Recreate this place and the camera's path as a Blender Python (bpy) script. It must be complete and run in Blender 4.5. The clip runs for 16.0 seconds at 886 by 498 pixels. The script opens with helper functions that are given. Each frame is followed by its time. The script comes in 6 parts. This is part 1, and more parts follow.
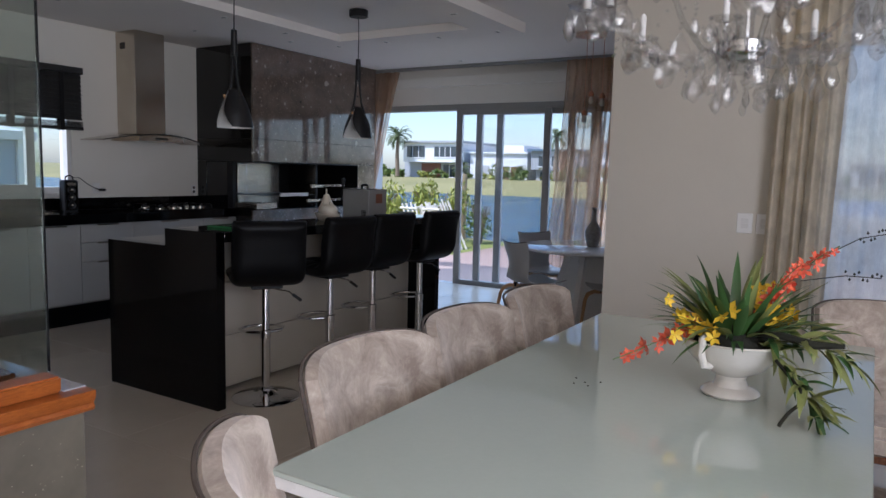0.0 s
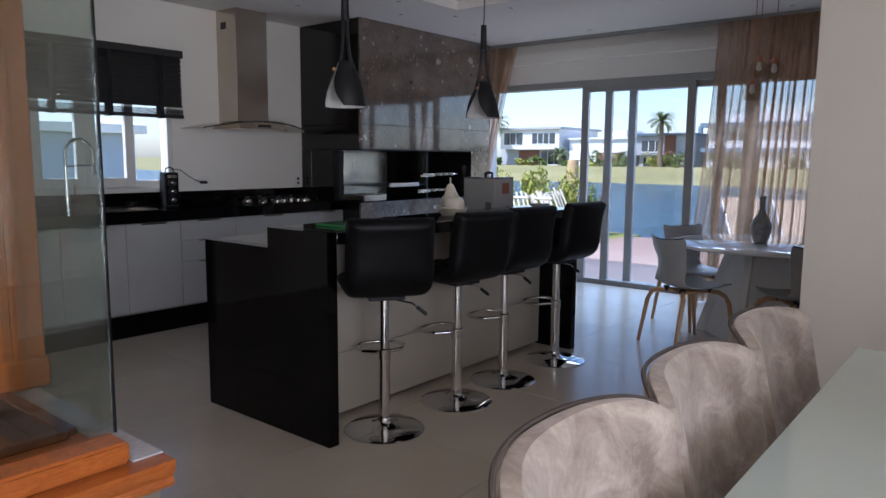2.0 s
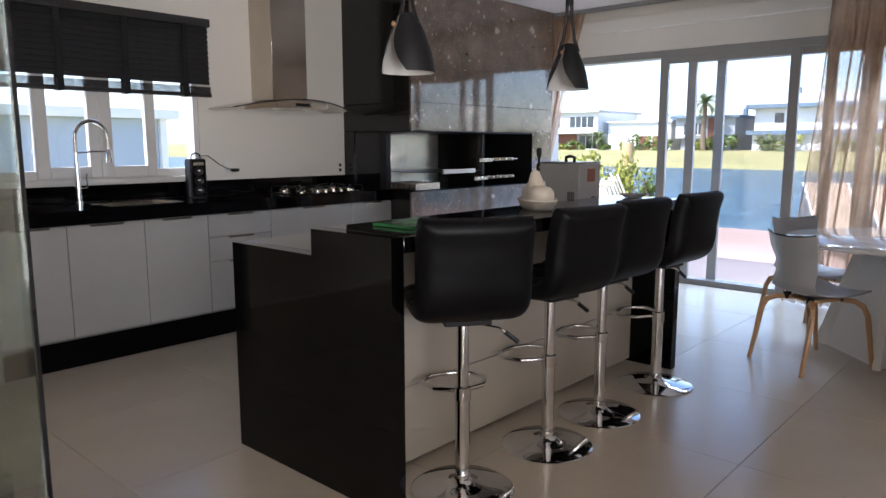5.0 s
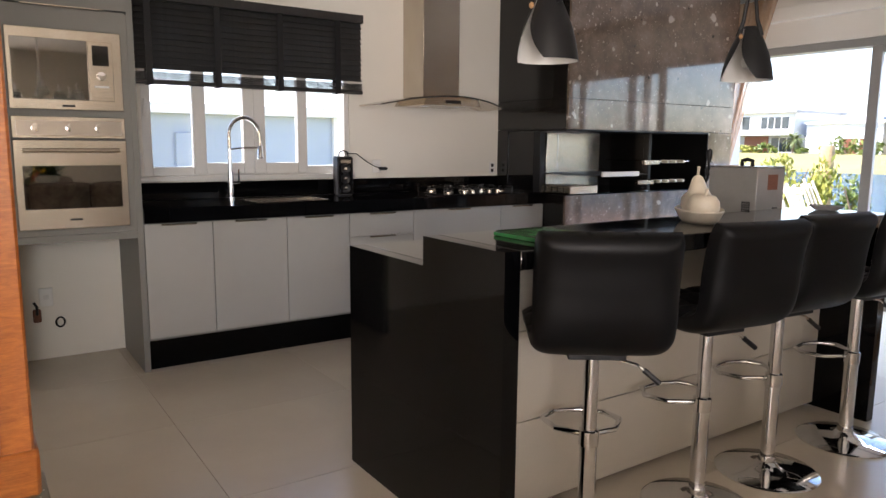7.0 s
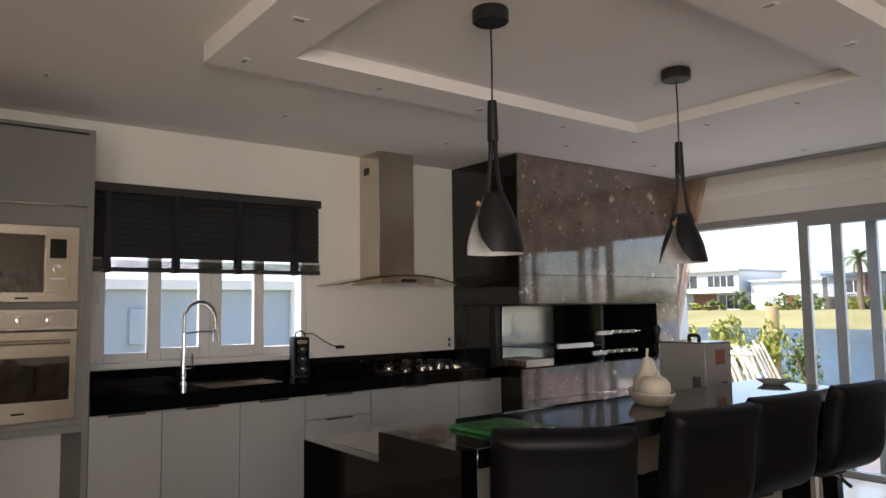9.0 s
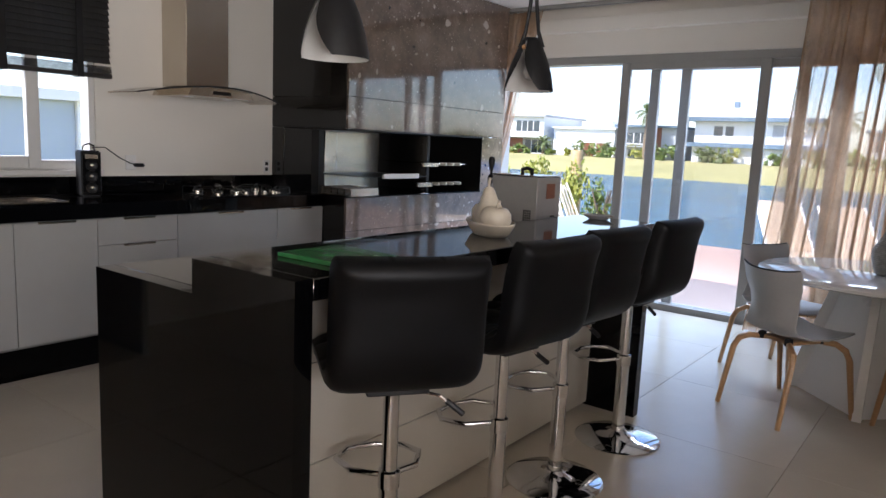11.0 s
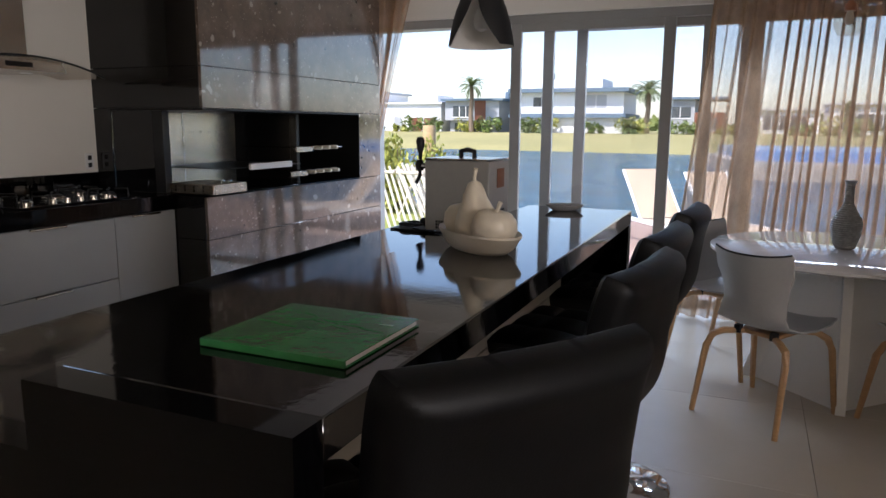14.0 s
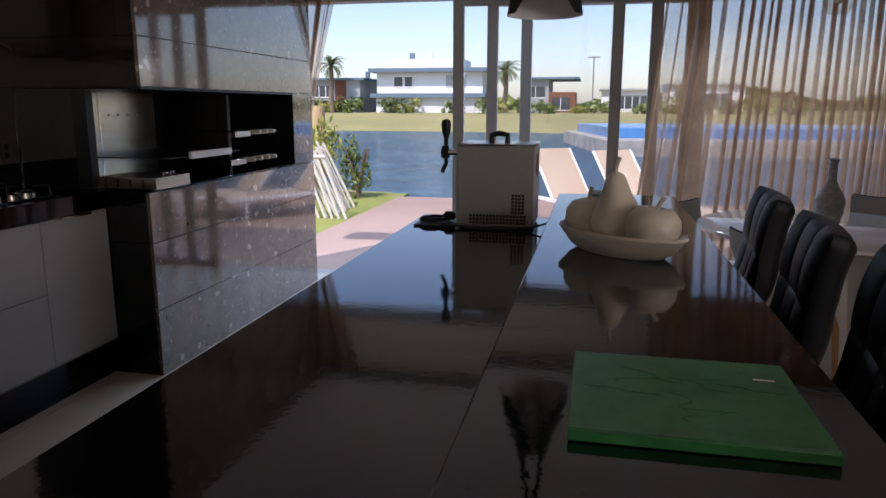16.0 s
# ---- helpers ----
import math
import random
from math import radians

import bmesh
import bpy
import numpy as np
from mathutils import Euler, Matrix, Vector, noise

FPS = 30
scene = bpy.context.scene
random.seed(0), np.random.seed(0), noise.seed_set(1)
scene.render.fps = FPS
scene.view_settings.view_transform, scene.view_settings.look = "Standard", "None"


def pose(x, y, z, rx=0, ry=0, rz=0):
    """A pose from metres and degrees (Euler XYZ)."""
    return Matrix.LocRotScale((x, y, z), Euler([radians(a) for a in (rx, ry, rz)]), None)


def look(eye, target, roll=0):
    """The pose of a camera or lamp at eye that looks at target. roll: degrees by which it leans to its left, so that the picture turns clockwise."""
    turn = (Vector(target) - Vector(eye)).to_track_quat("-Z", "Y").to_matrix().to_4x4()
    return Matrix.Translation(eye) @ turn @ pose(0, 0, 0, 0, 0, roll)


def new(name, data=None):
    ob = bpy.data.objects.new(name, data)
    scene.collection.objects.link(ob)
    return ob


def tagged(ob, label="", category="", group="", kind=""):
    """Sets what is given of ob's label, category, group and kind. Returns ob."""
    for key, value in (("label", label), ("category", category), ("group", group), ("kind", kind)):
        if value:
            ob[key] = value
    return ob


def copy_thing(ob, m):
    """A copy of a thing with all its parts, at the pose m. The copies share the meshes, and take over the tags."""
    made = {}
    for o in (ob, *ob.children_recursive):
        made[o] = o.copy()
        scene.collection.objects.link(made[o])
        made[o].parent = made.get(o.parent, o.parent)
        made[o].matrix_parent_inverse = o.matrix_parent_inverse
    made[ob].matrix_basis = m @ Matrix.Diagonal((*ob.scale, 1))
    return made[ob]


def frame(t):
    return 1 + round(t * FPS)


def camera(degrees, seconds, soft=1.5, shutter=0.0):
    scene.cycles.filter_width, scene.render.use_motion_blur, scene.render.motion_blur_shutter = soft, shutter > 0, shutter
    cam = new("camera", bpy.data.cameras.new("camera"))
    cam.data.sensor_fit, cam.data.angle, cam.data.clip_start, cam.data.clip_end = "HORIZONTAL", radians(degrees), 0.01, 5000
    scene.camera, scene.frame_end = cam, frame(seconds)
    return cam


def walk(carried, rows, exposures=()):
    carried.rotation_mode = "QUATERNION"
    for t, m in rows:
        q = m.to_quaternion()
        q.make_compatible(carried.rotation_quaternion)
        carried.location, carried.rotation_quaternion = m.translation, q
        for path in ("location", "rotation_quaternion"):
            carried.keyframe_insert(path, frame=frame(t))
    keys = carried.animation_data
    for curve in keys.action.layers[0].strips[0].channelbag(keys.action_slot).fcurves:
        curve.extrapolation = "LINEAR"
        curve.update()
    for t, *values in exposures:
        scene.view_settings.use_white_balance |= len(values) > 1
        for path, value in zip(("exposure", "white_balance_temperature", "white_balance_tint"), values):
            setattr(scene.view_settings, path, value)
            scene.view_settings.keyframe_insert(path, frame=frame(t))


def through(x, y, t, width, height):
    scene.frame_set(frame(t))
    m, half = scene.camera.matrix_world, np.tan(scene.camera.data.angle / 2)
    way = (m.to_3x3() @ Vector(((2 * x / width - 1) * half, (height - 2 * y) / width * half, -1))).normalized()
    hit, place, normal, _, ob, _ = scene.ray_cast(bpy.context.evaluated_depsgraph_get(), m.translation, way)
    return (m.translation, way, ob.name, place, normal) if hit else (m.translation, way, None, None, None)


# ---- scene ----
cam = camera(64.4, 16.0)
PATH = [
    (0, (0.107, 0.714, 1.404), (-0.93, 2.41, 1.187), 1.4),
    (0.5, (-0.109, 0.85, 1.393), (-1.249, 2.476, 1.161), 1.7),
    (1, (-0.271, 0.944, 1.388), (-1.466, 2.53, 1.149), 0.6),
    (1.5, (-0.429, 1.105, 1.377), (-1.653, 2.667, 1.135), 0.2),
    (2, (-0.582, 1.247, 1.378), (-1.837, 2.784, 1.124), 0.4),
    (2.5, (-0.797, 1.379, 1.361), (-2.032, 2.93, 1.094), 0.9),
    (3, (-0.957, 1.444, 1.367), (-2.156, 3.021, 1.098), -0.0),
    (5.5, (-1.346, 1.87, 1.352), (-2.777, 3.233, 1.044), -0.0),
    (6, (-1.379, 2.001, 1.359), (-2.952, 3.197, 1.048), 0.5),
    (6.5, (-1.412, 2.084, 1.345), (-3.053, 3.181, 1.023), -0.1),
    (7, (-1.456, 2.116, 1.346), (-3.094, 3.225, 1.051), 0.5),
    (7.5, (-1.462, 2.131, 1.383), (-3.088, 3.292, 1.284), 0.3),
    (8, (-1.458, 2.138, 1.447), (-3.065, 3.318, 1.605), -0.7),
    (8.5, (-1.512, 2.079, 1.498), (-3.07, 3.284, 1.848), -1.3),
    (9, (-1.412, 2.107, 1.451), (-2.994, 3.318, 1.616), -0.8),
    (9.5, (-1.472, 2.125, 1.425), (-3.025, 3.378, 1.293), -0.1),
    (10, (-1.568, 2.166, 1.4), (-2.999, 3.544, 1.168), 1.2),
    (12.5, (-2.065, 2.523, 1.388), (-3.071, 4.227, 1.096), 1.3),
    (13, (-2.28, 2.652, 1.39), (-3.264, 4.368, 1.095), 0.0),
    (13.5, (-2.405, 2.697, 1.39), (-3.295, 4.463, 1.094), 0.4),
    (14, (-2.584, 2.793, 1.379), (-3.371, 4.599, 1.033), 0.4),
    (14.5, (-2.75, 2.857, 1.39), (-3.423, 4.704, 1.021), 0.8),
    (15, (-2.961, 2.884, 1.384), (-3.483, 4.781, 1.024), 0.8),
    (15.5, (-3.161, 2.889, 1.397), (-3.568, 4.808, 1.006), -0.2),
    (16, (-3.342, 2.919, 1.379), (-3.752, 4.835, 0.981), 0.1),
]
EXPOSURES = [(0.0, 0.42, 5250, 17), (3.0, 0.92, 5250, 18), (5.5, 1.5, 5850, 17), (7.0, 1.8, 6250, 19), (8.5, 1.5, 6500, 18), (9.0, 1.12, 6250, 18), (9.5, 1.25, 5950, 17), (10.0, 1.27, 5800, 17), (12.5, 1.42, 5900, 18), (13.5, 1.22, 5950, 18), (14.5, 0.68, 6050, 20), (15.5, 0.45, 6050, 24), (16.0, 0.38, 6000, 24)]
walk(cam, [(t, look(eye, target, roll)) for t, eye, target, roll in PATH], EXPOSURES)

# ---- light ----
world = bpy.data.worlds.new("sky")
world.use_nodes = True
scene.world = world
_bg = world.node_tree.nodes["Background"]
_sky = world.node_tree.nodes.new("ShaderNodeTexSky")
_sky.sky_type, _sky.sun_disc = "NISHITA", False
_sky.sun_elevation, _sky.sun_rotation = radians(58), radians(205)
world.node_tree.links.new(_sky.outputs[0], _bg.inputs[0])
_bg.inputs[1].default_value = 0.15


def sun_lamp():
    d = bpy.data.lights.new("sun", "SUN")
    d.energy, d.angle, d.color = 4.2, radians(0.5), (1.0, 0.95, 0.87)
    ob = new("sun", d)
    # travels from behind the house (south-west, high) towards the lake
    ob.matrix_world = look((-10, -18, 30), (0, 0, 0))


def area_lamp(name, at, to, w, h, power, color):
    d = bpy.data.lights.new(name, "AREA")
    d.shape, d.size, d.size_y, d.energy, d.color = "RECTANGLE", w, h, power, color
    new(name, d).matrix_world = look(at, to)


sun_lamp()
# the garden window of the living side, behind the walker
area_lamp("window_light_east", (2.46, 0.15, 1.35), (-4, 0.0, 1.3), 3.4, 2.2, 138, (1.0, 0.915, 0.80))
# unseen fill lamp outside, added to brighten the floor inside the terrace door
area_lamp("window_light_terrace", (-3.4, 10.2, 3.6), (-3.4, 6.4, 0.3), 4.8, 0.9, 270, (0.70, 0.85, 1.0))


# ---- materials ----
def nodes_of(name):
    m = bpy.data.materials.new(name)
    m.use_nodes = True
    nt = m.node_tree
    return m, nt, nt.nodes["Principled BSDF"]


def coords(nt, scale=(1, 1, 1)):
    tc = nt.nodes.new("ShaderNodeTexCoord")
    mp = nt.nodes.new("ShaderNodeMapping")
    mp.inputs["Scale"].default_value = scale
    nt.links.new(tc.outputs["Object"], mp.inputs["Vector"])
    return mp.outputs["Vector"]


def noise_node(nt, vec, scale, detail=4, rough=0.6, distortion=0.0):
    n = nt.nodes.new("ShaderNodeTexNoise")
    n.inputs["Scale"].default_value = scale
    n.inputs["Detail"].default_value = detail
    n.inputs["Roughness"].default_value = rough
    n.inputs["Distortion"].default_value = distortion
    nt.links.new(vec, n.inputs["Vector"])
    return n.outputs["Fac"]


def ramp(nt, fac, *stops):
    r = nt.nodes.new("ShaderNodeValToRGB")
    els = r.color_ramp.elements
    while len(els) < len(stops):
        els.new(0.5)
    for e, (p, c) in zip(els, stops):
        e.position, e.color = p, (*c, 1) if len(c) == 3 else c
    nt.links.new(fac, r.inputs["Fac"])
    return r.outputs["Color"]


def mix(nt, fac, a, b, blend="MIX"):
    m = nt.nodes.new("ShaderNodeMix")
    m.data_type, m.blend_type = "RGBA", blend
    for sock, v in ((m.inputs[0], fac), (m.inputs[6], a), (m.inputs[7], b)):
        if isinstance(v, (int, float)):
            sock.default_value = v
        elif isinstance(v, tuple):
            sock.default_value = (*v, 1)
        else:
            nt.links.new(v, sock)
    return m.outputs[2]


def bump(nt, bsdf, height, strength, dist=0.01):
    b = nt.nodes.new("ShaderNodeBump")
    b.inputs["Strength"].default_value, b.inputs["Distance"].default_value = strength, dist
    nt.links.new(height, b.inputs["Height"])
    nt.links.new(b.outputs[0], bsdf.inputs["Normal"])


def maths(nt, op, a, b):
    n = nt.nodes.new("ShaderNodeMath")
    n.operation = op
    for s, v in zip(n.inputs, (a, b)):
        if isinstance(v, (int, float)):
            s.default_value = v
        else:
            nt.links.new(v, s)
    return n.outputs[0]


def paint(name, c1, c2, rough=0.5, metal=0.0, big=2.0, fine=60.0, relief=0.05, stretch=(1, 1, 1), coat=0.0, spread=0.08, ior=1.5):
    """Two colours mixed by broad and fine noise, with uneven gloss and fine relief."""
    m, nt, p = nodes_of(name)
    v = coords(nt, stretch)
    a, b = noise_node(nt, v, big, 5), noise_node(nt, v, fine, 3)
    f = maths(nt, "ADD", maths(nt, "MULTIPLY", a, 0.7), maths(nt, "MULTIPLY", b, 0.3))
    nt.links.new(ramp(nt, f, (0.35, c1), (0.65, c2)), p.inputs["Base Color"])
    r = nt.nodes.new("ShaderNodeMapRange")
    r.inputs["To Min"].default_value, r.inputs["To Max"].default_value = max(rough - spread, 0.02), rough + spread
    nt.links.new(a, r.inputs["Value"])
    nt.links.new(r.outputs[0], p.inputs["Roughness"])
    p.inputs["Metallic"].default_value = metal
    p.inputs["Coat Weight"].default_value = coat
    p.inputs["IOR"].default_value = ior
    if relief:
        bump(nt, p, b, relief, 0.004)
    return m


def speckled(name, base, flecks, scale, amount, rough, ior=1.5, leather=0.0):
    """Polished granite: a dark ground with small bright flecks."""
    m, nt, p = nodes_of(name)
    v = coords(nt)
    vo = nt.nodes.new("ShaderNodeTexVoronoi")
    vo.inputs["Scale"].default_value = scale
    nt.links.new(v, vo.inputs["Vector"])
    pick = ramp(nt, vo.outputs["Color"], (1 - amount, (0, 0, 0)), (min(1, 1 - amount + 0.02), (1, 1, 1)))
    near = ramp(nt, vo.outputs["Distance"], (0.12, (1, 1, 1)), (0.3, (0, 0, 0)))
    f = mix(nt, 1.0, pick, near, "MULTIPLY")
    p.inputs["IOR"].default_value = ior
    cloud = ramp(nt, noise_node(nt, v, 3.0), (0.3, base), (0.7, tuple(c * 1.7 for c in base)))
    nt.links.new(mix(nt, f, cloud, flecks), p.inputs["Base Color"])
    nt.links.new(ramp(nt, noise_node(nt, v, 9.0), (0.3, (rough * 0.7,) * 3), (0.7, (rough * 1.4,) * 3)), p.inputs["Roughness"])
    if leather:
        bump(nt, p, noise_node(nt, v, 55.0, 2, 0.5), leather, 0.004)
    return m


def conglomerate():
    """Polished dark stone full of pale and black pebbles of all sizes."""
    m, nt, p = nodes_of("conglomerate_stone")
    v = coords(nt)
    warp = nt.nodes.new("ShaderNodeVectorMath")
    warp.operation = "MULTIPLY_ADD"
    nz = nt.nodes.new("ShaderNodeTexNoise")
    nz.inputs["Scale"].default_value = 7
    nt.links.new(v, nz.inputs["Vector"])
    nt.links.new(nz.outputs["Color"], warp.inputs[0])
    warp.inputs[1].default_value = (0.12, 0.12, 0.06)
    nt.links.new(v, warp.inputs[2])
    v = warp.outputs[0]
    col = ramp(nt, noise_node(nt, v, 5.0, 6, 0.7), (0.3, (0.07, 0.05, 0.037)), (0.55, (0.135, 0.098, 0.075)), (0.75, (0.21, 0.16, 0.128)))
    for scale, amount, c in ((70, 0.24, (0.25, 0.20, 0.165)), (32, 0.18, (0.30, 0.245, 0.20)), (17, 0.15, (0.35, 0.30, 0.255)), (26, 0.12, (0.012, 0.010, 0.009)), (9, 0.12, (0.38, 0.33, 0.29)), (12, 0.05, (0.015, 0.012, 0.010)), (6, 0.05, (0.36, 0.32, 0.285))):
        vo = nt.nodes.new("ShaderNodeTexVoronoi")
        vo.inputs["Scale"].default_value = scale
        nt.links.new(v, vo.inputs["Vector"])
        pick = ramp(nt, vo.outputs["Color"], (1 - amount, (0, 0, 0)), (1 - amount + 0.01, (1, 1, 1)))
        near = ramp(nt, vo.outputs["Distance"], (0.28, (1, 1, 1)), (0.36, (0, 0, 0)))
        col = mix(nt, mix(nt, 1.0, pick, near, "MULTIPLY"), col, c)
    nt.links.new(col, p.inputs["Base Color"])
    nt.links.new(ramp(nt, noise_node(nt, v, 4.0), (0.3, (0.05,) * 3), (0.7, (0.11,) * 3)), p.inputs["Roughness"])
    p.inputs["IOR"].default_value = 1.6
    p.inputs["Coat Weight"].default_value, p.inputs["Coat Roughness"].default_value, p.inputs["Coat IOR"].default_value = 0.6, 0.03, 1.6
    return m


def timber(name, dark, light, rough, grain=(1, 1, 14), coat=0.0):
    m, nt, p = nodes_of(name)
    v = coords(nt, grain)
    w = noise_node(nt, v, 9.0, 8, 0.65, 1.6)
    f = noise_node(nt, v, 70.0, 3)
    k = maths(nt, "ADD", maths(nt, "MULTIPLY", w, 0.75), maths(nt, "MULTIPLY", f, 0.25))
    nt.links.new(ramp(nt, k, (0.32, dark), (0.66, light)), p.inputs["Base Color"])
    p.inputs["Roughness"].default_value, p.inputs["Coat Weight"].default_value = rough, coat
    bump(nt, p, f, 0.08, 0.002)
    return m


def clear_glass(name, tint=(1, 1, 1), ior=1.45):
    """A thin pane: light passes straight, gloss by angle."""
    m, nt, p = nodes_of(name)
    nt.nodes.remove(p)
    out = nt.nodes["Material Output"]
    tr, gl, ms, fr = (nt.nodes.new(k) for k in ("ShaderNodeBsdfTransparent", "ShaderNodeBsdfGlossy", "ShaderNodeMixShader", "ShaderNodeLayerWeight"))
    tr.inputs[0].default_value = (*tint, 1)
    gl.inputs["Roughness"].default_value = 0.01
    fr.inputs["Blend"].default_value = 0.5
    f0 = ((ior - 1) / (ior + 1)) ** 2
    k = maths(nt, "ADD", maths(nt, "MULTIPLY", maths(nt, "POWER", fr.outputs["Facing"], 5.0), 1 - f0), f0)
    nt.links.new(k, ms.inputs[0])
    nt.links.new(tr.outputs[0], ms.inputs[1])
    nt.links.new(gl.outputs[0], ms.inputs[2])
    nt.links.new(ms.outputs[0], out.inputs["Surface"])
    return m


def sheer(name, color, through, weave=900.0):
    """Thin woven cloth: partly see-through, the rest scatters light to both sides."""
    m, nt, p = nodes_of(name)
    nt.nodes.remove(p)
    out = nt.nodes["Material Output"]
    v = coords(nt)
    tr, df, tl, m1, m2 = (nt.nodes.new(k) for k in ("ShaderNodeBsdfTransparent", "ShaderNodeBsdfDiffuse", "ShaderNodeBsdfTranslucent", "ShaderNodeMixShader", "ShaderNodeMixShader"))
    c = ramp(nt, noise_node(nt, v, 6.0, 5), (0.3, tuple(x * 0.8 for x in color)), (0.7, tuple(min(1, x * 1.2) for x in color)))
    nt.links.new(c, df.inputs[0])
    nt.links.new(c, tl.inputs[0])
    m1.inputs[0].default_value = 0.5
    nt.links.new(df.outputs[0], m1.inputs[1])
    nt.links.new(tl.outputs[0], m1.inputs[2])
    vv = coords(nt, (40, 40, 3))
    k = ramp(nt, noise_node(nt, vv, 8.0, 4, 0.7), (0.3, (1 - through - 0.08,) * 3), (0.7, (1 - through + 0.08,) * 3))
    nt.links.new(k, m2.inputs[0])
    nt.links.new(tr.outputs[0], m2.inputs[1])
    nt.links.new(m1.outputs[0], m2.inputs[2])
    nt.links.new(m2.outputs[0], out.inputs["Surface"])
    return m


def velvet():
    m, nt, p = nodes_of("velvet")
    v = coords(nt)
    a, b = noise_node(nt, v, 9.0, 7, 0.72, 0.5), noise_node(nt, v, 260.0, 2)
    nt.links.new(ramp(nt, a, (0.34, (0.23, 0.18, 0.145)), (0.52, (0.39, 0.325, 0.265)), (0.68, (0.56, 0.485, 0.41))), p.inputs["Base Color"])
    p.inputs["Roughness"].default_value = 0.85
    p.inputs["Sheen Weight"].default_value, p.inputs["Sheen Roughness"].default_value = 0.7, 0.4
    p.inputs["Sheen Tint"].default_value = (0.9, 0.82, 0.75, 1)
    bump(nt, p, maths(nt, "ADD", a, maths(nt, "MULTIPLY", b, 0.3)), 0.12, 0.01)
    return m


def tile_mat():
    m, nt, p = nodes_of("porcelain_tile")
    v = coords(nt)
    info = nt.nodes.new("ShaderNodeObjectInfo")
    a, b = noise_node(nt, v, 1.6, 5, 0.55, 0.6), noise_node(nt, v, 9.0, 4, 0.5)
    f = maths(nt, "ADD", maths(nt, "MULTIPLY", a, 0.8), maths(nt, "MULTIPLY", b, 0.2))
    c = ramp(nt, f, (0.34, (0.505, 0.45, 0.368)), (0.66, (0.545, 0.49, 0.405)))
    shade = nt.nodes.new("ShaderNodeMapRange")
    shade.inputs["To Min"].default_value, shade.inputs["To Max"].default_value = 0.95, 1.04
    nt.links.new(info.outputs["Random"], shade.inputs["Value"])
    hs = nt.nodes.new("ShaderNodeHueSaturation")
    nt.links.new(shade.outputs[0], hs.inputs["Value"])
    nt.links.new(c, hs.inputs["Color"])
    nt.links.new(hs.outputs[0], p.inputs["Base Color"])
    p.inputs["Roughness"].default_value = 0.22
    p.inputs["IOR"].default_value = 1.55
    return m


def foliage(name, c1, c2, rough=0.55):
    m, nt, p = nodes_of(name)
    g = nt.nodes.new("ShaderNodeNewGeometry")
    nt.links.new(ramp(nt, g.outputs["Random Per Island"], (0.0, c1), (1.0, c2)), p.inputs["Base Color"])
    p.inputs["Roughness"].default_value = rough
    p.inputs["Subsurface Weight"].default_value = 0.0
    return m


def water():
    m, nt, p = nodes_of("lake_water")
    v = coords(nt, (0.5, 1, 1))
    # light and dark of the ripples is put into the base colour
    nt.links.new(ramp(nt, noise_node(nt, v, 0.9, 6, 0.75), (0.36, (0.008, 0.045, 0.095)), (0.5, (0.02, 0.085, 0.155)), (0.66, (0.07, 0.165, 0.25))), p.inputs["Base Color"])
    p.inputs["Roughness"].default_value, p.inputs["IOR"].default_value = 0.15, 1.3
    w = maths(nt, "ADD", noise_node(nt, v, 2.2, 5, 0.65), maths(nt, "MULTIPLY", noise_node(nt, v, 0.5, 3), 0.8))
    bump(nt, p, w, 1.0, 0.6)
    return m


M_WALL = paint("wall_paint", (0.58, 0.54, 0.465), (0.62, 0.58, 0.50), 0.7, big=1.2, fine=140, relief=0.06)
M_WHITEWALL = paint("white_wall_paint", (0.77, 0.735, 0.67), (0.81, 0.775, 0.71), 0.6, big=1.2, fine=140, relief=0.05)
M_CEIL = paint("ceiling_paint", (0.77, 0.73, 0.69), (0.80, 0.76, 0.72), 0.8, big=1.0, fine=120, relief=0.03)
M_TILE = tile_mat()
M_GROUT = paint("grout", (0.30, 0.27, 0.23), (0.36, 0.33, 0.28), 0.9, fine=90)
# one granite twice: low IOR dims the panels' reflections, high IOR brightens the tops'
M_BLACK = speckled("black_granite", (0.001, 0.001, 0.0012), (0.14, 0.15, 0.17), 170, 0.012, 0.05, 1.29)
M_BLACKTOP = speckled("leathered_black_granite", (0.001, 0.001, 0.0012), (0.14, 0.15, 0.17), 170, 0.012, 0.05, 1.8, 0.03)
M_STONE = conglomerate()
M_DARKSTONE = paint("black_veined_stone", (0.006, 0.006, 0.006), (0.016, 0.014, 0.013), 0.06, big=5, fine=30, relief=0, spread=0.03)
M_CAB = paint("grey_laminate", (0.33, 0.325, 0.31), (0.37, 0.365, 0.35), 0.45, big=1.5, fine=200, relief=0.03)
M_CABD = paint("dark_grey_laminate", (0.17, 0.165, 0.155), (0.20, 0.195, 0.18), 0.5, big=1.5, fine=200, relief=0.03)
M_PANEL = paint("island_laminate", (0.44, 0.405, 0.34), (0.49, 0.45, 0.38), 0.42, big=1.5, fine=200, relief=0.03)
M_STEEL = paint("brushed_steel", (0.47, 0.42, 0.35), (0.57, 0.52, 0.45), 0.24, 1.0, big=3, fine=60, relief=0, spread=0.04)
M_CHROME = paint("chrome", (0.72, 0.72, 0.73), (0.78, 0.78, 0.79), 0.07, 1.0, relief=0, spread=0.03)
M_BLKGLASS = paint("black_glass", (0.006, 0.006, 0.007), (0.01, 0.01, 0.011), 0.05, relief=0, spread=0.02)
M_MIRRORGLASS = paint("mirrored_dark_glass", (0.17, 0.17, 0.165), (0.20, 0.20, 0.19), 0.03, 1.0, relief=0, spread=0.01)
M_BLKMATT = paint("matt_black_metal", (0.008, 0.008, 0.009), (0.014, 0.014, 0.015), 0.45, relief=0.05, ior=1.4)
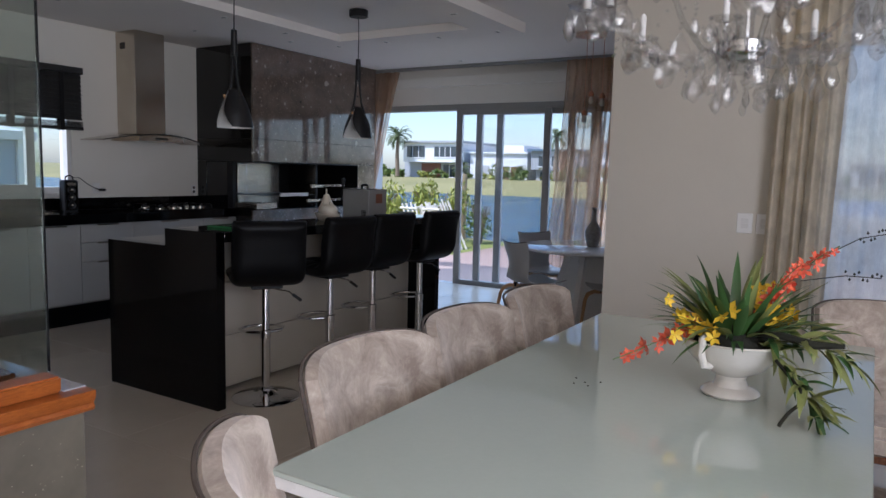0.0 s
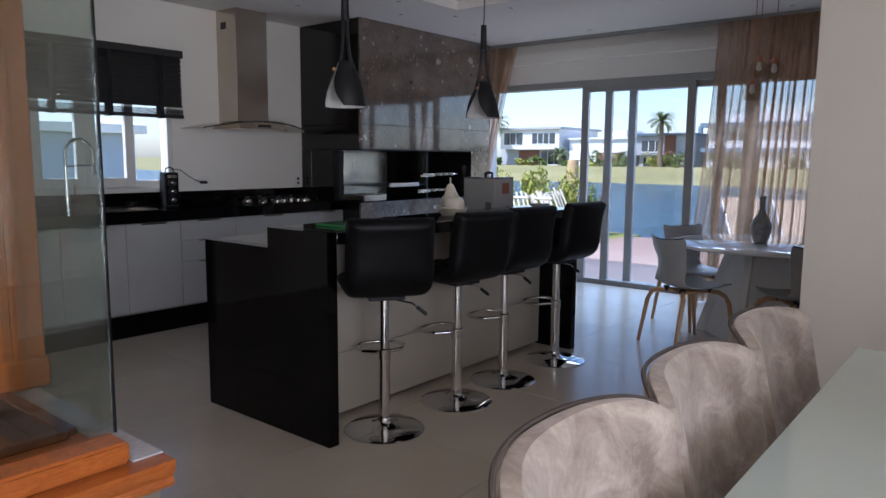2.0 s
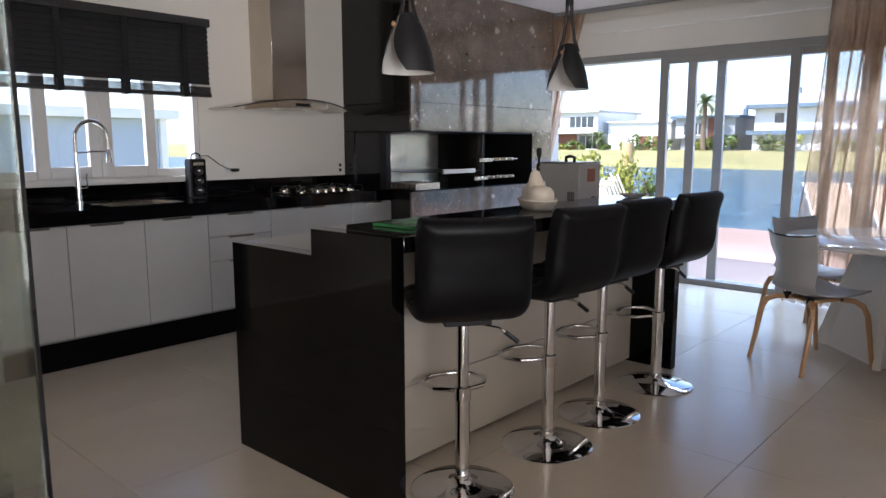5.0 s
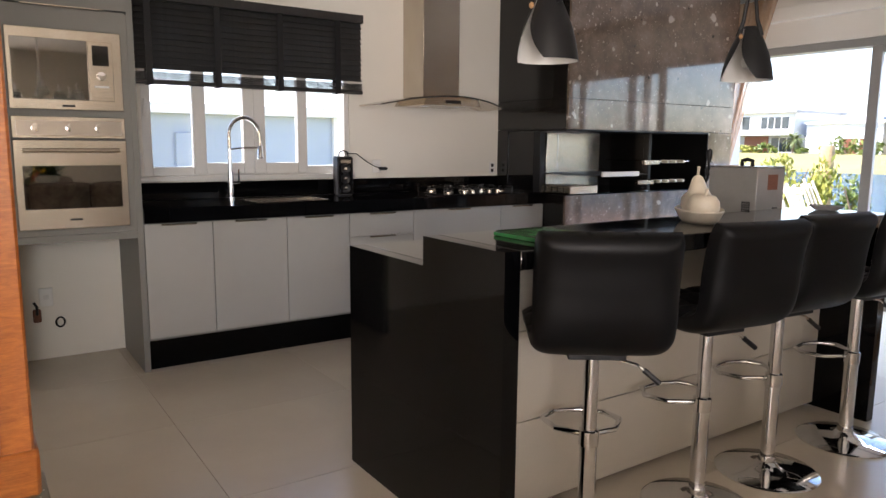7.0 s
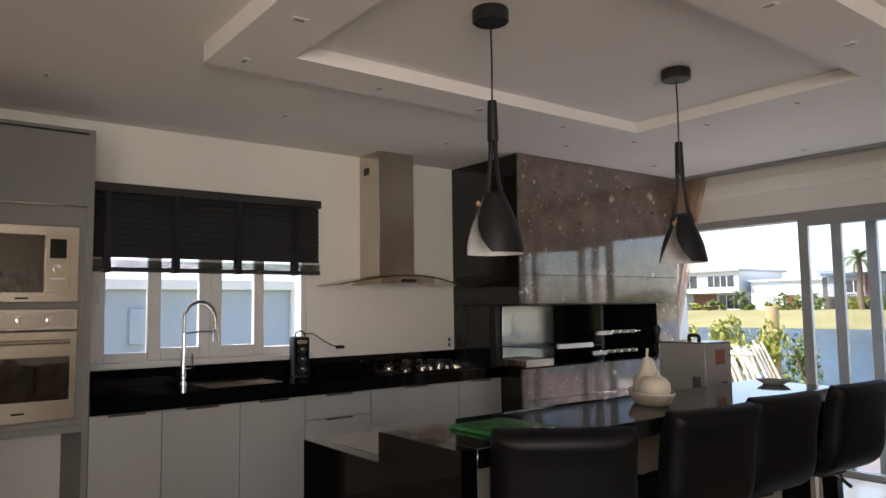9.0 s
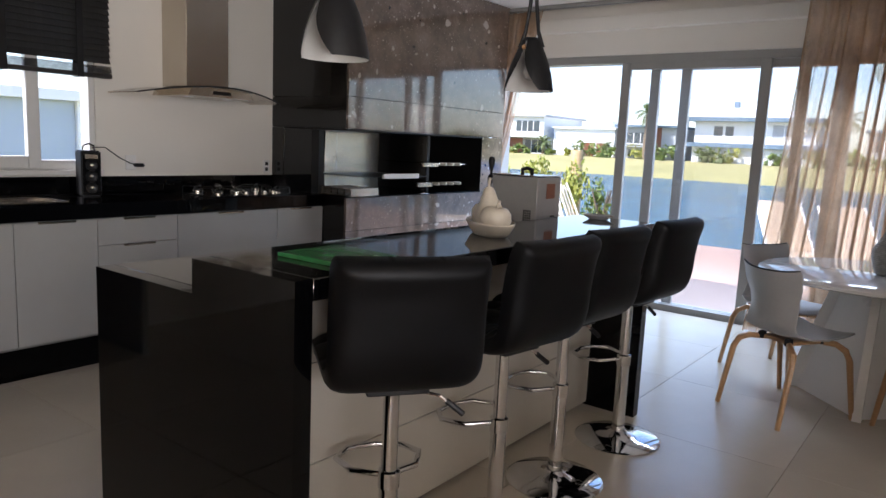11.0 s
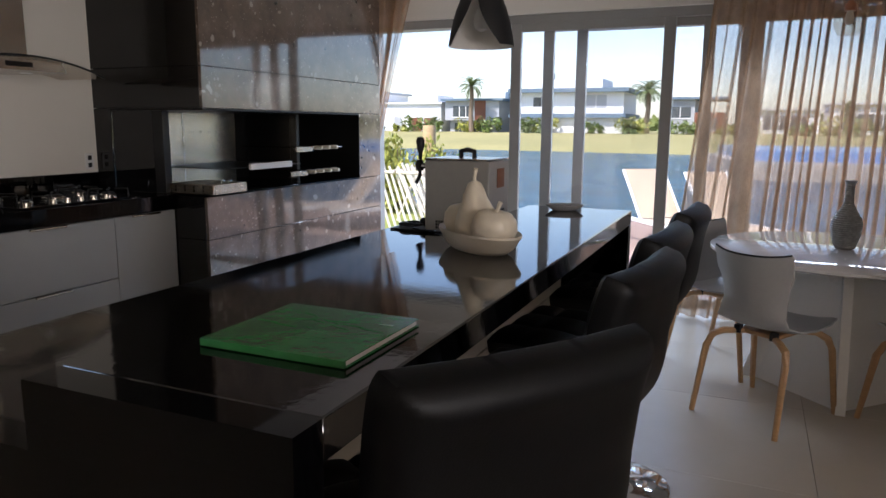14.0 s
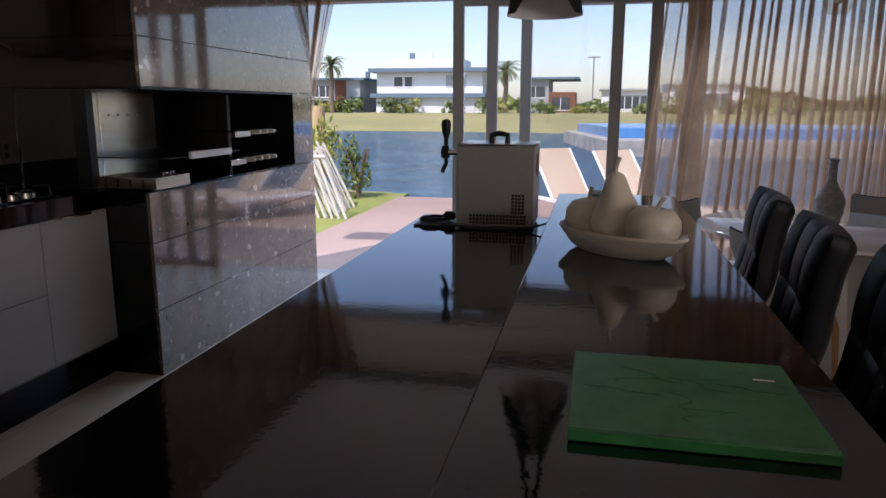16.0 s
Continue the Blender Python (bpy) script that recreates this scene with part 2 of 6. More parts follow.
M_DARKSTEEL = paint("sooty_steel", (0.010, 0.010, 0.010), (0.025, 0.024, 0.022), 0.38, 0.6, relief=0.1)
M_LEATHER = paint("black_leather", (0.0015, 0.0015, 0.0018), (0.0035, 0.0035, 0.004), 0.46, big=4, fine=320, relief=0.12, ior=1.26)
M_SLAT = timber("black_stained_wood", (0.018, 0.018, 0.019), (0.045, 0.044, 0.043), 0.28, (1, 9, 1))
M_WHITE = paint("white_lacquer", (0.76, 0.75, 0.73), (0.8, 0.79, 0.77), 0.3, relief=0.02)
M_GLOSSWHITE = paint("gloss_white_lacquer", (0.72, 0.71, 0.70), (0.76, 0.75, 0.74), 0.05, relief=0, spread=0.02, coat=0.4)
M_GREYALU = paint("grey_aluminium", (0.29, 0.285, 0.27), (0.33, 0.325, 0.31), 0.38, relief=0.02)
# white shells; the shade of their backlit side is put into the grey
M_SHELL = paint("pale_grey_plastic", (0.33, 0.325, 0.315), (0.37, 0.365, 0.355), 0.35, relief=0.02)
M_PVC = paint("white_pvc", (0.66, 0.65, 0.63), (0.72, 0.71, 0.69), 0.35, relief=0.02)
M_ALU = paint("grey_aluminium", (0.27, 0.265, 0.255), (0.31, 0.305, 0.29), 0.4, 0.3, relief=0.02)
M_CERAMIC = paint("cream_ceramic", (0.58, 0.52, 0.41), (0.66, 0.60, 0.49), 0.35, big=6, relief=0.05)
M_PORCELAIN = paint("white_porcelain", (0.72, 0.68, 0.60), (0.78, 0.74, 0.67), 0.16, big=9, relief=0.02)
M_GLASS = clear_glass("window_glass")
M_VGLASS = clear_glass("green_cabinet_glass", (0.93, 0.965, 0.95), 1.6)
M_CRYSTAL = clear_glass("crystal", (0.93, 0.93, 0.93), 1.9)
M_LAMPGLASS = clear_glass("smoked_lamp_glass", (0.88, 0.83, 0.76), 1.5)
M_SHEER = sheer("brown_sheer_cloth", (0.52, 0.345, 0.215), 0.42)
M_DRAPE = sheer("beige_drape_cloth", (0.72, 0.655, 0.54), 0.02)
M_VOILE = sheer("white_voile", (0.80, 0.82, 0.85), 0.15)
M_VELVET = velvet()
M_PIPING = paint("dark_velvet_piping", (0.06, 0.045, 0.036), (0.1, 0.08, 0.065), 0.8)
M_CHERRY = timber("orange_varnished_wood", (0.27, 0.065, 0.010), (0.50, 0.15, 0.025), 0.28, (1.5, 1.5, 9), 0.4)
M_CHERRYD = timber("dark_varnished_wood", (0.05, 0.018, 0.008), (0.13, 0.05, 0.02), 0.2, (1, 9, 1), 0.5)
M_OAK = timber("pale_beech", (0.36, 0.20, 0.09), (0.52, 0.31, 0.15), 0.4)
M_LOG = timber("weathered_log", (0.34, 0.22, 0.09), (0.58, 0.42, 0.22), 0.7)
M_STICK = timber("bleached_stick", (0.50, 0.45, 0.36), (0.70, 0.64, 0.54), 0.8)
M_TABLEGLASS = paint("pale_green_glass", (0.47, 0.53, 0.47), (0.50, 0.56, 0.50), 0.035, big=1, relief=0, spread=0.01, coat=0.5)
M_GREEN = paint("green_cover", (0.024, 0.145, 0.04), (0.04, 0.205, 0.065), 0.2, big=8, fine=45, relief=0.25)
M_PAPER = paint("paper", (0.6, 0.6, 0.56), (0.7, 0.7, 0.66), 0.8)
M_GRANITEBASE = speckled("glittering_brown_stone", (0.15, 0.135, 0.105), (0.75, 0.70, 0.58), 120, 0.16, 0.4)
M_MARBLE = paint("pale_marble", (0.42, 0.42, 0.44), (0.6, 0.6, 0.62), 0.12, big=7, relief=0)
M_CLOTHGREY = paint("grey_band", (0.30, 0.30, 0.30), (0.36, 0.36, 0.36), 0.7, relief=0.05)
M_GRASS = paint("lawn", (0.15, 0.19, 0.035), (0.30, 0.30, 0.07), 0.95, big=0.35, fine=25, relief=0.6)
M_DRYGRASS = paint("sunny_lawn", (0.21, 0.20, 0.075), (0.32, 0.285, 0.12), 0.95, big=0.08, fine=3, relief=0.3)
M_DECK = paint("pink_paving", (0.30, 0.205, 0.16), (0.36, 0.255, 0.205), 0.75, big=0.7, fine=40, relief=0.15)
M_WATER = water()
M_STUCCO = paint("white_stucco", (0.74, 0.74, 0.73), (0.80, 0.80, 0.79), 0.85, big=0.3, fine=12, relief=0.1)
M_GREYHOUSE = paint("grey_stucco", (0.36, 0.37, 0.38), (0.44, 0.45, 0.46), 0.85, big=0.3, fine=12, relief=0.1)
M_SLATE = paint("slate_blue_band", (0.10, 0.15, 0.20), (0.14, 0.20, 0.26), 0.7, fine=20)
M_BROWN = timber("brown_cladding", (0.14, 0.05, 0.025), (0.24, 0.09, 0.045), 0.6)
M_DARKGLASS = paint("dark_window", (0.03, 0.04, 0.05), (0.06, 0.08, 0.09), 0.08, relief=0)
M_BARK = timber("palm_bark", (0.12, 0.085, 0.055), (0.25, 0.19, 0.13), 0.9)
M_FROND = foliage("palm_frond", (0.05, 0.085, 0.02), (0.14, 0.17, 0.05))
M_SHRUB = foliage("shrub_leaf", (0.05, 0.10, 0.02), (0.20, 0.24, 0.05))
M_YELLOWSHRUB = foliage("yellow_green_leaf", (0.16, 0.20, 0.03), (0.42, 0.40, 0.08))
M_LEAF = foliage("long_leaf", (0.03, 0.085, 0.02), (0.10, 0.17, 0.05), 0.4)
M_PALELEAF = foliage("pale_leaf", (0.15, 0.18, 0.045), (0.33, 0.34, 0.11), 0.45)
M_YELLOW = foliage("yellow_petal", (0.72, 0.42, 0.01), (0.85, 0.60, 0.03))
M_RED = foliage("red_petal", (0.50, 0.05, 0.03), (0.72, 0.13, 0.05))
M_MOSS = paint("dark_moss", (0.012, 0.012, 0.008), (0.03, 0.03, 0.018), 0.95, fine=80, relief=0.8)
M_POOL = paint("pool_tile", (0.06, 0.18, 0.42), (0.10, 0.27, 0.55), 0.2)
M_ROUGHSTONE = paint("rough_stone", (0.24, 0.23, 0.21), (0.46, 0.43, 0.38), 0.9, big=1.5, fine=9, relief=0.6)
M_CANVAS = paint("tan_canvas", (0.48, 0.36, 0.25), (0.56, 0.43, 0.31), 0.8, fine=160)
# white wall: the bluish tone of its shaded side is put into the colour
M_SHADEDWALL = paint("pale_blue_wall", (0.36, 0.42, 0.50), (0.40, 0.46, 0.54), 0.85, big=0.4, fine=14, relief=0.1)
M_BULB = paint("frosted_diffuser", (0.7, 0.7, 0.68), (0.78, 0.78, 0.76), 0.4, relief=0)


# ---- mesh helpers ----
def box(bm, x0, x1, y0, y1, z0, z1, bev=0.0, seg=1):
    r = bmesh.ops.create_cube(bm, size=1.0)["verts"]
    bmesh.ops.scale(bm, vec=(x1 - x0, y1 - y0, z1 - z0), verts=r)
    bmesh.ops.translate(bm, vec=((x0 + x1) / 2, (y0 + y1) / 2, (z0 + z1) / 2), verts=r)
    if bev:
        es = list({e for v in r for e in v.link_edges})
        bmesh.ops.bevel(bm, geom=es, offset=bev, segments=seg, affect="EDGES", clamp_overlap=True)
    return bm


def lathe(bm, profile, seg=24, at=(0, 0, 0), sx=1.0, sy=1.0):
    rings = []
    for r, z in profile:
        rings.append([bm.verts.new((at[0] + sx * r * math.cos(2 * math.pi * i / seg), at[1] + sy * r * math.sin(2 * math.pi * i / seg), at[2] + z)) for i in range(seg)])
    for a, b in zip(rings, rings[1:]):
        for i in range(seg):
            bm.faces.new((a[i], a[(i + 1) % seg], b[(i + 1) % seg], b[i]))
    if profile[0][0] > 1e-5:
        bm.faces.new(rings[0][::-1])
    if profile[-1][0] > 1e-5:
        bm.faces.new(rings[-1])
    return bm


def tube(bm, pts, r, seg=8, closed=False, radii=None):
    pts = [Vector(p) for p in pts]
    n = len(pts)
    rings = []
    up = Vector((0, 0, 1))
    for i, p in enumerate(pts):
        a = pts[(i - 1) % n] if closed or i > 0 else p
        b = pts[(i + 1) % n] if closed or i < n - 1 else p
        d = (b - a).normalized()
        u = d.cross(up if abs(d.z) < 0.95 else Vector((1, 0, 0))).normalized()
        if rings and u.dot(last) < 0:
            u = -u
        last = u
        w = d.cross(u)
        rr = radii[i] if radii else r
        rings.append([bm.verts.new(p + rr * (math.cos(2 * math.pi * k / seg) * u + math.sin(2 * math.pi * k / seg) * w)) for k in range(seg)])
    for a, b in zip(rings, rings[1:] + ([rings[0]] if closed else [])):
        for k in range(seg):
            bm.faces.new((a[k], a[(k + 1) % seg], b[(k + 1) % seg], b[k]))
    if not closed:
        bm.faces.new(rings[0][::-1])
        bm.faces.new(rings[-1])
    return bm


def sheet(bm, fn, nu, nv, close_u=False):
    """A grid of fn(u, v), both from 0 to 1."""
    g = [[bm.verts.new(fn(i / (nu if close_u else nu - 1), j / (nv - 1))) for j in range(nv)] for i in range(nu)]
    for i in range(nu if close_u else nu - 1):
        for j in range(nv - 1):
            bm.faces.new((g[i][j], g[(i + 1) % nu][j], g[(i + 1) % nu][j + 1], g[i][j + 1]))
    return bm


def solid(bm, fn, thick, nu, nv):
    """The same as a slab: fn gives place and outward normal."""
    top = [[None] * nv for _ in range(nu)]
    bot = [[None] * nv for _ in range(nu)]
    for i in range(nu):
        for j in range(nv):
            p, n, t = fn(i / (nu - 1), j / (nv - 1))
            top[i][j] = bm.verts.new(Vector(p) + Vector(n) * t * thick / 2)
            bot[i][j] = bm.verts.new(Vector(p) - Vector(n) * t * thick / 2)
    for i in range(nu - 1):
        for j in range(nv - 1):
            bm.faces.new((top[i][j], top[i + 1][j], top[i + 1][j + 1], top[i][j + 1]))
            bm.faces.new((bot[i][j], bot[i][j + 1], bot[i + 1][j + 1], bot[i + 1][j]))
    for i in range(nu - 1):
        bm.faces.new((top[i][0], bot[i][0], bot[i + 1][0], top[i + 1][0]))
        bm.faces.new((top[i][-1], top[i + 1][-1], bot[i + 1][-1], bot[i][-1]))
    for j in range(nv - 1):
        bm.faces.new((top[0][j], top[0][j + 1], bot[0][j + 1], bot[0][j]))
        bm.faces.new((top[-1][j], bot[-1][j], bot[-1][j + 1], top[-1][j + 1]))
    return bm


def prism(bm, outline, z0, z1, m=None):
    """An outline (x, y) raised from z0 to z1, turned by m."""
    a = [bm.verts.new((x, y, z0)) for x, y in outline]
    b = [bm.verts.new((x, y, z1)) for x, y in outline]
    n = len(a)
    bm.faces.new(a[::-1])
    bm.faces.new(b)
    for i in range(n):
        bm.faces.new((a[i], a[(i + 1) % n], b[(i + 1) % n], b[i]))
    if m is not None:
        bmesh.ops.transform(bm, matrix=m, verts=a + b)
    return bm


def finish(name, bm, material, smooth=False):
    bmesh.ops.recalc_face_normals(bm, faces=bm.faces)
    me = bpy.data.meshes.new(name)
    bm.to_mesh(me)
    bm.free()
    me.materials.append(material)
    if smooth:
        me.polygons.foreach_set("use_smooth", [True] * len(me.polygons))
        if smooth != "all":
            me.set_sharp_from_angle(angle=radians(38))
    return me


def part(name, bm, material, parent, label="", smooth=True):
    ob = new(name, finish(name, bm, material, smooth))
    ob.parent = parent
    return tagged(ob, label)


def again(ob, m):
    """Another piece on the same mesh under the same parent."""
    o = new(ob.name.split(".")[0], ob.data)
    o.parent, o.matrix_local = ob.parent, m
    return o


def thing(name, m, label, category, group="", kind=""):
    ob = new(name)
    ob.empty_display_size = 0.05
    ob.matrix_world = m
    return tagged(ob, label, category, group, kind)


def setting(name, bm, material, label="", category=""):
    ob = new(name, finish(name, bm, material))
    return tagged(ob, label, category, kind="structure")


def B():
    return bmesh.new()


def cube(*a, bev=0.0, seg=1):
    return box(bmesh.new(), *a, bev=bev, seg=seg)


def wall_with_holes(name, axis, c0, c1, a0, a1, z0, z1, holes, material, label, category="wall"):
    """A wall along x or y (axis), thick from c0 to c1, with rectangular openings (a, b, low, high)."""
    bm = B()
    edges = sorted({a0, a1, *[h[0] for h in holes], *[h[1] for h in holes]})
    for p, q in zip(edges, edges[1:]):
        zs = [(h[2], h[3]) for h in holes if h[0] <= p and h[1] >= q]
        lo = z0
        for b, t in sorted(zs) + [(z1, z1)]:
            if b > lo + 1e-4:
                box(bm, *((p, q, c0, c1) if axis == "x" else (c0, c1, p, q)), lo, b)
            lo = t
    bmesh.ops.remove_doubles(bm, verts=bm.verts, dist=1e-5)
    return setting(name, bm, material, label, category)

# ---- the large structure ----
CEIL = 2.69
floor = setting("floor", cube(-6.35, 2.5, -2.9, 8.36, -0.16, -0.008), M_GROUT, "pale beige porcelain tile floor with thin dark joints", "floor")
wall_with_holes("wall_west", "y", -6.55, -6.35, -2.9, 8.6, -0.16, 3.0, [(3.08, 4.56, 1.12, 2.24)], M_WHITEWALL, "white painted kitchen wall with a window opening")
wall_with_holes("wall_north", "x", 8.36, 8.6, -6.35, -0.35, -0.16, 3.0, [(-5.75, -0.9, -0.1, 2.25)], M_WHITEWALL, "wall with a wide sliding door opening to the lake")
wall_with_holes("wall_dining", "x", 5.41, 5.56, -1.46, 2.5, -0.16, 3.0, [(-0.18, 1.9, 0.0, 2.35)], M_WALL, "cream painted dining wall with a curtained window")
wall_with_holes("wall_nook", "y", -0.35, -0.2, 5.56, 8.6, -0.16, 3.0, [], M_WALL, "plain cream wall beside the round table")
wall_with_holes("wall_east", "y", 2.5, 2.7, -2.9, 5.56, -0.16, 3.0, [(-1.6, 1.9, 0.2, 2.45)], M_WALL, "plain cream wall with a garden window")
wall_with_holes("wall_south", "x", -3.1, -2.9, -6.55, 2.7, -0.16, 3.0, [], M_WALL, "plain cream wall of the living side")
setting("ceiling", cube(-6.55, 2.7, -3.1, 8.6, CEIL, 3.0), M_CEIL, "white painted plaster ceiling", "ceiling")
RX0, RX1, RY0, RY1, RZ = -4.61, -2.56, 3.17, 6.34, 2.60
ring = B()
for b in ((RX0, -4.31, RY0, RY1), (-2.9, RX1, RY0, RY1), (-4.31, -2.9, RY0, 3.485), (-4.31, -2.9, 5.97, RY1)):
    box(ring, *b, RZ, CEIL)
setting("ceiling_frame", ring, M_CEIL, "white dropped plaster frame round the island ceiling", "ceiling frame")

setting("ceiling_tray", cube(-4.31, -2.9, 3.485, 5.97, 2.67, CEIL), M_CEIL, "white recessed ceiling panel above the island", "ceiling")

# roof slab edge shading the terrace
setting("roof_edge", cube(-7.2, 0.4, 8.6, 8.95, 3.0, 3.2), M_STUCCO, "white concrete roof overhang above the terrace", "roof")


def downlight(x, y, z):
    t = thing("downlight", pose(x, y, z), "small white recessed ceiling downlight", "downlight", "ceiling downlights")
    part("rim", cube(-0.034, 0.034, -0.017, 0.017, -0.004, 0.0, bev=0.002), M_WHITE, t)
    part("diffuser", cube(-0.02, 0.02, -0.009, 0.009, -0.007, -0.0042), M_ALU, t)
    return t


first_dl = None
for x, y, z in [(-4.47, yy, RZ) for yy in (3.31, 4.04, 4.735, 5.43, 6.16)] + [(-2.73, yy, RZ) for yy in (3.31, 4.0, 4.72, 5.42, 6.16)] + [
        (-3.9, 3.31, RZ), (-3.32, 3.31, RZ), (-3.9, 6.16, RZ), (-3.32, 6.16, RZ),
        (-5.5, 2.65, CEIL), (-5.53, 4.0, CEIL), (-5.55, 5.33, CEIL), (-5.1, 6.15, CEIL), (-4.1, 7.88, CEIL), (-5.2, 7.4, CEIL), (-2.2, 7.88, CEIL)]:
    if first_dl is None:
        first_dl = downlight(x, y, z)
    else:
        copy_thing(first_dl, pose(x, y, z, 0, 0, 90 if y in (3.31, 6.16) else 0))


# ---- sliding door, header and curtain tracks ----
def sliding_door():
    y = 8.40
    door = thing("sliding_door", pose(0, 0, 0), "wide grey aluminium sliding door, panels slid together, one bay open", "sliding door", kind="structure")
    part("head_frame", cube(-5.75, -0.9, y, y + 0.16, 2.18, 2.25, bev=0.004), M_GREYALU, door)
    part("threshold", cube(-5.75, -0.9, y - 0.04, y + 0.16, -0.09, -0.015, bev=0.004), M_GREYALU, door)
    part("jamb", cube(-5.75, -5.69, y, y + 0.16, -0.09, 2.18, bev=0.003), M_GREYALU, door)

    def leaf(x0, x1, yy, sl, sr):
        lf = part("door_leaf", cube(x0, x0 + sl, yy, yy + 0.045, -0.05, 2.18, bev=0.004), M_GREYALU, door, "grey aluminium door leaf")
        part("stile", cube(x1 - sr, x1, yy, yy + 0.045, -0.05, 2.18, bev=0.004), M_GREYALU, lf)
        part("top_rail", cube(x0 + sl, x1 - sr, yy + 0.002, yy + 0.043, 2.12, 2.18), M_GREYALU, lf)
        part("bottom_rail", cube(x0 + sl, x1 - sr, yy + 0.002, yy + 0.043, -0.05, 0.05), M_GREYALU, lf)
        pane = part("pane", cube(x0 + sl, x1 - sr, yy + 0.018, yy + 0.024, 0.05, 2.12), M_GLASS, lf)
        pane.visible_shadow = False
    leaf(-4.44, -3.17, y + 0.0, 0.085, 0.085)
    leaf(-4.185, -2.895, y + 0.055, 0.085, 0.085)
    leaf(-3.93, -2.64, y + 0.11, 0.085, 0.085)
    leaf(-2.66, -0.9, y + 0.03, 0.09, 0.09)


sliding_door()
setting("blind_box", cube(-5.75, -0.35, 8.27, 8.36, 2.46, 2.58, bev=0.006), M_WHITEWALL, "painted box moulding above the sliding door", "trim")


def curtain_track():
    t = thing("curtain_track", pose(0, 0, 0), "grey double curtain track fixed under the ceiling", "curtain track")
    part("rail", cube(-5.78, -0.4, 8.13, 8.155, 2.66, CEIL, bev=0.003), M_ALU, t)
    part("rail", cube(-5.78, -0.4, 8.19, 8.215, 2.66, CEIL, bev=0.003), M_ALU, t)


curtain_track()


def hanging(name, label, category, x_of, y0, z0, z1, folds, depth, material, seed, nu=260, nv=36, along="x", gather=0.05):
    """Cloth that hangs in folds between two edges, which x_of(v) gives at each height."""
    rnd = random.Random(seed)
    ph = [(rnd.uniform(0.7, 1.4), rnd.uniform(0, 6.28), rnd.uniform(-1, 1)) for _ in range(5)]

    def fn(u, v):
        a, b = x_of(v)
        z = z1 + (z0 - z1) * v
        uu = u + 0.012 * math.sin(5 * u * 6.28 + ph[0][1]) * v
        w = 0.0
        for k, (f, p, s) in enumerate(ph):
            w += math.sin(uu * folds * f * 6.28 + p + s * v * 0.8) / (1 + 0.7 * k)
        amp = depth * (0.45 + 0.55 * min(1, v * 3)) * 0.55
        c = a + (b - a) * (uu + gather * (0.6 + 0.4 * math.sin(7 * uu + seed)) * math.sin(uu * folds * 6.28 * ph[0][0] + 0.6 * v) / folds)
        return (c, y0 + amp * w, z) if along == "x" else (y0 + amp * w, c, z)
    ob = new(name, finish(name, sheet(B(), fn, nu, nv), material, "all"))
    return tagged(ob, label, category)


def gathered(label, x_of, y0, z0, z1, flat0, flat1, depth, seed, nv=34):
    """Thin cloth in single layers between narrow bundled folds; the flats go from flat0 to flat1 metres wide."""
    rnd = random.Random(seed)
    wide = abs(x_of(0.5)[1] - x_of(0.5)[0])
    plan, s = [(0.0, 0.0)], 0.0
    while s < wide:
        w = rnd.uniform(0.02, 0.055)
        n = rnd.choice((1, 2, 3, 3))
        for k in range(n):
            plan.append((s + w * (1.0 - 0.1 * k), depth * (k / n - 0.5) * 0.9))
            plan.append((s + w * 0.1 * k, depth * ((k + 0.5) / n - 0.5) * 0.9))
        plan.append((s + w, depth * 0.45))
        g = (flat0 + (flat1 - flat0) * min(1, 1.6 * s / wide)) * rnd.uniform(0.4, 1.6)
        plan.append((s + w + g * 0.5, depth * rnd.uniform(-0.3, 0.3)))
        s += w + g
        plan.append((s, -depth * 0.45))
    for _ in range(2):
        soft = [plan[0]]
        for (ax, ay), (bx, by) in zip(plan, plan[1:]):
            soft += [(0.75 * ax + 0.25 * bx, 0.75 * ay + 0.25 * by), (0.25 * ax + 0.75 * bx, 0.25 * ay + 0.75 * by)]
        plan = soft + [plan[-1]]
    top = max(q[0] for q in plan)
    lean = [rnd.uniform(-1, 1) for _ in range(9)]

    def fn(u, v):
        q = plan[min(len(plan) - 1, int(round(u * (len(plan) - 1))))]
        (a0, b0), (a, b) = x_of(0.0), x_of(v)
        f = q[0] / top
        k = lean[min(8, int(f * 9))] * (1 - abs(2 * (f * 9 % 1) - 1))
        x = a0 + (b0 - a0) * f + (a - a0) * (1 - f) ** 2.5 + (b - b0) * f + 0.03 * k * v * (1 - f) + 0.006 * math.sin(5 * v + 9 * f)
        return (x, y0 + q[1] * (0.5 + 0.5 * min(1, v * 4)) + 0.012 * math.sin(3.1 * v + 21 * f) * v, z1 + (z0 - z1) * v)
    ob = new("curtain", finish("curtain", sheet(B(), fn, len(plan), nv), M_SHEER, "all"))
    return tagged(ob, label, "curtain")


gathered("sheer brown curtain with deep folds hanging beside the sliding door",
         lambda v: (-2.89 - 0.22 * v ** 1.3, -0.42), 8.13, 0.015, 2.66, 0.06, 0.002, 0.085, 4)
gathered("narrow bundle of sheer brown curtain gathered beside the fireplace",
         lambda v: (-5.74, -5.18 - 0.42 * min(1, v * 1.6) + 0.12 * max(0, v - 0.6)), 8.22, 0.015, 2.66, 0.015, 0.015, 0.06, 9)


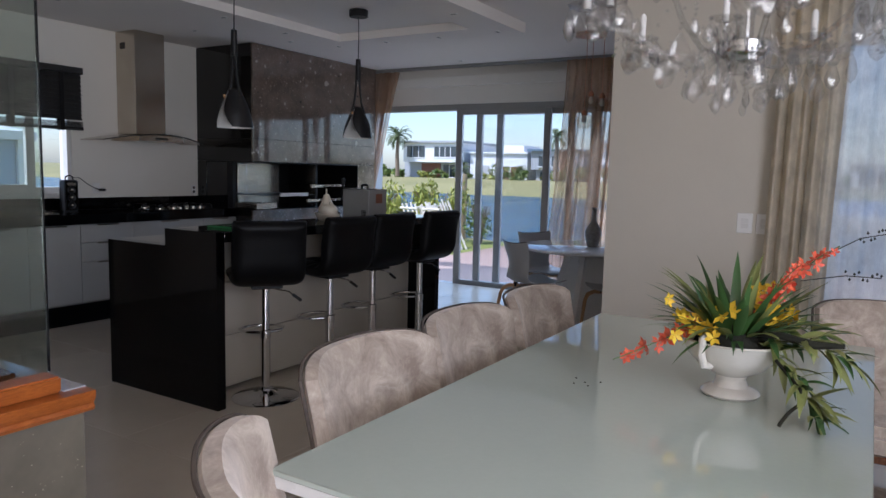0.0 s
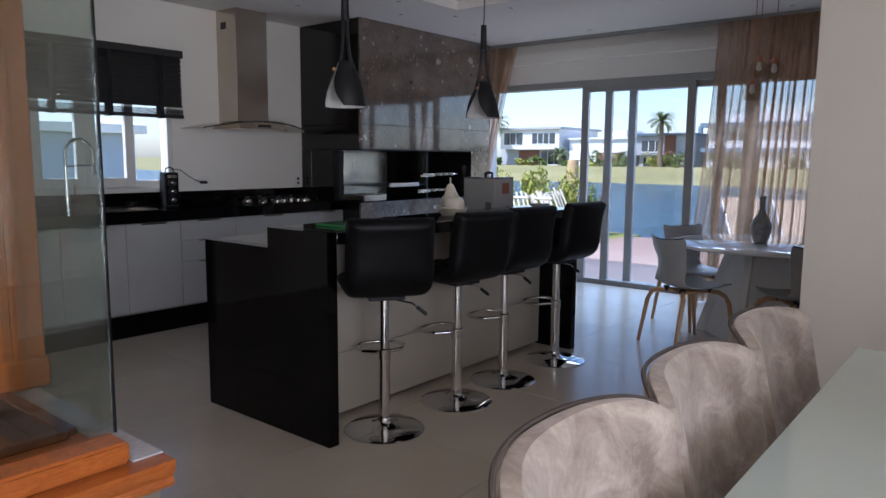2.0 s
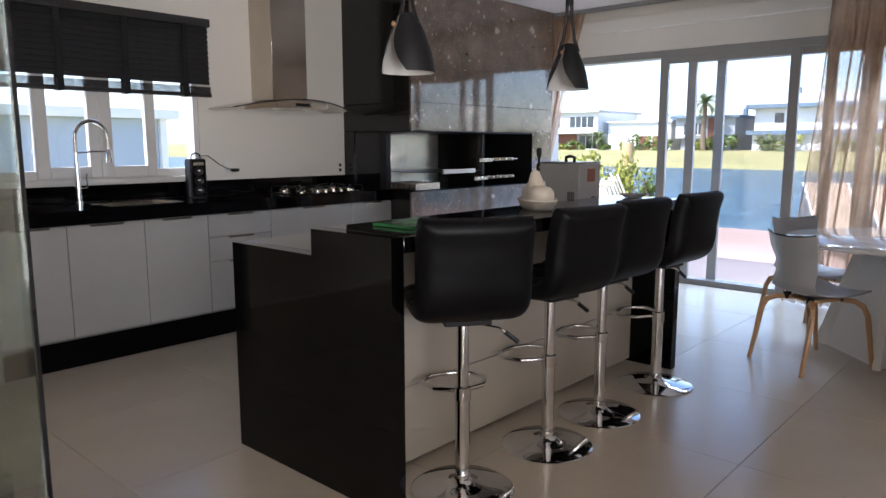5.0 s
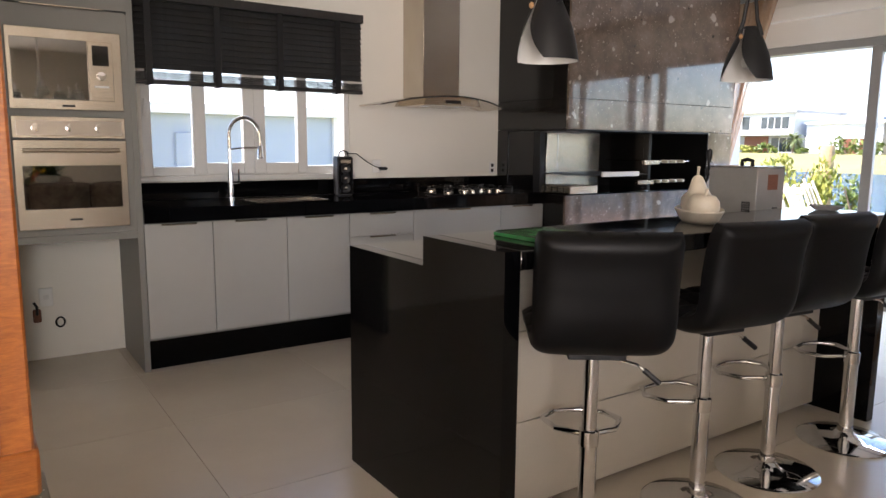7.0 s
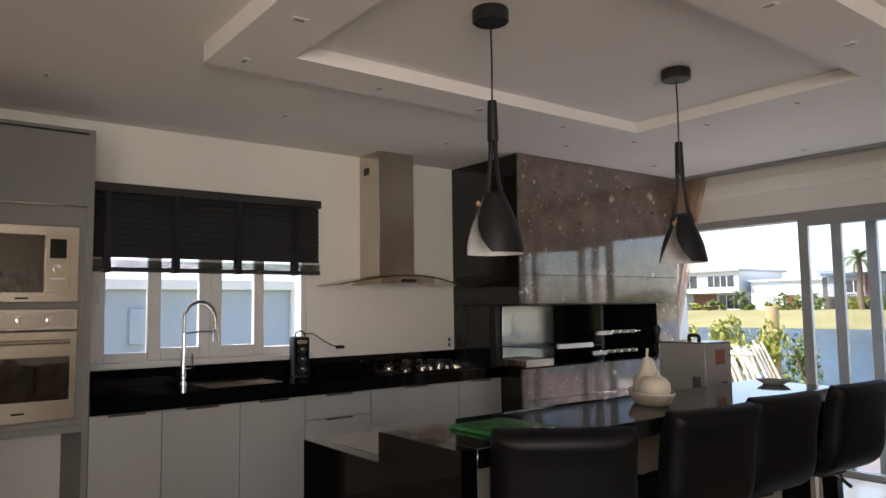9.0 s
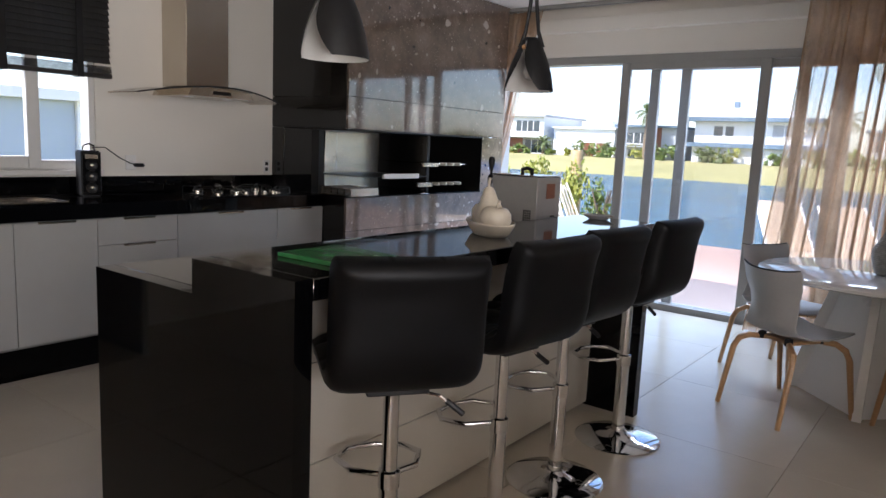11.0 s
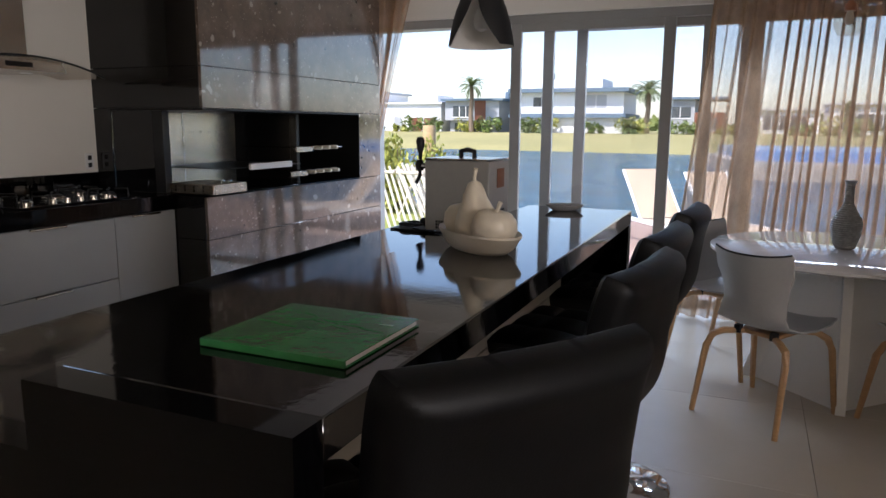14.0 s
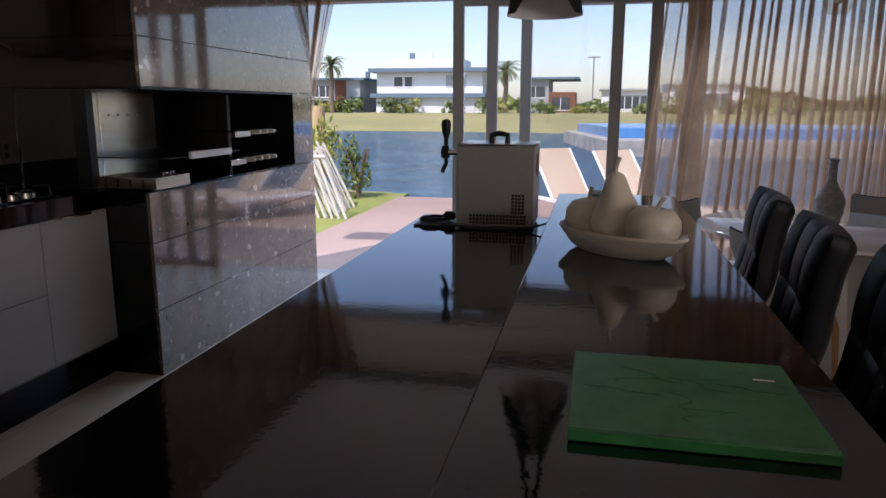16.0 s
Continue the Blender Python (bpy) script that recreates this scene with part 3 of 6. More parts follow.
# ---- kitchen window with blind ----
def kitchen_window():
    w = thing("window_1", pose(0, 0, 0), "white pvc kitchen window with four lights, sashes closed", "window", kind="structure")
    x = -6.44
    part("window_frame", cube(x, x + 0.08, 3.08, 3.14, 1.12, 2.24, bev=0.004), M_PVC, w)
    part("window_frame", cube(x, x + 0.08, 4.52, 4.56, 1.12, 2.24, bev=0.004), M_PVC, w)
    part("window_frame", cube(x, x + 0.08, 3.14, 4.52, 1.12, 1.18, bev=0.004), M_PVC, w)
    part("window_frame", cube(x, x + 0.08, 3.14, 4.52, 2.18, 2.24, bev=0.004), M_PVC, w)
    part("window_sill", cube(-6.36, -6.325, 3.03, 4.6, 1.085, 1.12, bev=0.004), M_PVC, w)
    for a, b, xx in ((3.40, 3.815, x + 0.045), (3.815, 4.215, x + 0.045)):
        s = part("sash", cube(xx, xx + 0.05, a, a + 0.085, 1.13, 2.2, bev=0.004), M_PVC, w)
        part("sash_stile", cube(xx, xx + 0.05, b - 0.075, b, 1.13, 2.2, bev=0.004), M_PVC, s)
        part("sash_rail", cube(xx + 0.001, xx + 0.049, a + 0.085, b - 0.075, 1.13, 1.205, bev=0.003), M_PVC, s)
        p = part("pane", cube(xx + 0.022, xx + 0.028, a + 0.085, b - 0.075, 1.205, 2.2), M_GLASS, s)
        p.visible_shadow = False
    for a, b in ((3.14, 3.40), (4.215, 4.52)):
        p = part("pane", cube(x + 0.02, x + 0.026, a, b, 1.18, 2.18), M_GLASS, w)
        p.visible_shadow = False
    part("handle", cube(-6.352, -6.34, 3.095, 3.115, 1.50, 1.62, bev=0.004), M_PVC, w)


kitchen_window()


def venetian_blind():
    b = thing("venetian_blind", pose(0, 0, 0), "black wooden venetian blind, half raised over the kitchen window", "blind")
    part("headrail", cube(-6.348, -6.275, 3.03, 4.65, 2.225, 2.285, bev=0.004), M_SLAT, b)
    slat = part("slat", cube(-0.024, 0.024, 3.04, 4.64, -0.0022, 0.0022), M_SLAT, b)
    zs = [2.205 - 0.038 * i for i in range(11)]
    slat.matrix_local = pose(-6.31, 0, zs[0], 0, 60, 0)
    for z in zs[1:]:
        again(slat, pose(-6.31, 0, z, 0, 60, 0))
    for i in range(8):
        again(slat, pose(-6.31, 0, 1.785 - 0.0065 * i, 0, 4, 0))
    part("bottom_rail", cube(-6.337, -6.283, 3.035, 4.645, 1.71, 1.738, bev=0.004), M_SLAT, b)
    for y in (3.13, 3.565, 4.0, 4.44):
        part("tape", cube(-6.2815, -6.2785, y - 0.02, y + 0.02, 1.705, 2.24), M_BLKMATT, b)
        part("tape", cube(-6.343, -6.340, y - 0.02, y + 0.02, 1.705, 2.24), M_BLKMATT, b)


venetian_blind()

# ---- base cabinets and counter ----
CF = -5.73  # cabinet fronts


def base_cabinet(y0, y1, cuts):
    t = thing("base_cabinet", pose(CF, (y0 + y1) / 2, 0), "matt grey base cabinet with thin edge handles under the black counter", "cabinet", "base cabinets along the wall")
    h = (y1 - y0) / 2
    part("body", cube(-0.6, -0.022, -h + 0.001, h - 0.001, 0.18, 0.879), M_CABD, t)
    tops = [0.874] + cuts
    bots = cuts + [0.195]
    for zt, zb in zip(tops, bots):
        name = "door" if zt - zb > 0.45 else "drawer_front"
        d = part(name, cube(-0.02, 0.0, -h + 0.002, h - 0.002, zb + 0.002, zt - 0.002, bev=0.0012), M_CAB, t)
        part("handle", cube(-0.004, 0.012, -0.1, 0.1, zt - 0.012, zt - 0.001, bev=0.002), M_STEEL, d, "thin brushed steel edge handle")
    return t


for y0, y1, cuts in ((2.94, 3.33, []), (3.33, 3.80, []), (3.80, 4.245, []), (4.245, 4.755, [0.715, 0.545]), (4.755, 5.55, [0.54]), (5.55, 5.99, [])):
    base_cabinet(y0, y1, cuts)
setting("toe_kick", cube(-6.3, -5.775, 2.94, 5.99, 0.0, 0.179), M_BLACK, "black granite toe kick under the cabinets", "toe kick")


def counter():
    c = thing("worktop", pose(0, 0, 0), "polished black granite worktop with a low upstand", "worktop")
    bm = B()
    sx0, sx1, sy0, sy1 = -6.17, -5.88, 3.66, 4.14
    for a in ((-6.35, -5.705, 2.94, sy0), (-6.35, -5.705, sy1, 5.99), (-6.35, sx0, sy0, sy1), (sx1, -5.705, sy0, sy1)):
        box(bm, *a, 0.881, 0.965)
    bmesh.ops.remove_doubles(bm, verts=bm.verts, dist=1e-5)
    part("slab", bm, M_BLACK, c)
    part("upstand", cube(-6.35, -6.328, 2.94, 5.99, 0.966, 1.078, bev=0.002), M_BLACK, c)
    sk = thing("sink", pose(0, 0, 0), "rectangular stainless steel sink set into the black worktop", "sink")
    bm = B()
    for a in ((sx0 + 0.001, sx0 + 0.006, sy0 + .001, sy1 - .001, 0.80, 0.962), (sx1 - 0.006, sx1 - .001, sy0 + .001, sy1 - .001, 0.80, 0.962), (sx0 + .006, sx1 - .006, sy0 + .001, sy0 + 0.006, 0.80, 0.962), (sx0 + .006, sx1 - .006, sy1 - 0.006, sy1 - .001, 0.80, 0.962), (sx0 + .001, sx1 - .001, sy0 + .001, sy1 - .001, 0.795, 0.80)):
        box(bm, *a)
    part("basin", bm, M_STEEL, sk)
    rim = B()
    for a in ((sx0 - 0.012, sx0 + 0.004, sy0 - 0.012, sy1 + 0.012), (sx1 - 0.004, sx1 + 0.012, sy0 - 0.012, sy1 + 0.012), (sx0 + 0.004, sx1 - 0.004, sy0 - 0.012, sy0 + 0.004), (sx0 + 0.004, sx1 - 0.004, sy1 - 0.004, sy1 + 0.012)):
        box(rim, *a, 0.9655, 0.968)
    part("rim", rim, M_STEEL, sk)
    part("drain", lathe(B(), [(0.04, 0.801), (0.04, 0.804), (0.02, 0.803), (0.0, 0.803)], 20, ((sx0 + sx1) / 2, (sy0 + sy1) / 2, 0)), M_CHROME, sk)


counter()


def faucet():
    t = thing("faucet", pose(-6.22, 3.60, 0.965), "tall chrome spring faucet with a pull-down spray", "faucet")
    part("base", lathe(B(), [(0.028, 0), (0.028, 0.01), (0.02, 0.015), (0.02, 0.16), (0.014, 0.2), (0.012, 0.34)], 18), M_CHROME, t)
    pts = [(0, 0, 0.33)] + [(0.0, 0.105 - 0.105 * math.cos(a), 0.43 + 0.115 * math.sin(a)) for a in [math.pi * i / 14 for i in range(15)]] + [(0, 0.212, 0.36)]
    part("hose", tube(B(), pts, 0.011, 10), M_STEEL, t)
    coil = []
    for i in range(46 * 8):
        k = i / (46 * 8) * (len(pts) - 1)
        j = min(int(k), len(pts) - 2)
        p = Vector(pts[j]).lerp(Vector(pts[j + 1]), k - j)
        d = (Vector(pts[j + 1]) - Vector(pts[j])).normalized()
        u = Vector((1, 0, 0))
        w = d.cross(u)
        q = 6.283 * i / 8
        coil.append(p + 0.0135 * (math.cos(q) * u + math.sin(q) * w))
    bm = tube(B(), coil, 0.0022, 4)
    part("spring", bm, M_CHROME, t)
    part("spray_head", lathe(B(), [(0.012, 0.36), (0.016, 0.35), (0.02, 0.28), (0.022, 0.27), (0.0, 0.27)][::-1], 16, (0, 0.212, 0)), M_CHROME, t)
    part("bracket", tube(B(), [(0, 0, 0.335), (0, 0.1, 0.345), (0, 0.205, 0.345)], 0.007, 8), M_CHROME, t)
    part("lever", tube(B(), [(0.015, 0.01, 0.1), (0.03, 0.045, 0.105), (0.03, 0.05, 0.2)], 0.007, 8), M_CHROME, t)


faucet()


def radio_speaker():
    t = thing("speaker", pose(-6.19, 4.43, 0.965, 0, 0, -12), "black tower speaker with three round drivers standing on the worktop", "speaker")
    part("cabinet", cube(-0.09, 0.055, -0.058, 0.058, 0, 0.285, bev=0.008, seg=2), M_BLKMATT, t)
    part("panel", cube(0.056, 0.062, -0.052, 0.052, 0.01, 0.275, bev=0.003), M_BLKGLASS, t)
    part("display", cube(0.0625, 0.066, -0.038, 0.038, 0.235, 0.262, bev=0.002), M_STEEL, t, "silver control strip")
    for z in (0.055, 0.125, 0.195):
        d = part("driver", lathe(B(), [(0.036, 0), (0.034, 0.008), (0.026, 0.002), (0.012, 0.0), (0.0, 0.0)], 22), M_BLKMATT, t)
        d.matrix_local = pose(0.062, 0, z, 0, 90, 0)
        c = part("dome", lathe(B(), [(0.014, 0.0), (0.012, 0.007), (0.006, 0.011), (0.0, 0.012)], 16), M_STEEL, d, "silver dome")
    part("handle", tube(B(), [(0, -0.035, 0.283), (0, -0.03, 0.315), (0, 0.0, 0.328), (0, 0.03, 0.315), (0, 0.035, 0.283)], 0.006, 8), M_BLKMATT, t)
    cord = part("power_cord", tube(B(), [(-6.2, 4.46, 1.27), (-6.26, 4.57, 1.27), (-6.32, 4.70, 1.2), (-6.335, 4.78, 1.165), (-6.325, 4.84, 1.155)], 0.0035, 6), M_BLKMATT, t, "thin black power cord")
    cord.matrix_local = t.matrix_world.inverted()


radio_speaker()


def socket(m, label, holes=2, w=0.075, h=0.115):
    t = thing("wall_socket", m, label, "socket")
    part("plate", cube(0, 0.008, -w / 2, w / 2, -h / 2, h / 2, bev=0.003), M_WHITE, t)
    for i in range(holes):
        z = (i - (holes - 1) / 2) * 0.045
        part("insert", cube(0.0082, 0.011, -0.014, 0.014, z - 0.014, z + 0.014, bev=0.002), M_BLKMATT if "black" in label else M_PVC, t)
    return t


socket(pose(-6.35, 5.935, 1.145), "white wall socket with two black inserts", 2, 0.06, 0.1)
socket(pose(-6.35, 4.79, 1.17), "white wall socket with a plugged cord beside the worktop", 1, 0.075, 0.1)
socket(pose(-6.35, 2.47, 0.39), "white wall socket in the open bay", 1, 0.075, 0.115)
plug = new("power_plug", finish("power_plug", cube(-6.341, -6.30, 4.80, 4.87, 1.14, 1.165, bev=0.008, seg=2), M_BLKMATT, True))
tagged(plug, "black power plug adapter in the wall socket", "plug")


def cooktop():
    t = thing("cooktop", pose(-6.02, 5.42, 0.966), "black gas cooktop with five burners and iron grates", "cooktop")
    part("glass_top", cube(-0.24, 0.24, -0.36, 0.36, 0, 0.008, bev=0.003), M_BLKGLASS, t)
    for x, y, r in ((-0.12, -0.25, 0.045), (0.12, -0.25, 0.035), (0, 0.0, 0.06), (-0.12, 0.25, 0.035), (0.12, 0.25, 0.045)):
        b = part("burner", lathe(B(), [(r, 0.008), (r, 0.018), (r * 0.75, 0.024), (0.0, 0.024)], 20, (x, y, 0)), M_STEEL, t)
        part("burner_cap", lathe(B(), [(r * 0.72, 0.0242), (r * 0.7, 0.031), (0, 0.032)], 20, (x, y, 0)), M_BLKMATT, b)
        for k in range(4):
            a = math.pi / 4 + k * math.pi / 2
            g = B()
            tube(g, [(x + 0.03 * math.cos(a), y + 0.03 * math.sin(a), 0.048), (x + 0.1 * math.cos(a), y + 0.1 * math.sin(a), 0.048), (x + 0.105 * math.cos(a), y + 0.105 * math.sin(a), 0.008)], 0.005, 6)
            part("grate_finger", g, M_DARKSTEEL, b)
    for i in range(5):
        part("knob", lathe(B(), [(0.018, 0.008), (0.016, 0.03), (0, 0.031)], 14, (0.205, -0.16 + 0.08 * i, 0)), M_STEEL, t)


cooktop()


def hood():
    t = thing("range_hood", pose(-6.35, 5.2, 0), "stainless steel chimney hood with a curved glass canopy", "range hood")
    part("chimney", cube(0.001, 0.30, -0.165, 0.165, 1.70, CEIL - 0.001, bev=0.002), M_STEEL, t)
    part("vent_grille", cube(0.07, 0.15, -0.1665, -0.165, 2.52, 2.58), M_BLKMATT, t)
    bm = B()
    solid(bm, lambda u, v: ((0.02 + 0.48 * v * (1 - 0.26 * abs(2 * u - 1) ** 2), -0.565 + 1.13 * u, 1.70 - 0.072 * abs(2 * u - 1) ** 1.8), (0, 0, 1), 1.0), 0.008, 33, 7)
    part("glass_canopy", bm, M_LAMPGLASS, t, "curved smoked glass canopy")
    edge = B()
    tube(edge, [(0.02 + 0.48 * (1 - 0.26 * abs(2 * u - 1) ** 2) + 0.002, -0.565 + 1.13 * u, 1.70 - 0.072 * abs(2 * u - 1) ** 1.8) for u in [i / 32 for i in range(33)]], 0.0055, 6)
    part("canopy_edge", edge, M_BLKMATT, t, "dark polished glass edge")
    bm = B()
    prism(bm, [(-0.26, 0), (0.26, 0), (0.235, 0.05), (0.12, 0.062), (-0.12, 0.062), (-0.235, 0.05)], 0.03, 0.46, Matrix.Translation((0, 0, 1.632)) @ Matrix(((0, 0, 1, 0), (1, 0, 0, 0), (0, 1, 0, 0), (0, 0, 0, 1))))
    part("motor_body", bm, M_STEEL, t)
    part("control_panel", cube(0.4605, 0.464, -0.07, 0.07, 1.648, 1.672, bev=0.003), M_BLKGLASS, t)
    part("lamp", lathe(B(), [(0.0, 0), (0.03, 0.0), (0.03, 0.004)], 16, (0.3, -0.15, 1.627)), M_BULB, t)
    part("lamp", lathe(B(), [(0.0, 0), (0.03, 0.0), (0.03, 0.004)], 16, (0.3, 0.15, 1.627)), M_BULB, t)


hood()


# ---- tall oven cabinet ----
def oven_cabinet():
    t = thing("oven_cabinet", pose(CF, 0, 0), "tall dark grey oven cabinet above an open bay", "cabinet")
    y0, y1 = 2.255, 2.94
    part("side_panel", cube(-0.615, 0.0, y1 - 0.035, y1 - 0.0015, 0.0, 2.46, bev=0.001), M_CABD, t)
    part("side_panel", cube(-0.615, 0.0, y0, y0 + 0.035, 0.0, 2.46, bev=0.001), M_CABD, t)
    part("shelf", cube(-0.61, -0.001, y0 + 0.035, y1 - 0.035, 0.80, 0.838), M_CABD, t)
    part("body", cube(-0.60, -0.03, y0 + 0.035, y1 - 0.035, 0.84, 2.04), M_CABD, t)
    part("face_frame", cube(-0.028, -0.003, y0 + 0.035, y0 + 0.07, 0.84, 2.03), M_CABD, t)
    part("face_frame", cube(-0.028, -0.003, y1 - 0.07, y1 - 0.035, 0.84, 2.03), M_CABD, t)
    part("face_frame", cube(-0.028, -0.003, y0 + 0.07, y1 - 0.07, 1.925, 2.03), M_CABD, t)
    part("face_frame", cube(-0.028, -0.003, y0 + 0.07, y1 - 0.07, 1.475, 1.505), M_CABD, t)
    part("face_frame", cube(-0.028, -0.003, y0 + 0.07, y1 - 0.07, 0.84, 0.872), M_CABD, t)
    part("top_box", cube(-0.61, -0.022, y0 + 0.035, y1 - 0.035, 2.05, 2.455), M_CABD, t)
    d = part("door", cube(-0.02, 0.0, y0 + 0.03, y1 - 0.03, 2.043, 2.445, bev=0.002), M_CABD, t)
    part("handle", cube(0.001, 0.01, y0 + 0.15, y1 - 0.15, 2.035, 2.042, bev=0.001), M_STEEL, d)
    part("top_panel", cube(-0.615, 0.0, y0, y1 - 0.0015, 2.461, 2.48), M_CABD, t)

    ya, yb = y0 + 0.072, y1 - 0.072
    mw = thing("microwave", pose(CF, 0, 0), "built-in stainless steel microwave with a mirrored dark door", "microwave")
    part("frame", cube(-0.002, 0.012, ya, yb, 1.508, 1.922, bev=0.003), M_STEEL, mw)
    part("door", cube(0.0125, 0.02, ya + 0.02, yb - 0.17, 1.56, 1.87, bev=0.002), M_MIRRORGLASS, mw)
    pan = part("control_panel", cube(0.0125, 0.02, yb - 0.165, yb - 0.045, 1.56, 1.87, bev=0.002), M_STEEL, mw)
    part("display", cube(0.0202, 0.022, yb - 0.145, yb - 0.065, 1.745, 1.85), M_BLKGLASS, pan)
    k = part("knob", lathe(B(), [(0.024, 0), (0.022, 0.014), (0.0, 0.015)], 20), M_CHROME, pan)
    k.matrix_local = pose(0.02, yb - 0.105, 1.69, 0, 90, 0)
    part("button", cube(0.0202, 0.023, yb - 0.14, yb - 0.07, 1.63, 1.64), M_PVC, pan)
    part("button", cube(0.0202, 0.023, yb - 0.145, yb - 0.065, 1.575, 1.60, bev=0.001), M_STEEL, pan)
    part("nameplate", cube(0.0122, 0.0135, (ya + yb) / 2 - 0.03, (ya + yb) / 2 + 0.03, 1.524, 1.534), M_BLKMATT, mw)

    ov = thing("oven", pose(CF, 0, 0), "built-in stainless steel oven with a dark glass door", "oven")
    part("control_strip", cube(-0.002, 0.014, ya, yb, 1.358, 1.472, bev=0.003), M_STEEL, ov)
    part("mirror_strip", cube(0.0142, 0.017, ya + 0.02, yb - 0.02, 1.375, 1.45), M_CHROME, ov)
    for y in (ya + 0.11, (ya + yb) / 2, yb - 0.13):
        k = part("knob", lathe(B(), [(0.022, 0), (0.02, 0.02), (0.0, 0.021)], 20), M_CHROME, ov)
        k.matrix_local = pose(0.017, y, 1.413, 0, 90, 0)
    d = part("door", cube(-0.002, 0.016, ya, yb, 0.876, 1.35, bev=0.003), M_STEEL, ov)
    part("window", cube(0.0162, 0.019, ya + 0.035, yb - 0.035, 0.985, 1.215), M_MIRRORGLASS, d)
    part("handle", tube(B(), [(0.045, ya + 0.04, 1.295), (0.045, yb - 0.04, 1.295)], 0.011, 12), M_STEEL, d)
    for y in (ya + 0.07, yb - 0.07):
        part("handle_post", cube(0.0165, 0.045, y - 0.008, y + 0.008, 1.288, 1.302), M_STEEL, d)
    part("nameplate", cube(0.0162, 0.0175, (ya + yb) / 2 - 0.03, (ya + yb) / 2 + 0.03, 0.92, 0.93), M_BLKMATT, d)


oven_cabinet()


def valve(y, z, kind):
    if kind == "tap":
        t = thing("gas_valve", pose(-6.35, y, z), "small brown gas valve on the wall of the open bay", "valve")
        part("body", cube(0, 0.03, -0.022, 0.022, -0.05, 0.03, bev=0.006), M_BROWN, t)
        part("lever", tube(B(), [(0.032, 0, 0.0), (0.04, 0.0, 0.05), (0.04, -0.015, 0.08)], 0.008, 8), M_BLKMATT, t)
    else:
        t = thing("drain_outlet", pose(-6.35, y, z), "small round pipe outlet in the wall of the open bay", "pipe")
        p = part("ring", tube(B(), [(0.006, 0.024 * math.cos(a), 0.03 * math.sin(a)) for a in [6.283 * i / 20 for i in range(20)]], 0.006, 6, True), M_DARKSTEEL, t)


valve(2.415, 0.29, "tap")
valve(2.54, 0.225, "ring")


# ---- barbecue fireplace ----
FX, FY0, FY1 = -5.484, 5.996, 8.10
NZ0, NZ1, NY1 = 0.955, 1.468, 7.755
fp = thing("fireplace", pose(0, 0, 0), "built-in barbecue fireplace clad in polished brown pebbled stone slabs", "fireplace")
core = B()
box(core, -6.35, FX - 0.022, FY0 + 0.022, FY1, 0, NZ0 - 0.001)
box(core, -6.35, FX - 0.022, FY0 + 0.022, FY1, NZ1 + 0.001, CEIL - 0.0005)
box(core, -6.35, FX - 0.022, NY1 + 0.02, FY1, NZ0, NZ1)
box(core, -6.35, -6.3, FY0 + 0.022, NY1 + 0.02, NZ0, NZ1)
part("core", core, M_DARKSTEEL, fp)
g = 0.0015
for z0, z1 in ((0.0, 0.35), (0.35, 0.70), (0.70, NZ0)):
    part("stone_slab", cube(FX - 0.02, FX, FY0, FY1, z0 + g, z1 - g, bev=0.0015), M_STONE, fp)
    part("side_slab", cube(-6.35, FX - 0.0215, FY0, FY0 + 0.02, z0 + g, z1 - g, bev=0.0015), M_DARKSTONE, fp, "polished black stone side slab")
for z0, z1 in ((NZ1, 1.705), (1.705, CEIL - 0.002)):
    part("stone_slab", cube(FX - 0.02, FX, FY0, FY1, z0 + g, z1 - g, bev=0.0015), M_STONE, fp)
    part("side_slab", cube(-6.35, FX - 0.0215, FY0, FY0 + 0.02, z0 + g, z1 - g, bev=0.0015), M_DARKSTONE, fp, "polished black stone side slab")
part("stone_slab", cube(FX - 0.02, FX, NY1, FY1, NZ0 + g, NZ1 - g, bev=0.0015), M_STONE, fp)
part("side_slab", cube(-6.35, -6.21, FY0, FY0 + 0.02, NZ0 + g, NZ1 - g, bev=0.0015), M_DARKSTONE, fp)
part("sill", cube(-6.3, FX + 0.004, FY0 - 0.004, NY1, NZ0, NZ0 + 0.012, bev=0.002), M_BLACK, fp, "black granite niche sill")
part("soffit", cube(-6.3, FX - 0.001, FY0 + 0.001, NY1, NZ1 - 0.012, NZ1 - 0.001), M_DARKSTEEL, fp)
part("jamb", cube(-6.3, FX - 0.001, NY1 - 0.006, NY1 - 0.001, NZ0 + 0.012, NZ1 - 0.012), M_DARKSTEEL, fp)
part("side_glass", cube(-6.2, -5.88, FY0 + 0.006, FY0 + 0.014, NZ0 + 0.013, NZ1 - 0.013), M_BLKGLASS, fp, "black glass side door")
part("side_post", cube(-5.88, -5.80, FY0 + 0.006, FY0 + 0.06, NZ0 + 0.013, NZ1 - 0.013, bev=0.002), M_BLKMATT, fp)


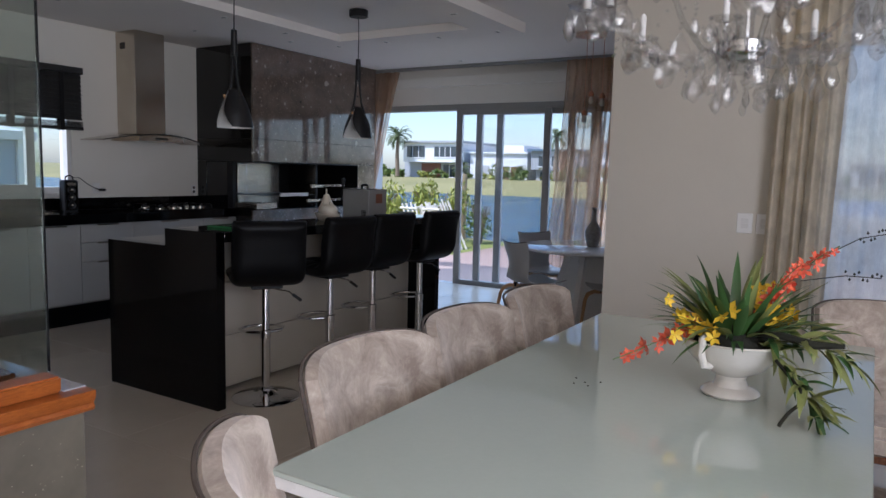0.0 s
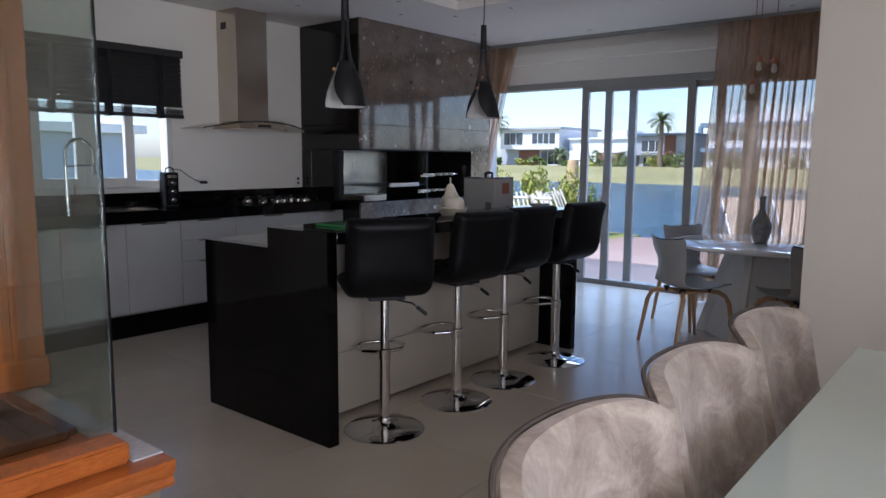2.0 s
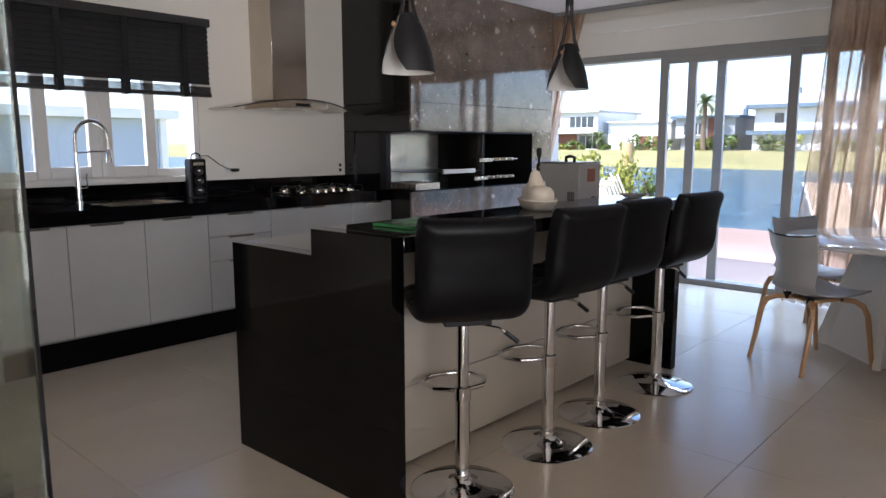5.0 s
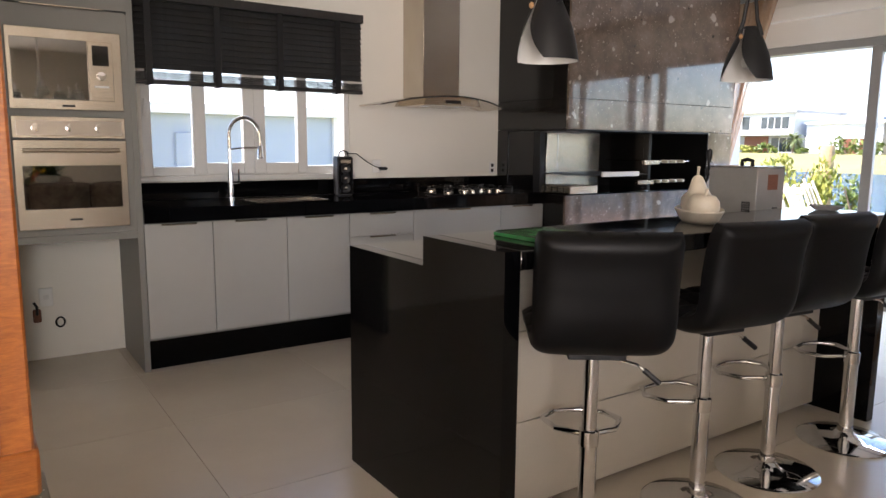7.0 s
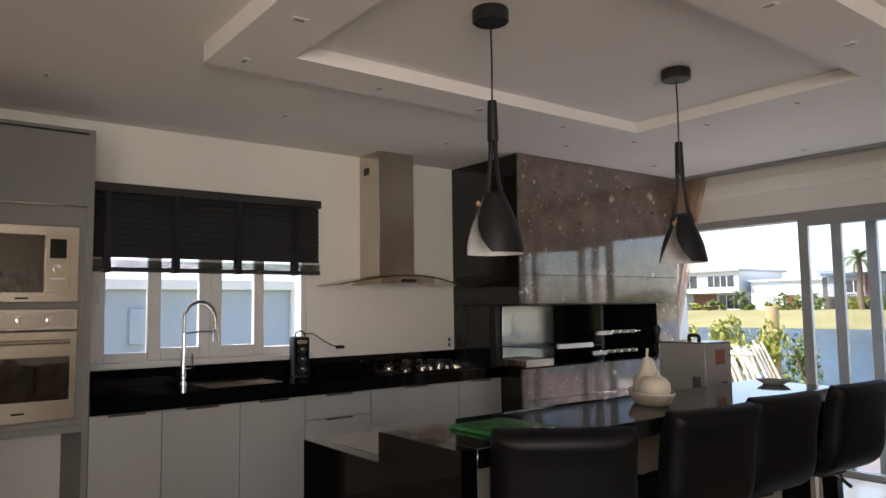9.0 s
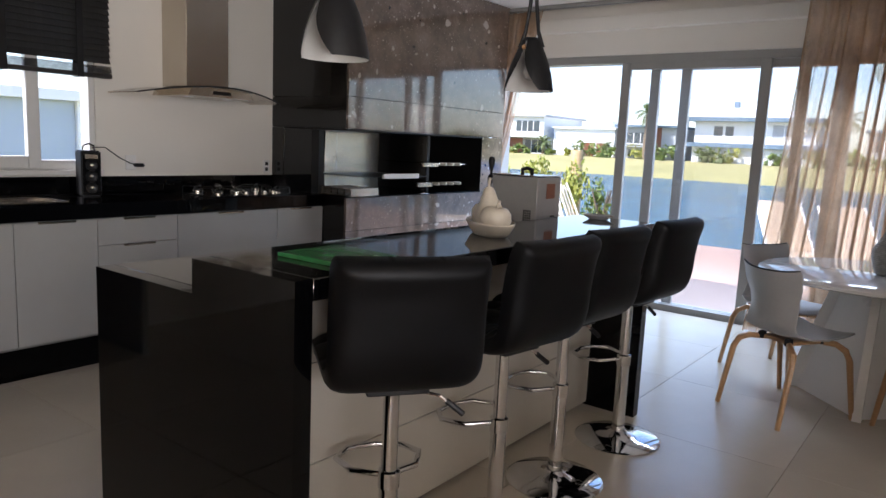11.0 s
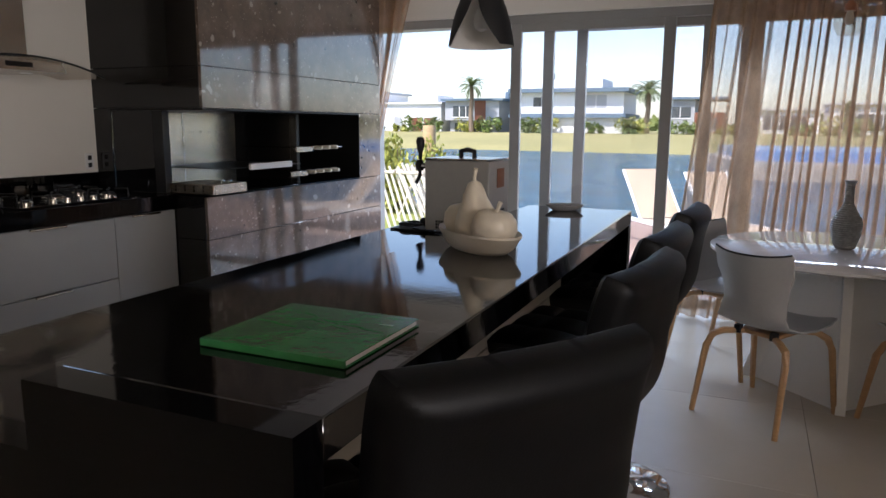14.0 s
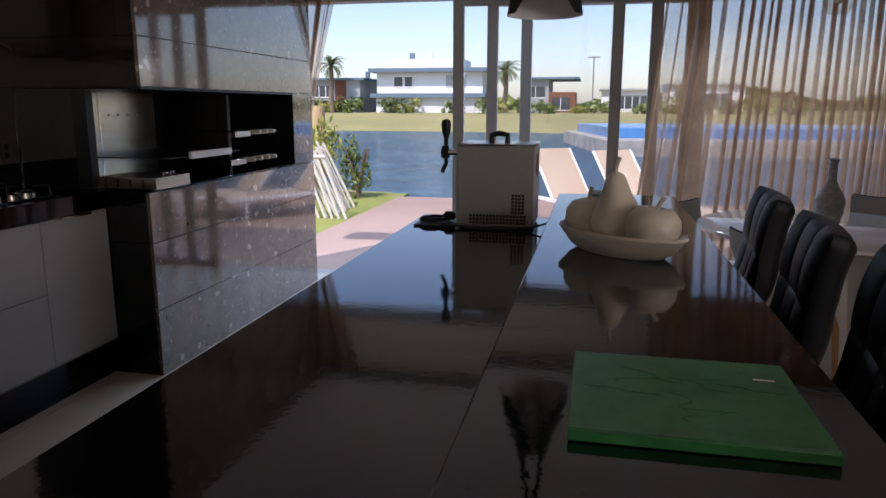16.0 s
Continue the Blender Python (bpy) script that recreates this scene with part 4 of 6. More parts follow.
def grill_insert():
    t = thing("grill_insert", pose(0, 0, NZ0 + 0.012), "stainless steel grill insert with rotisserie skewers inside the niche", "grill")
    H = NZ1 - NZ0 - 0.026
    part("steel_plate", cube(-6.106, -6.10, 6.48, 7.0, 0.0, H), M_STEEL, t, "bright riveted steel plate")
    part("flange", cube(-6.13, -6.095, 6.34, 6.47, 0.0, H, bev=0.004), M_STEEL, t)
    part("edge_strip", cube(-6.108, -6.094, 6.471, 6.479, 0.0, H), M_CHROME, t)
    part("back_plate", cube(-6.28, -6.275, 6.25, NY1 - 0.01, 0.0, H), M_DARKSTEEL, t)
    part("far_plate", cube(-6.2, -5.75, 7.27, 7.276, 0.0, H), M_DARKSTEEL, t)
    part("column", cube(-5.78, -5.72, 7.23, 7.27, 0.0, H, bev=0.003), M_DARKSTEEL, t)
    for i in range(4):
        b = part("bolt", lathe(B(), [(0.007, 0), (0.006, 0.004), (0, 0.005)], 10), M_DARKSTEEL, t)
        b.matrix_local = pose(-6.0998, 6.56 + 0.085 * i, 0.358, 0, 90, 0)
    part("grate_shelf", cube(-6.2, -5.52, 6.245, 7.0, 0.135, 0.141), M_DARKSTEEL, t)
    part("shelf_handle", cube(-5.52, -5.495, 6.42, 6.86, 0.125, 0.165, bev=0.004), M_WHITE, t, "pale metal front bar")
    for z, n, ya in ((0.245, 3, 6.93), (0.075, 4, 6.86)):
        part("bracket", cube(-5.54, -5.505, ya, ya + 0.2, z - 0.025, z + 0.012, bev=0.003), M_STEEL, t)
        for k in range(n):
            yk = ya + 0.27 + 0.105 * k - (0.02 if n == 4 else 0.0)
            s = part("skewer", tube(B(), [(-6.2, yk, z), (-5.55, yk, z)], 0.004, 6), M_STEEL, t)
            h = part("handle", lathe(B(), [(0.011, 0), (0.014, 0.01), (0.015, 0.06), (0.012, 0.075), (0.0, 0.078)], 14), M_STICK, s, "pale turned skewer handle")
            h.matrix_local = pose(-5.55, yk, z, 0, 90, 0)
        part("rail", tube(B(), [(-5.53, ya, z), (-5.53, ya + 0.62, z)], 0.006, 8), M_STEEL, t)
    b = thing("ash_drawer", pose(-5.49, 6.02, NZ0 + 0.0125), "shallow perforated steel tray at the corner of the niche", "tray")
    part("tray", cube(-0.30, 0.035, 0.0, 0.30, 0.0, 0.06, bev=0.003), M_STEEL, b)
    for i in range(4):
        for j in range(2):
            h = part("hole", lathe(B(), [(0.008, 0), (0.008, 0.001), (0, 0.001)], 10), M_DARKSTEEL, b)
            h.matrix_local = pose(-0.25 + 0.07 * i, -0.0006, 0.02 + 0.022 * j, 90, 0, 0)
    for y in (0.1, 0.16):
        part("hook", tube(B(), [(0.01, y, 0.06), (0.01, y, 0.078), (0.03, y, 0.08), (0.03, y, 0.07)], 0.004, 6), M_CHROME, b)


grill_insert()

# ---- island ----
IX0, IX1, IY0, IY1, IS = -4.035, -3.03, 3.40, 5.785, -3.475
LOW, HIGH = 0.932, 1.035
isl = thing("kitchen_island", pose(0, 0, 0), "long black granite island with a raised bar and grey front panels", "kitchen island")
end = B()
box(end, IX0, IS, IY0, IY0 + 0.06, 0, LOW - 0.0005)
box(end, IS, IX1, IY0, IY0 + 0.06, 0, HIGH - 0.0005)
bmesh.ops.remove_doubles(end, verts=end.verts, dist=1e-5)
part("end_panel", end, M_BLACK, isl, smooth=False)
part("end_panel", cube(-3.33, IX1, IY1 - 0.06, IY1, 0, HIGH - 0.062), M_BLACK, isl)
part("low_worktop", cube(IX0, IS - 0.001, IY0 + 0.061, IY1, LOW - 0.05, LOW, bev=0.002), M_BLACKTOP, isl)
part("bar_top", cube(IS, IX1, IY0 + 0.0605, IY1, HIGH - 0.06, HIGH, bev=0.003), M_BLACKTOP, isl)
part("bar_upstand", cube(IS, IS + 0.03, IY0 + 0.061, IY1 - 0.001, LOW - 0.05, HIGH - 0.061), M_BLACK, isl)
part("body", cube(IX0 + 0.02, -3.325, IY0 + 0.0605, IY1 - 0.0005, 0.03, LOW - 0.051), M_CABD, isl)
part("plinth", cube(IX0 + 0.06, -3.36, IY0 + 0.0605, IY1 - 0.02, 0, 0.029), M_BLKMATT, isl)
for z0, z1 in ((0.02, 0.35), (0.354, 0.69), (0.694, 0.974)):
    part("front_panel", cube(-3.323, -3.303, IY0 + 0.062, IY1 - 0.062, z0, z1, bev=0.0015), M_PANEL, isl, "matt grey-beige front panel")
for k in range(4):
    ya = IY0 + 0.08 + k * 0.575
    part("door", cube(IX0, IX0 + 0.018, ya, ya + 0.571, 0.06, LOW - 0.055, bev=0.0015), M_CAB, isl)


# ---- bar stools ----
def bar_stool():
    t = thing("bar_stool", pose(0, 0, 0), "black tufted leather bar stool on a chrome gas-lift column", "bar stool", "bar stools along the island")
    part("base", lathe(B(), [(0.0, 0.0), (0.202, 0.0), (0.205, 0.006), (0.195, 0.012), (0.11, 0.022), (0.05, 0.034), (0.034, 0.05), (0.032, 0.07), (0.0, 0.07)], 48), M_CHROME, t)
    part("lower_column", lathe(B(), [(0.029, 0.07), (0.029, 0.38), (0.031, 0.385), (0.0, 0.386)], 24), M_CHROME, t)
    part("upper_column", lathe(B(), [(0.024, 0.386), (0.024, 0.69), (0.0, 0.69)], 24), M_CHROME, t)
    part("footrest", tube(B(), [(-0.03, -0.02, 0.40), (-0.07, -0.10, 0.40), (-0.16, -0.135, 0.40), (-0.225, -0.09, 0.40), (-0.245, 0.0, 0.40), (-0.225, 0.09, 0.40), (-0.16, 0.135, 0.40), (-0.07, 0.10, 0.40), (-0.03, 0.02, 0.40)], 0.0095, 10), M_CHROME, t)
    part("footrest_collar", lathe(B(), [(0.033, 0.375), (0.033, 0.425), (0.025, 0.43)], 24), M_CHROME, t)
    part("plate", cube(-0.09, 0.09, -0.09, 0.09, 0.688, 0.708, bev=0.003), M_BLKMATT, t)
    part("lever", tube(B(), [(0.0, 0.03, 0.68), (0.02, 0.14, 0.655), (0.03, 0.17, 0.63)], 0.005, 6), M_CHROME, t)
    part("lever_grip", tube(B(), [(0.026, 0.16, 0.64), (0.04, 0.21, 0.60)], 0.0095, 8), M_BLKMATT, t)

    # the sitter faces -x; one padded shell curves from the seat up into the back
    line = [(-0.225, 0.752), (-0.12, 0.758), (0.02, 0.752), (0.10, 0.756), (0.158, 0.785), (0.186, 0.84), (0.200, 0.93), (0.214, 1.02), (0.238, 1.10)]

    def spine(v):
        k = v * (len(line) - 1)
        j = min(int(k), len(line) - 2)
        f = k - j
        p0, p1, p2, p3 = (Vector(line[max(0, min(len(line) - 1, j + q))]) for q in (-1, 0, 1, 2))
        p = 0.5 * ((2 * p1) + (p2 - p0) * f + (2 * p0 - 5 * p1 + 4 * p2 - p3) * f * f + (3 * p1 - p0 - 3 * p2 + p3) * f ** 3)
        d = 0.5 * ((p2 - p0) + 2 * (2 * p0 - 5 * p1 + 4 * p2 - p3) * f + 3 * (3 * p1 - p0 - 3 * p2 + p3) * f * f)
        return p, d.normalized()

    def pad(name, va, vb, rows, crease, nv):
        bm = B()
        cols, nu = 3, 37
        top, bot = [], []
        for i in range(nu):
            top.append([])
            bot.append([])
            for j in range(nv):
                u, q = i / (nu - 1), j / (nv - 1)
                v = va + (vb - va) * q
                (x, z), d = spine(v)
                n = Vector((-d.y, d.x))
                sd = 2 * u - 1
                cu, cv = abs(math.sin(math.pi * u * cols)) ** 0.4, abs(math.sin(math.pi * q * rows)) ** 0.4
                tip = max(0.0, 1 - v / 0.05) ** 2 if v < 0.05 else max(0.0, (v - 0.93) / 0.07) ** 2
                e = max(abs(sd) ** 9, tip)
                half = 0.046 * (1 - 0.62 * e)
                w = 0.213 * (1 - 0.05 * tip - 0.02 * max(0.0, (0.62 - abs(v - 0.5)) - 0.5))
                lift = half - crease * (1 - cu * cv) * (1 - e)
                wrap = 0.018 * sd * sd * min(1.0, max(0.0, (v - 0.5) * 4))
                top[-1].append(bm.verts.new((x + n.x * lift - wrap, sd * w, z + n.y * lift)))
                bot[-1].append(bm.verts.new((x - n.x * half - wrap, sd * w * (1 - 0.03 * e), z - n.y * half)))
        for i in range(nu - 1):
            for j in range(nv - 1):
                bm.faces.new((top[i][j], top[i][j + 1], top[i + 1][j + 1], top[i + 1][j]))
                bm.faces.new((bot[i][j], bot[i + 1][j], bot[i + 1][j + 1], bot[i][j + 1]))
        for i in range(nu - 1):
            for j in (0, -1):
                bm.faces.new((top[i][j], top[i + 1][j], bot[i + 1][j], bot[i][j]))
        for j in range(nv - 1):
            for i in (0, -1):
                bm.faces.new((top[i][j], bot[i][j], bot[i][j + 1], top[i][j + 1]))
        bmesh.ops.recalc_face_normals(bm, faces=bm.faces)
        return part(name, bm, M_LEATHER, t)
    pad("seat", 0.0, 0.47, 4, 0.016, 49)
    pad("backrest", 0.47, 1.0, 2, 0.013, 41)
    return t


stool = bar_stool()
for i, (x, y, a) in enumerate(((-3.0, 3.745, -36), (-2.985, 4.32, -9), (-3.0, 4.81, -6), (-2.98, 5.41, -5))):
    m = pose(x, y, 0, 0, 0, a)
    if i == 0:
        stool.matrix_world = m
    else:
        copy_thing(stool, m)


# ---- island pendants ----
def island_pendant():
    t = thing("pendant_lamp", pose(0, 0, 0), "black bell pendant lamp with a slit showing its white inside", "pendant lamp", "pendants over the island")
    part("ceiling_rose", lathe(B(), [(0.0, 1.0085), (0.072, 1.0085), (0.075, 1.003), (0.075, 0.958), (0.070, 0.954), (0.0, 0.954)][::-1], 32), M_BLKMATT, t)
    part("cord", tube(B(), [(0, 0, 0.96), (0.003, 0, 0.8), (0, 0, 0.62)], 0.004, 6), M_BLKMATT, t)
    part("stem", lathe(B(), [(0.0, 0.46), (0.023, 0.46), (0.021, 0.55), (0.019, 0.625), (0.0, 0.63)], 16), M_BLKMATT, t)
    for s in (-1, 1):
        part("leg", tube(B(), [(0.010 * s, 0, 0.50), (0.016 * s, 0, 0.40), (0.032 * s, 0, 0.28), (0.056 * s, 0, 0.205)], 0.009, 8, radii=[0.012, 0.009, 0.009, 0.012]), M_BLKMATT, t)
    prof = [(0.046, 0.235), (0.058, 0.205), (0.076, 0.165), (0.092, 0.125), (0.104, 0.085), (0.112, 0.045), (0.117, 0.015), (0.119, 0.0)]
    seg = 72

    def shell(off):
        bm = B()
        rings = []
        for r, z in fine:
            half = 4 + 46 * max(0.0, 1 - z / 0.205) ** 1.9
            rings.append([bm.verts.new(((r - off) * math.cos(a), (r - off) * math.sin(a), z)) for a in [radians(262 + half + (360 - 2 * half) * i / seg) for i in range(seg + 1)]])
        for a, b in zip(rings, rings[1:]):
            for i in range(seg):
                bm.faces.new((a[i], a[i + 1], b[i + 1], b[i]))
        return bm
    fine = []
    for (ra, za), (rb, zb) in zip(prof, prof[1:]):
        fine += [(ra + (rb - ra) * k / 3, za + (zb - za) * k / 3) for k in range(3)]
    fine.append(prof[-1])
    part("shade", shell(0.0), M_BLKMATT, t)
    part("lining", shell(0.003), M_WHITE, t, "white inner lining")
    part("cap", lathe(B(), [(0.046, 0.235), (0.03, 0.25), (0.0, 0.252)], 32), M_BLKMATT, t)
    part("ball", lathe(B(), [(0.0, 0.185), (0.008, 0.19), (0.011, 0.198), (0.008, 0.206), (0.0, 0.211)], 12, (-0.01, -0.075, 0)), M_OAK, t, "small wooden ball")
    part("bulb", lathe(B(), [(0.0, 0.05), (0.022, 0.06), (0.03, 0.085), (0.022, 0.115), (0.013, 0.14), (0.013, 0.235)], 18), M_BULB, t)
    return t


pend = island_pendant()
pend.matrix_world = pose(-3.516, 3.98, 1.661)
copy_thing(pend, pose(-3.516, 5.265, 1.661, 0, 0, 12))


# ---- things on the island ----
def magazine():
    t = thing("book", pose(-3.224, 3.738, HIGH + 0.001), "thin book with a glossy embossed green cover lying on the bar", "book")
    part("page_block", cube(-0.13, 0.127, -0.1185, 0.118, 0.0016, 0.0105), M_PAPER, t)
    part("cover", cube(-0.133, 0.131, -0.119, 0.122, 0.0107, 0.0125, bev=0.0006), M_GREEN, t)
    part("spine", cube(-0.133, 0.131, -0.1245, -0.1195, 0.0, 0.0125, bev=0.001), M_GREEN, t)
    part("back_cover", cube(-0.133, 0.131, -0.119, 0.122, 0.0, 0.0015), M_GREEN, t)
    rnd = random.Random(5)
    for k in range(9):
        x, y, a = rnd.uniform(-0.08, 0.08), rnd.uniform(-0.06, 0.06), rnd.uniform(0, 3.1)
        pts = [(x + 0.035 * math.cos(a) * s + 0.012 * math.sin(4 * s), y + 0.03 * math.sin(a) * s, 0.0125) for s in (-1, -0.6, -0.2, 0.2, 0.6, 1)]
        part("embossing", tube(B(), pts, 0.0008, 5), M_GREEN, t)
    part("title_mark", cube(0.085, 0.11, 0.06, 0.064, 0.0126, 0.0129), M_PAPER, t)


magazine()


def fruit_dish():
    t = thing("fruit_dish", pose(-3.275, 4.63, HIGH + 0.001, 0, 0, -41), "cream ceramic boat dish holding a ceramic pear and two apples", "ceramic dish")
    part("dish", lathe(B(), [(0.0, 0.008), (0.10, 0.008), (0.125, 0.02), (0.165, 0.052), (0.176, 0.056), (0.178, 0.05), (0.145, 0.014), (0.12, 0.0), (0.0, 0.0)], 48, sy=0.52), M_CERAMIC, t)

    def fruit(name, m, prof, label):
        f = part(name, lathe(B(), prof, 32), M_CERAMIC, t, label)
        f.matrix_local = m
        return f
    apple = [(0.0, 0.006), (0.015, 0.0), (0.035, 0.006), (0.056, 0.03), (0.063, 0.056), (0.058, 0.082), (0.042, 0.1), (0.022, 0.104), (0.009, 0.096), (0.0, 0.093)]
    pear = [(0.0, 0.004), (0.02, 0.0), (0.045, 0.012), (0.062, 0.042), (0.062, 0.07), (0.05, 0.1), (0.035, 0.13), (0.027, 0.155), (0.02, 0.172), (0.008, 0.18), (0.0, 0.179)]
    for nm, m, prof, top in (("apple", pose(-0.095, 0.012, 0.016, 4, -6, 0), apple, 0.094), ("apple", pose(0.092, -0.01, 0.016, -4, 6, 0), apple, 0.094), ("pear", pose(-0.002, 0.0, 0.012, 3, -4, 0), pear, 0.178)):
        f = fruit(nm, m, prof, "cream ceramic " + nm)
        part("stalk", tube(B(), [(0, 0, top - 0.004), (0.003, 0.001, top + 0.016), (0.012, 0.002, top + 0.036)], 0.006, 8, radii=[0.0055, 0.005, 0.0065]), M_CERAMIC, f)


fruit_dish()


def small_dish():
    t = thing("small_dish", pose(-3.285, 5.66, HIGH + 0.001, 0, 0, 20), "small pale oval dish, greyed as if backlit, on the far end of the bar", "dish")
    # pale dish, its backlit darkness put into the grey colour
    part("bowl", lathe(B(), [(0.0, 0.006), (0.045, 0.006), (0.075, 0.022), (0.08, 0.024), (0.078, 0.02), (0.05, 0.001), (0.0, 0.0)], 32, sy=0.7), M_CLOTHGREY, t)
    part("wedge", cube(-0.05, 0.03, -0.012, 0.012, 0.007, 0.019, bev=0.005), M_BLKMATT, t)


small_dish()


def dispenser():
    t = thing("beer_dispenser", pose(-3.697, 5.605, LOW + 0.001), "grey steel countertop beer dispenser with a black tap handle", "beer dispenser")
    w, d, h = 0.143, 0.125, 0.304
    part("casing", cube(-w, w, -d, d, 0.008, h, bev=0.004), M_ALU, t)
    part("top_lid", cube(-w - 0.002, w + 0.002, -d - 0.002, d + 0.002, h + 0.001, h + 0.008, bev=0.003), M_STEEL, t)
    for sx in (-1, 1):
        for sy in (-1, 1):
            part("foot", lathe(B(), [(0.012, 0), (0.012, 0.0085), (0, 0.0085)], 12, (sx * 0.12, sy * 0.1, 0)), M_BLKMATT, t)
    hole = part("grille_hole", cube(-0.0049, 0.0049, -0.0008, 0.0, -0.0049, 0.0049), M_BLKMATT, t)
    spots = [(0.032 + 0.0125 * i - 0.16 + 0.04, 0.022 + 0.0125 * j) for i in range(17) for j in range(3)] + [(0.068 + 0.0125 * i, 0.062 + 0.0125 * j) for i in range(4) for j in range(6)]
    hole.matrix_local = pose(spots[0][0], -d - 0.0002, spots[0][1])
    for x, z in spots[1:]:
        again(hole, pose(x, -d - 0.0002, z))
    for i in range(4):
        for j in range(6):
            again(hole, pose(w + 0.0002, 0.03 + 0.0125 * i, 0.03 + 0.0125 * j, 0, 0, 90))
    part("carry_handle", tube(B(), [(-0.03, 0, h + 0.005), (-0.03, 0, h + 0.035), (0.0, 0.0, h + 0.042), (0.03, 0, h + 0.035), (0.03, 0, h + 0.005)], 0.011, 8), M_BLKMATT, t)
    part("tap_shank", tube(B(), [(-w, -0.06, 0.275), (-w - 0.06, -0.06, 0.275)], 0.012, 12), M_CHROME, t)
    tap = part("tap_body", lathe(B(), [(0.0, 0.25), (0.016, 0.255), (0.018, 0.28), (0.012, 0.30), (0.0, 0.302)], 16, (-w - 0.055, -0.06, 0)), M_BLKMATT, t)
    part("spout", tube(B(), [(-w - 0.055, -0.06, 0.262), (-w - 0.05, -0.068, 0.235), (-w - 0.065, -0.075, 0.20)], 0.008, 10), M_BLKMATT, tap)
    part("tap_handle", lathe(B(), [(0.0, 0.30), (0.008, 0.302), (0.009, 0.33), (0.016, 0.35), (0.019, 0.38), (0.014, 0.395), (0.0, 0.40)], 16, (-w - 0.052, -0.06, 0)), M_BLKMATT, tap)
    part("side_badge", cube(w + 0.0003, w + 0.002, -0.03, 0.06, 0.19, 0.27), M_BROWN, t)
    part("drip_plate", cube(-w - 0.165, -w - 0.01, -0.13, 0.10, 0.0, 0.006, bev=0.002), M_BLKMATT, t)
    c = B()
    pts = [(-0.245 + 0.055 * math.cos(a) * (1 - 0.04 * math.sin(3 * a)), -0.03 + 0.045 * math.sin(a * 1.02), 0.012 + 0.0025 * a / 6.28 + 0.004 * math.sin(2.3 * a)) for a in [6.283 * i / 16 for i in range(52)]]
    cord = part("power_cord", tube(c, pts, 0.0045, 6), M_BLKMATT, t, "coiled black power cord")
    part("cord_end", tube(B(), [(-0.2, -0.13, 0.012), (-0.1, -0.15, 0.006), (0.05, -0.155, 0.006), (0.14, -0.145, 0.012), (0.21, -0.12, 0.03)], 0.004, 6), M_BLKMATT, cord)
    part("plug", cube(-0.21, -0.165, -0.04, -0.01, 0.012, 0.045, bev=0.008), M_BLKMATT, cord)


dispenser()


# ---- round table, chairs and lamp in the nook ----
TX, TY = -2.10, 6.98


def round_table():
    t = thing("round_table", pose(TX, TY, 0), "round white lacquered table on a flared panel pedestal", "table")
    part("tabletop", lathe(B(), [(0.0, 0.722), (0.652, 0.722), (0.667, 0.73), (0.667, 0.744), (0.657, 0.75), (0.0, 0.75)], 72), M_GLOSSWHITE, t)
    for k in range(4):
        a, b = radians(90 * k - 90), radians(90 * k)
        bm = B()
        q = [(0.40, 0.0), (0.20, 0.7215)]
        v = [bm.verts.new((r * math.cos(c), r * math.sin(c), z)) for c in (a, b) for r, z in q]
        w = [bm.verts.new(((r - 0.03) * math.cos(c), (r - 0.03) * math.sin(c), z)) for c in (a, b) for r, z in q]
        for f in ((v[0], v[2], v[3], v[1]), (w[0], w[1], w[3], w[2]), (v[0], v[1], w[1], w[0]), (v[2], w[2], w[3], v[3]), (v[0], w[0], w[2], v[2]), (v[1], v[3], w[3], w[1])):
            bm.faces.new(f)
        part("pedestal_panel", bm, M_WHITE, t, smooth=False)
        part("corner_fin", prism(B(), [(0.0, 0.0), (0.45, 0.0), (0.45, 0.02), (0.235, 0.721), (0.0, 0.721)], -0.022, 0.022, pose(0, 0, 0, 0, 0, 90 * k) @ Matrix(((1, 0, 0, 0), (0, 0, -1, 0), (0, 1, 0, 0), (0, 0, 0, 1)))), M_WHITE, t)


round_table()


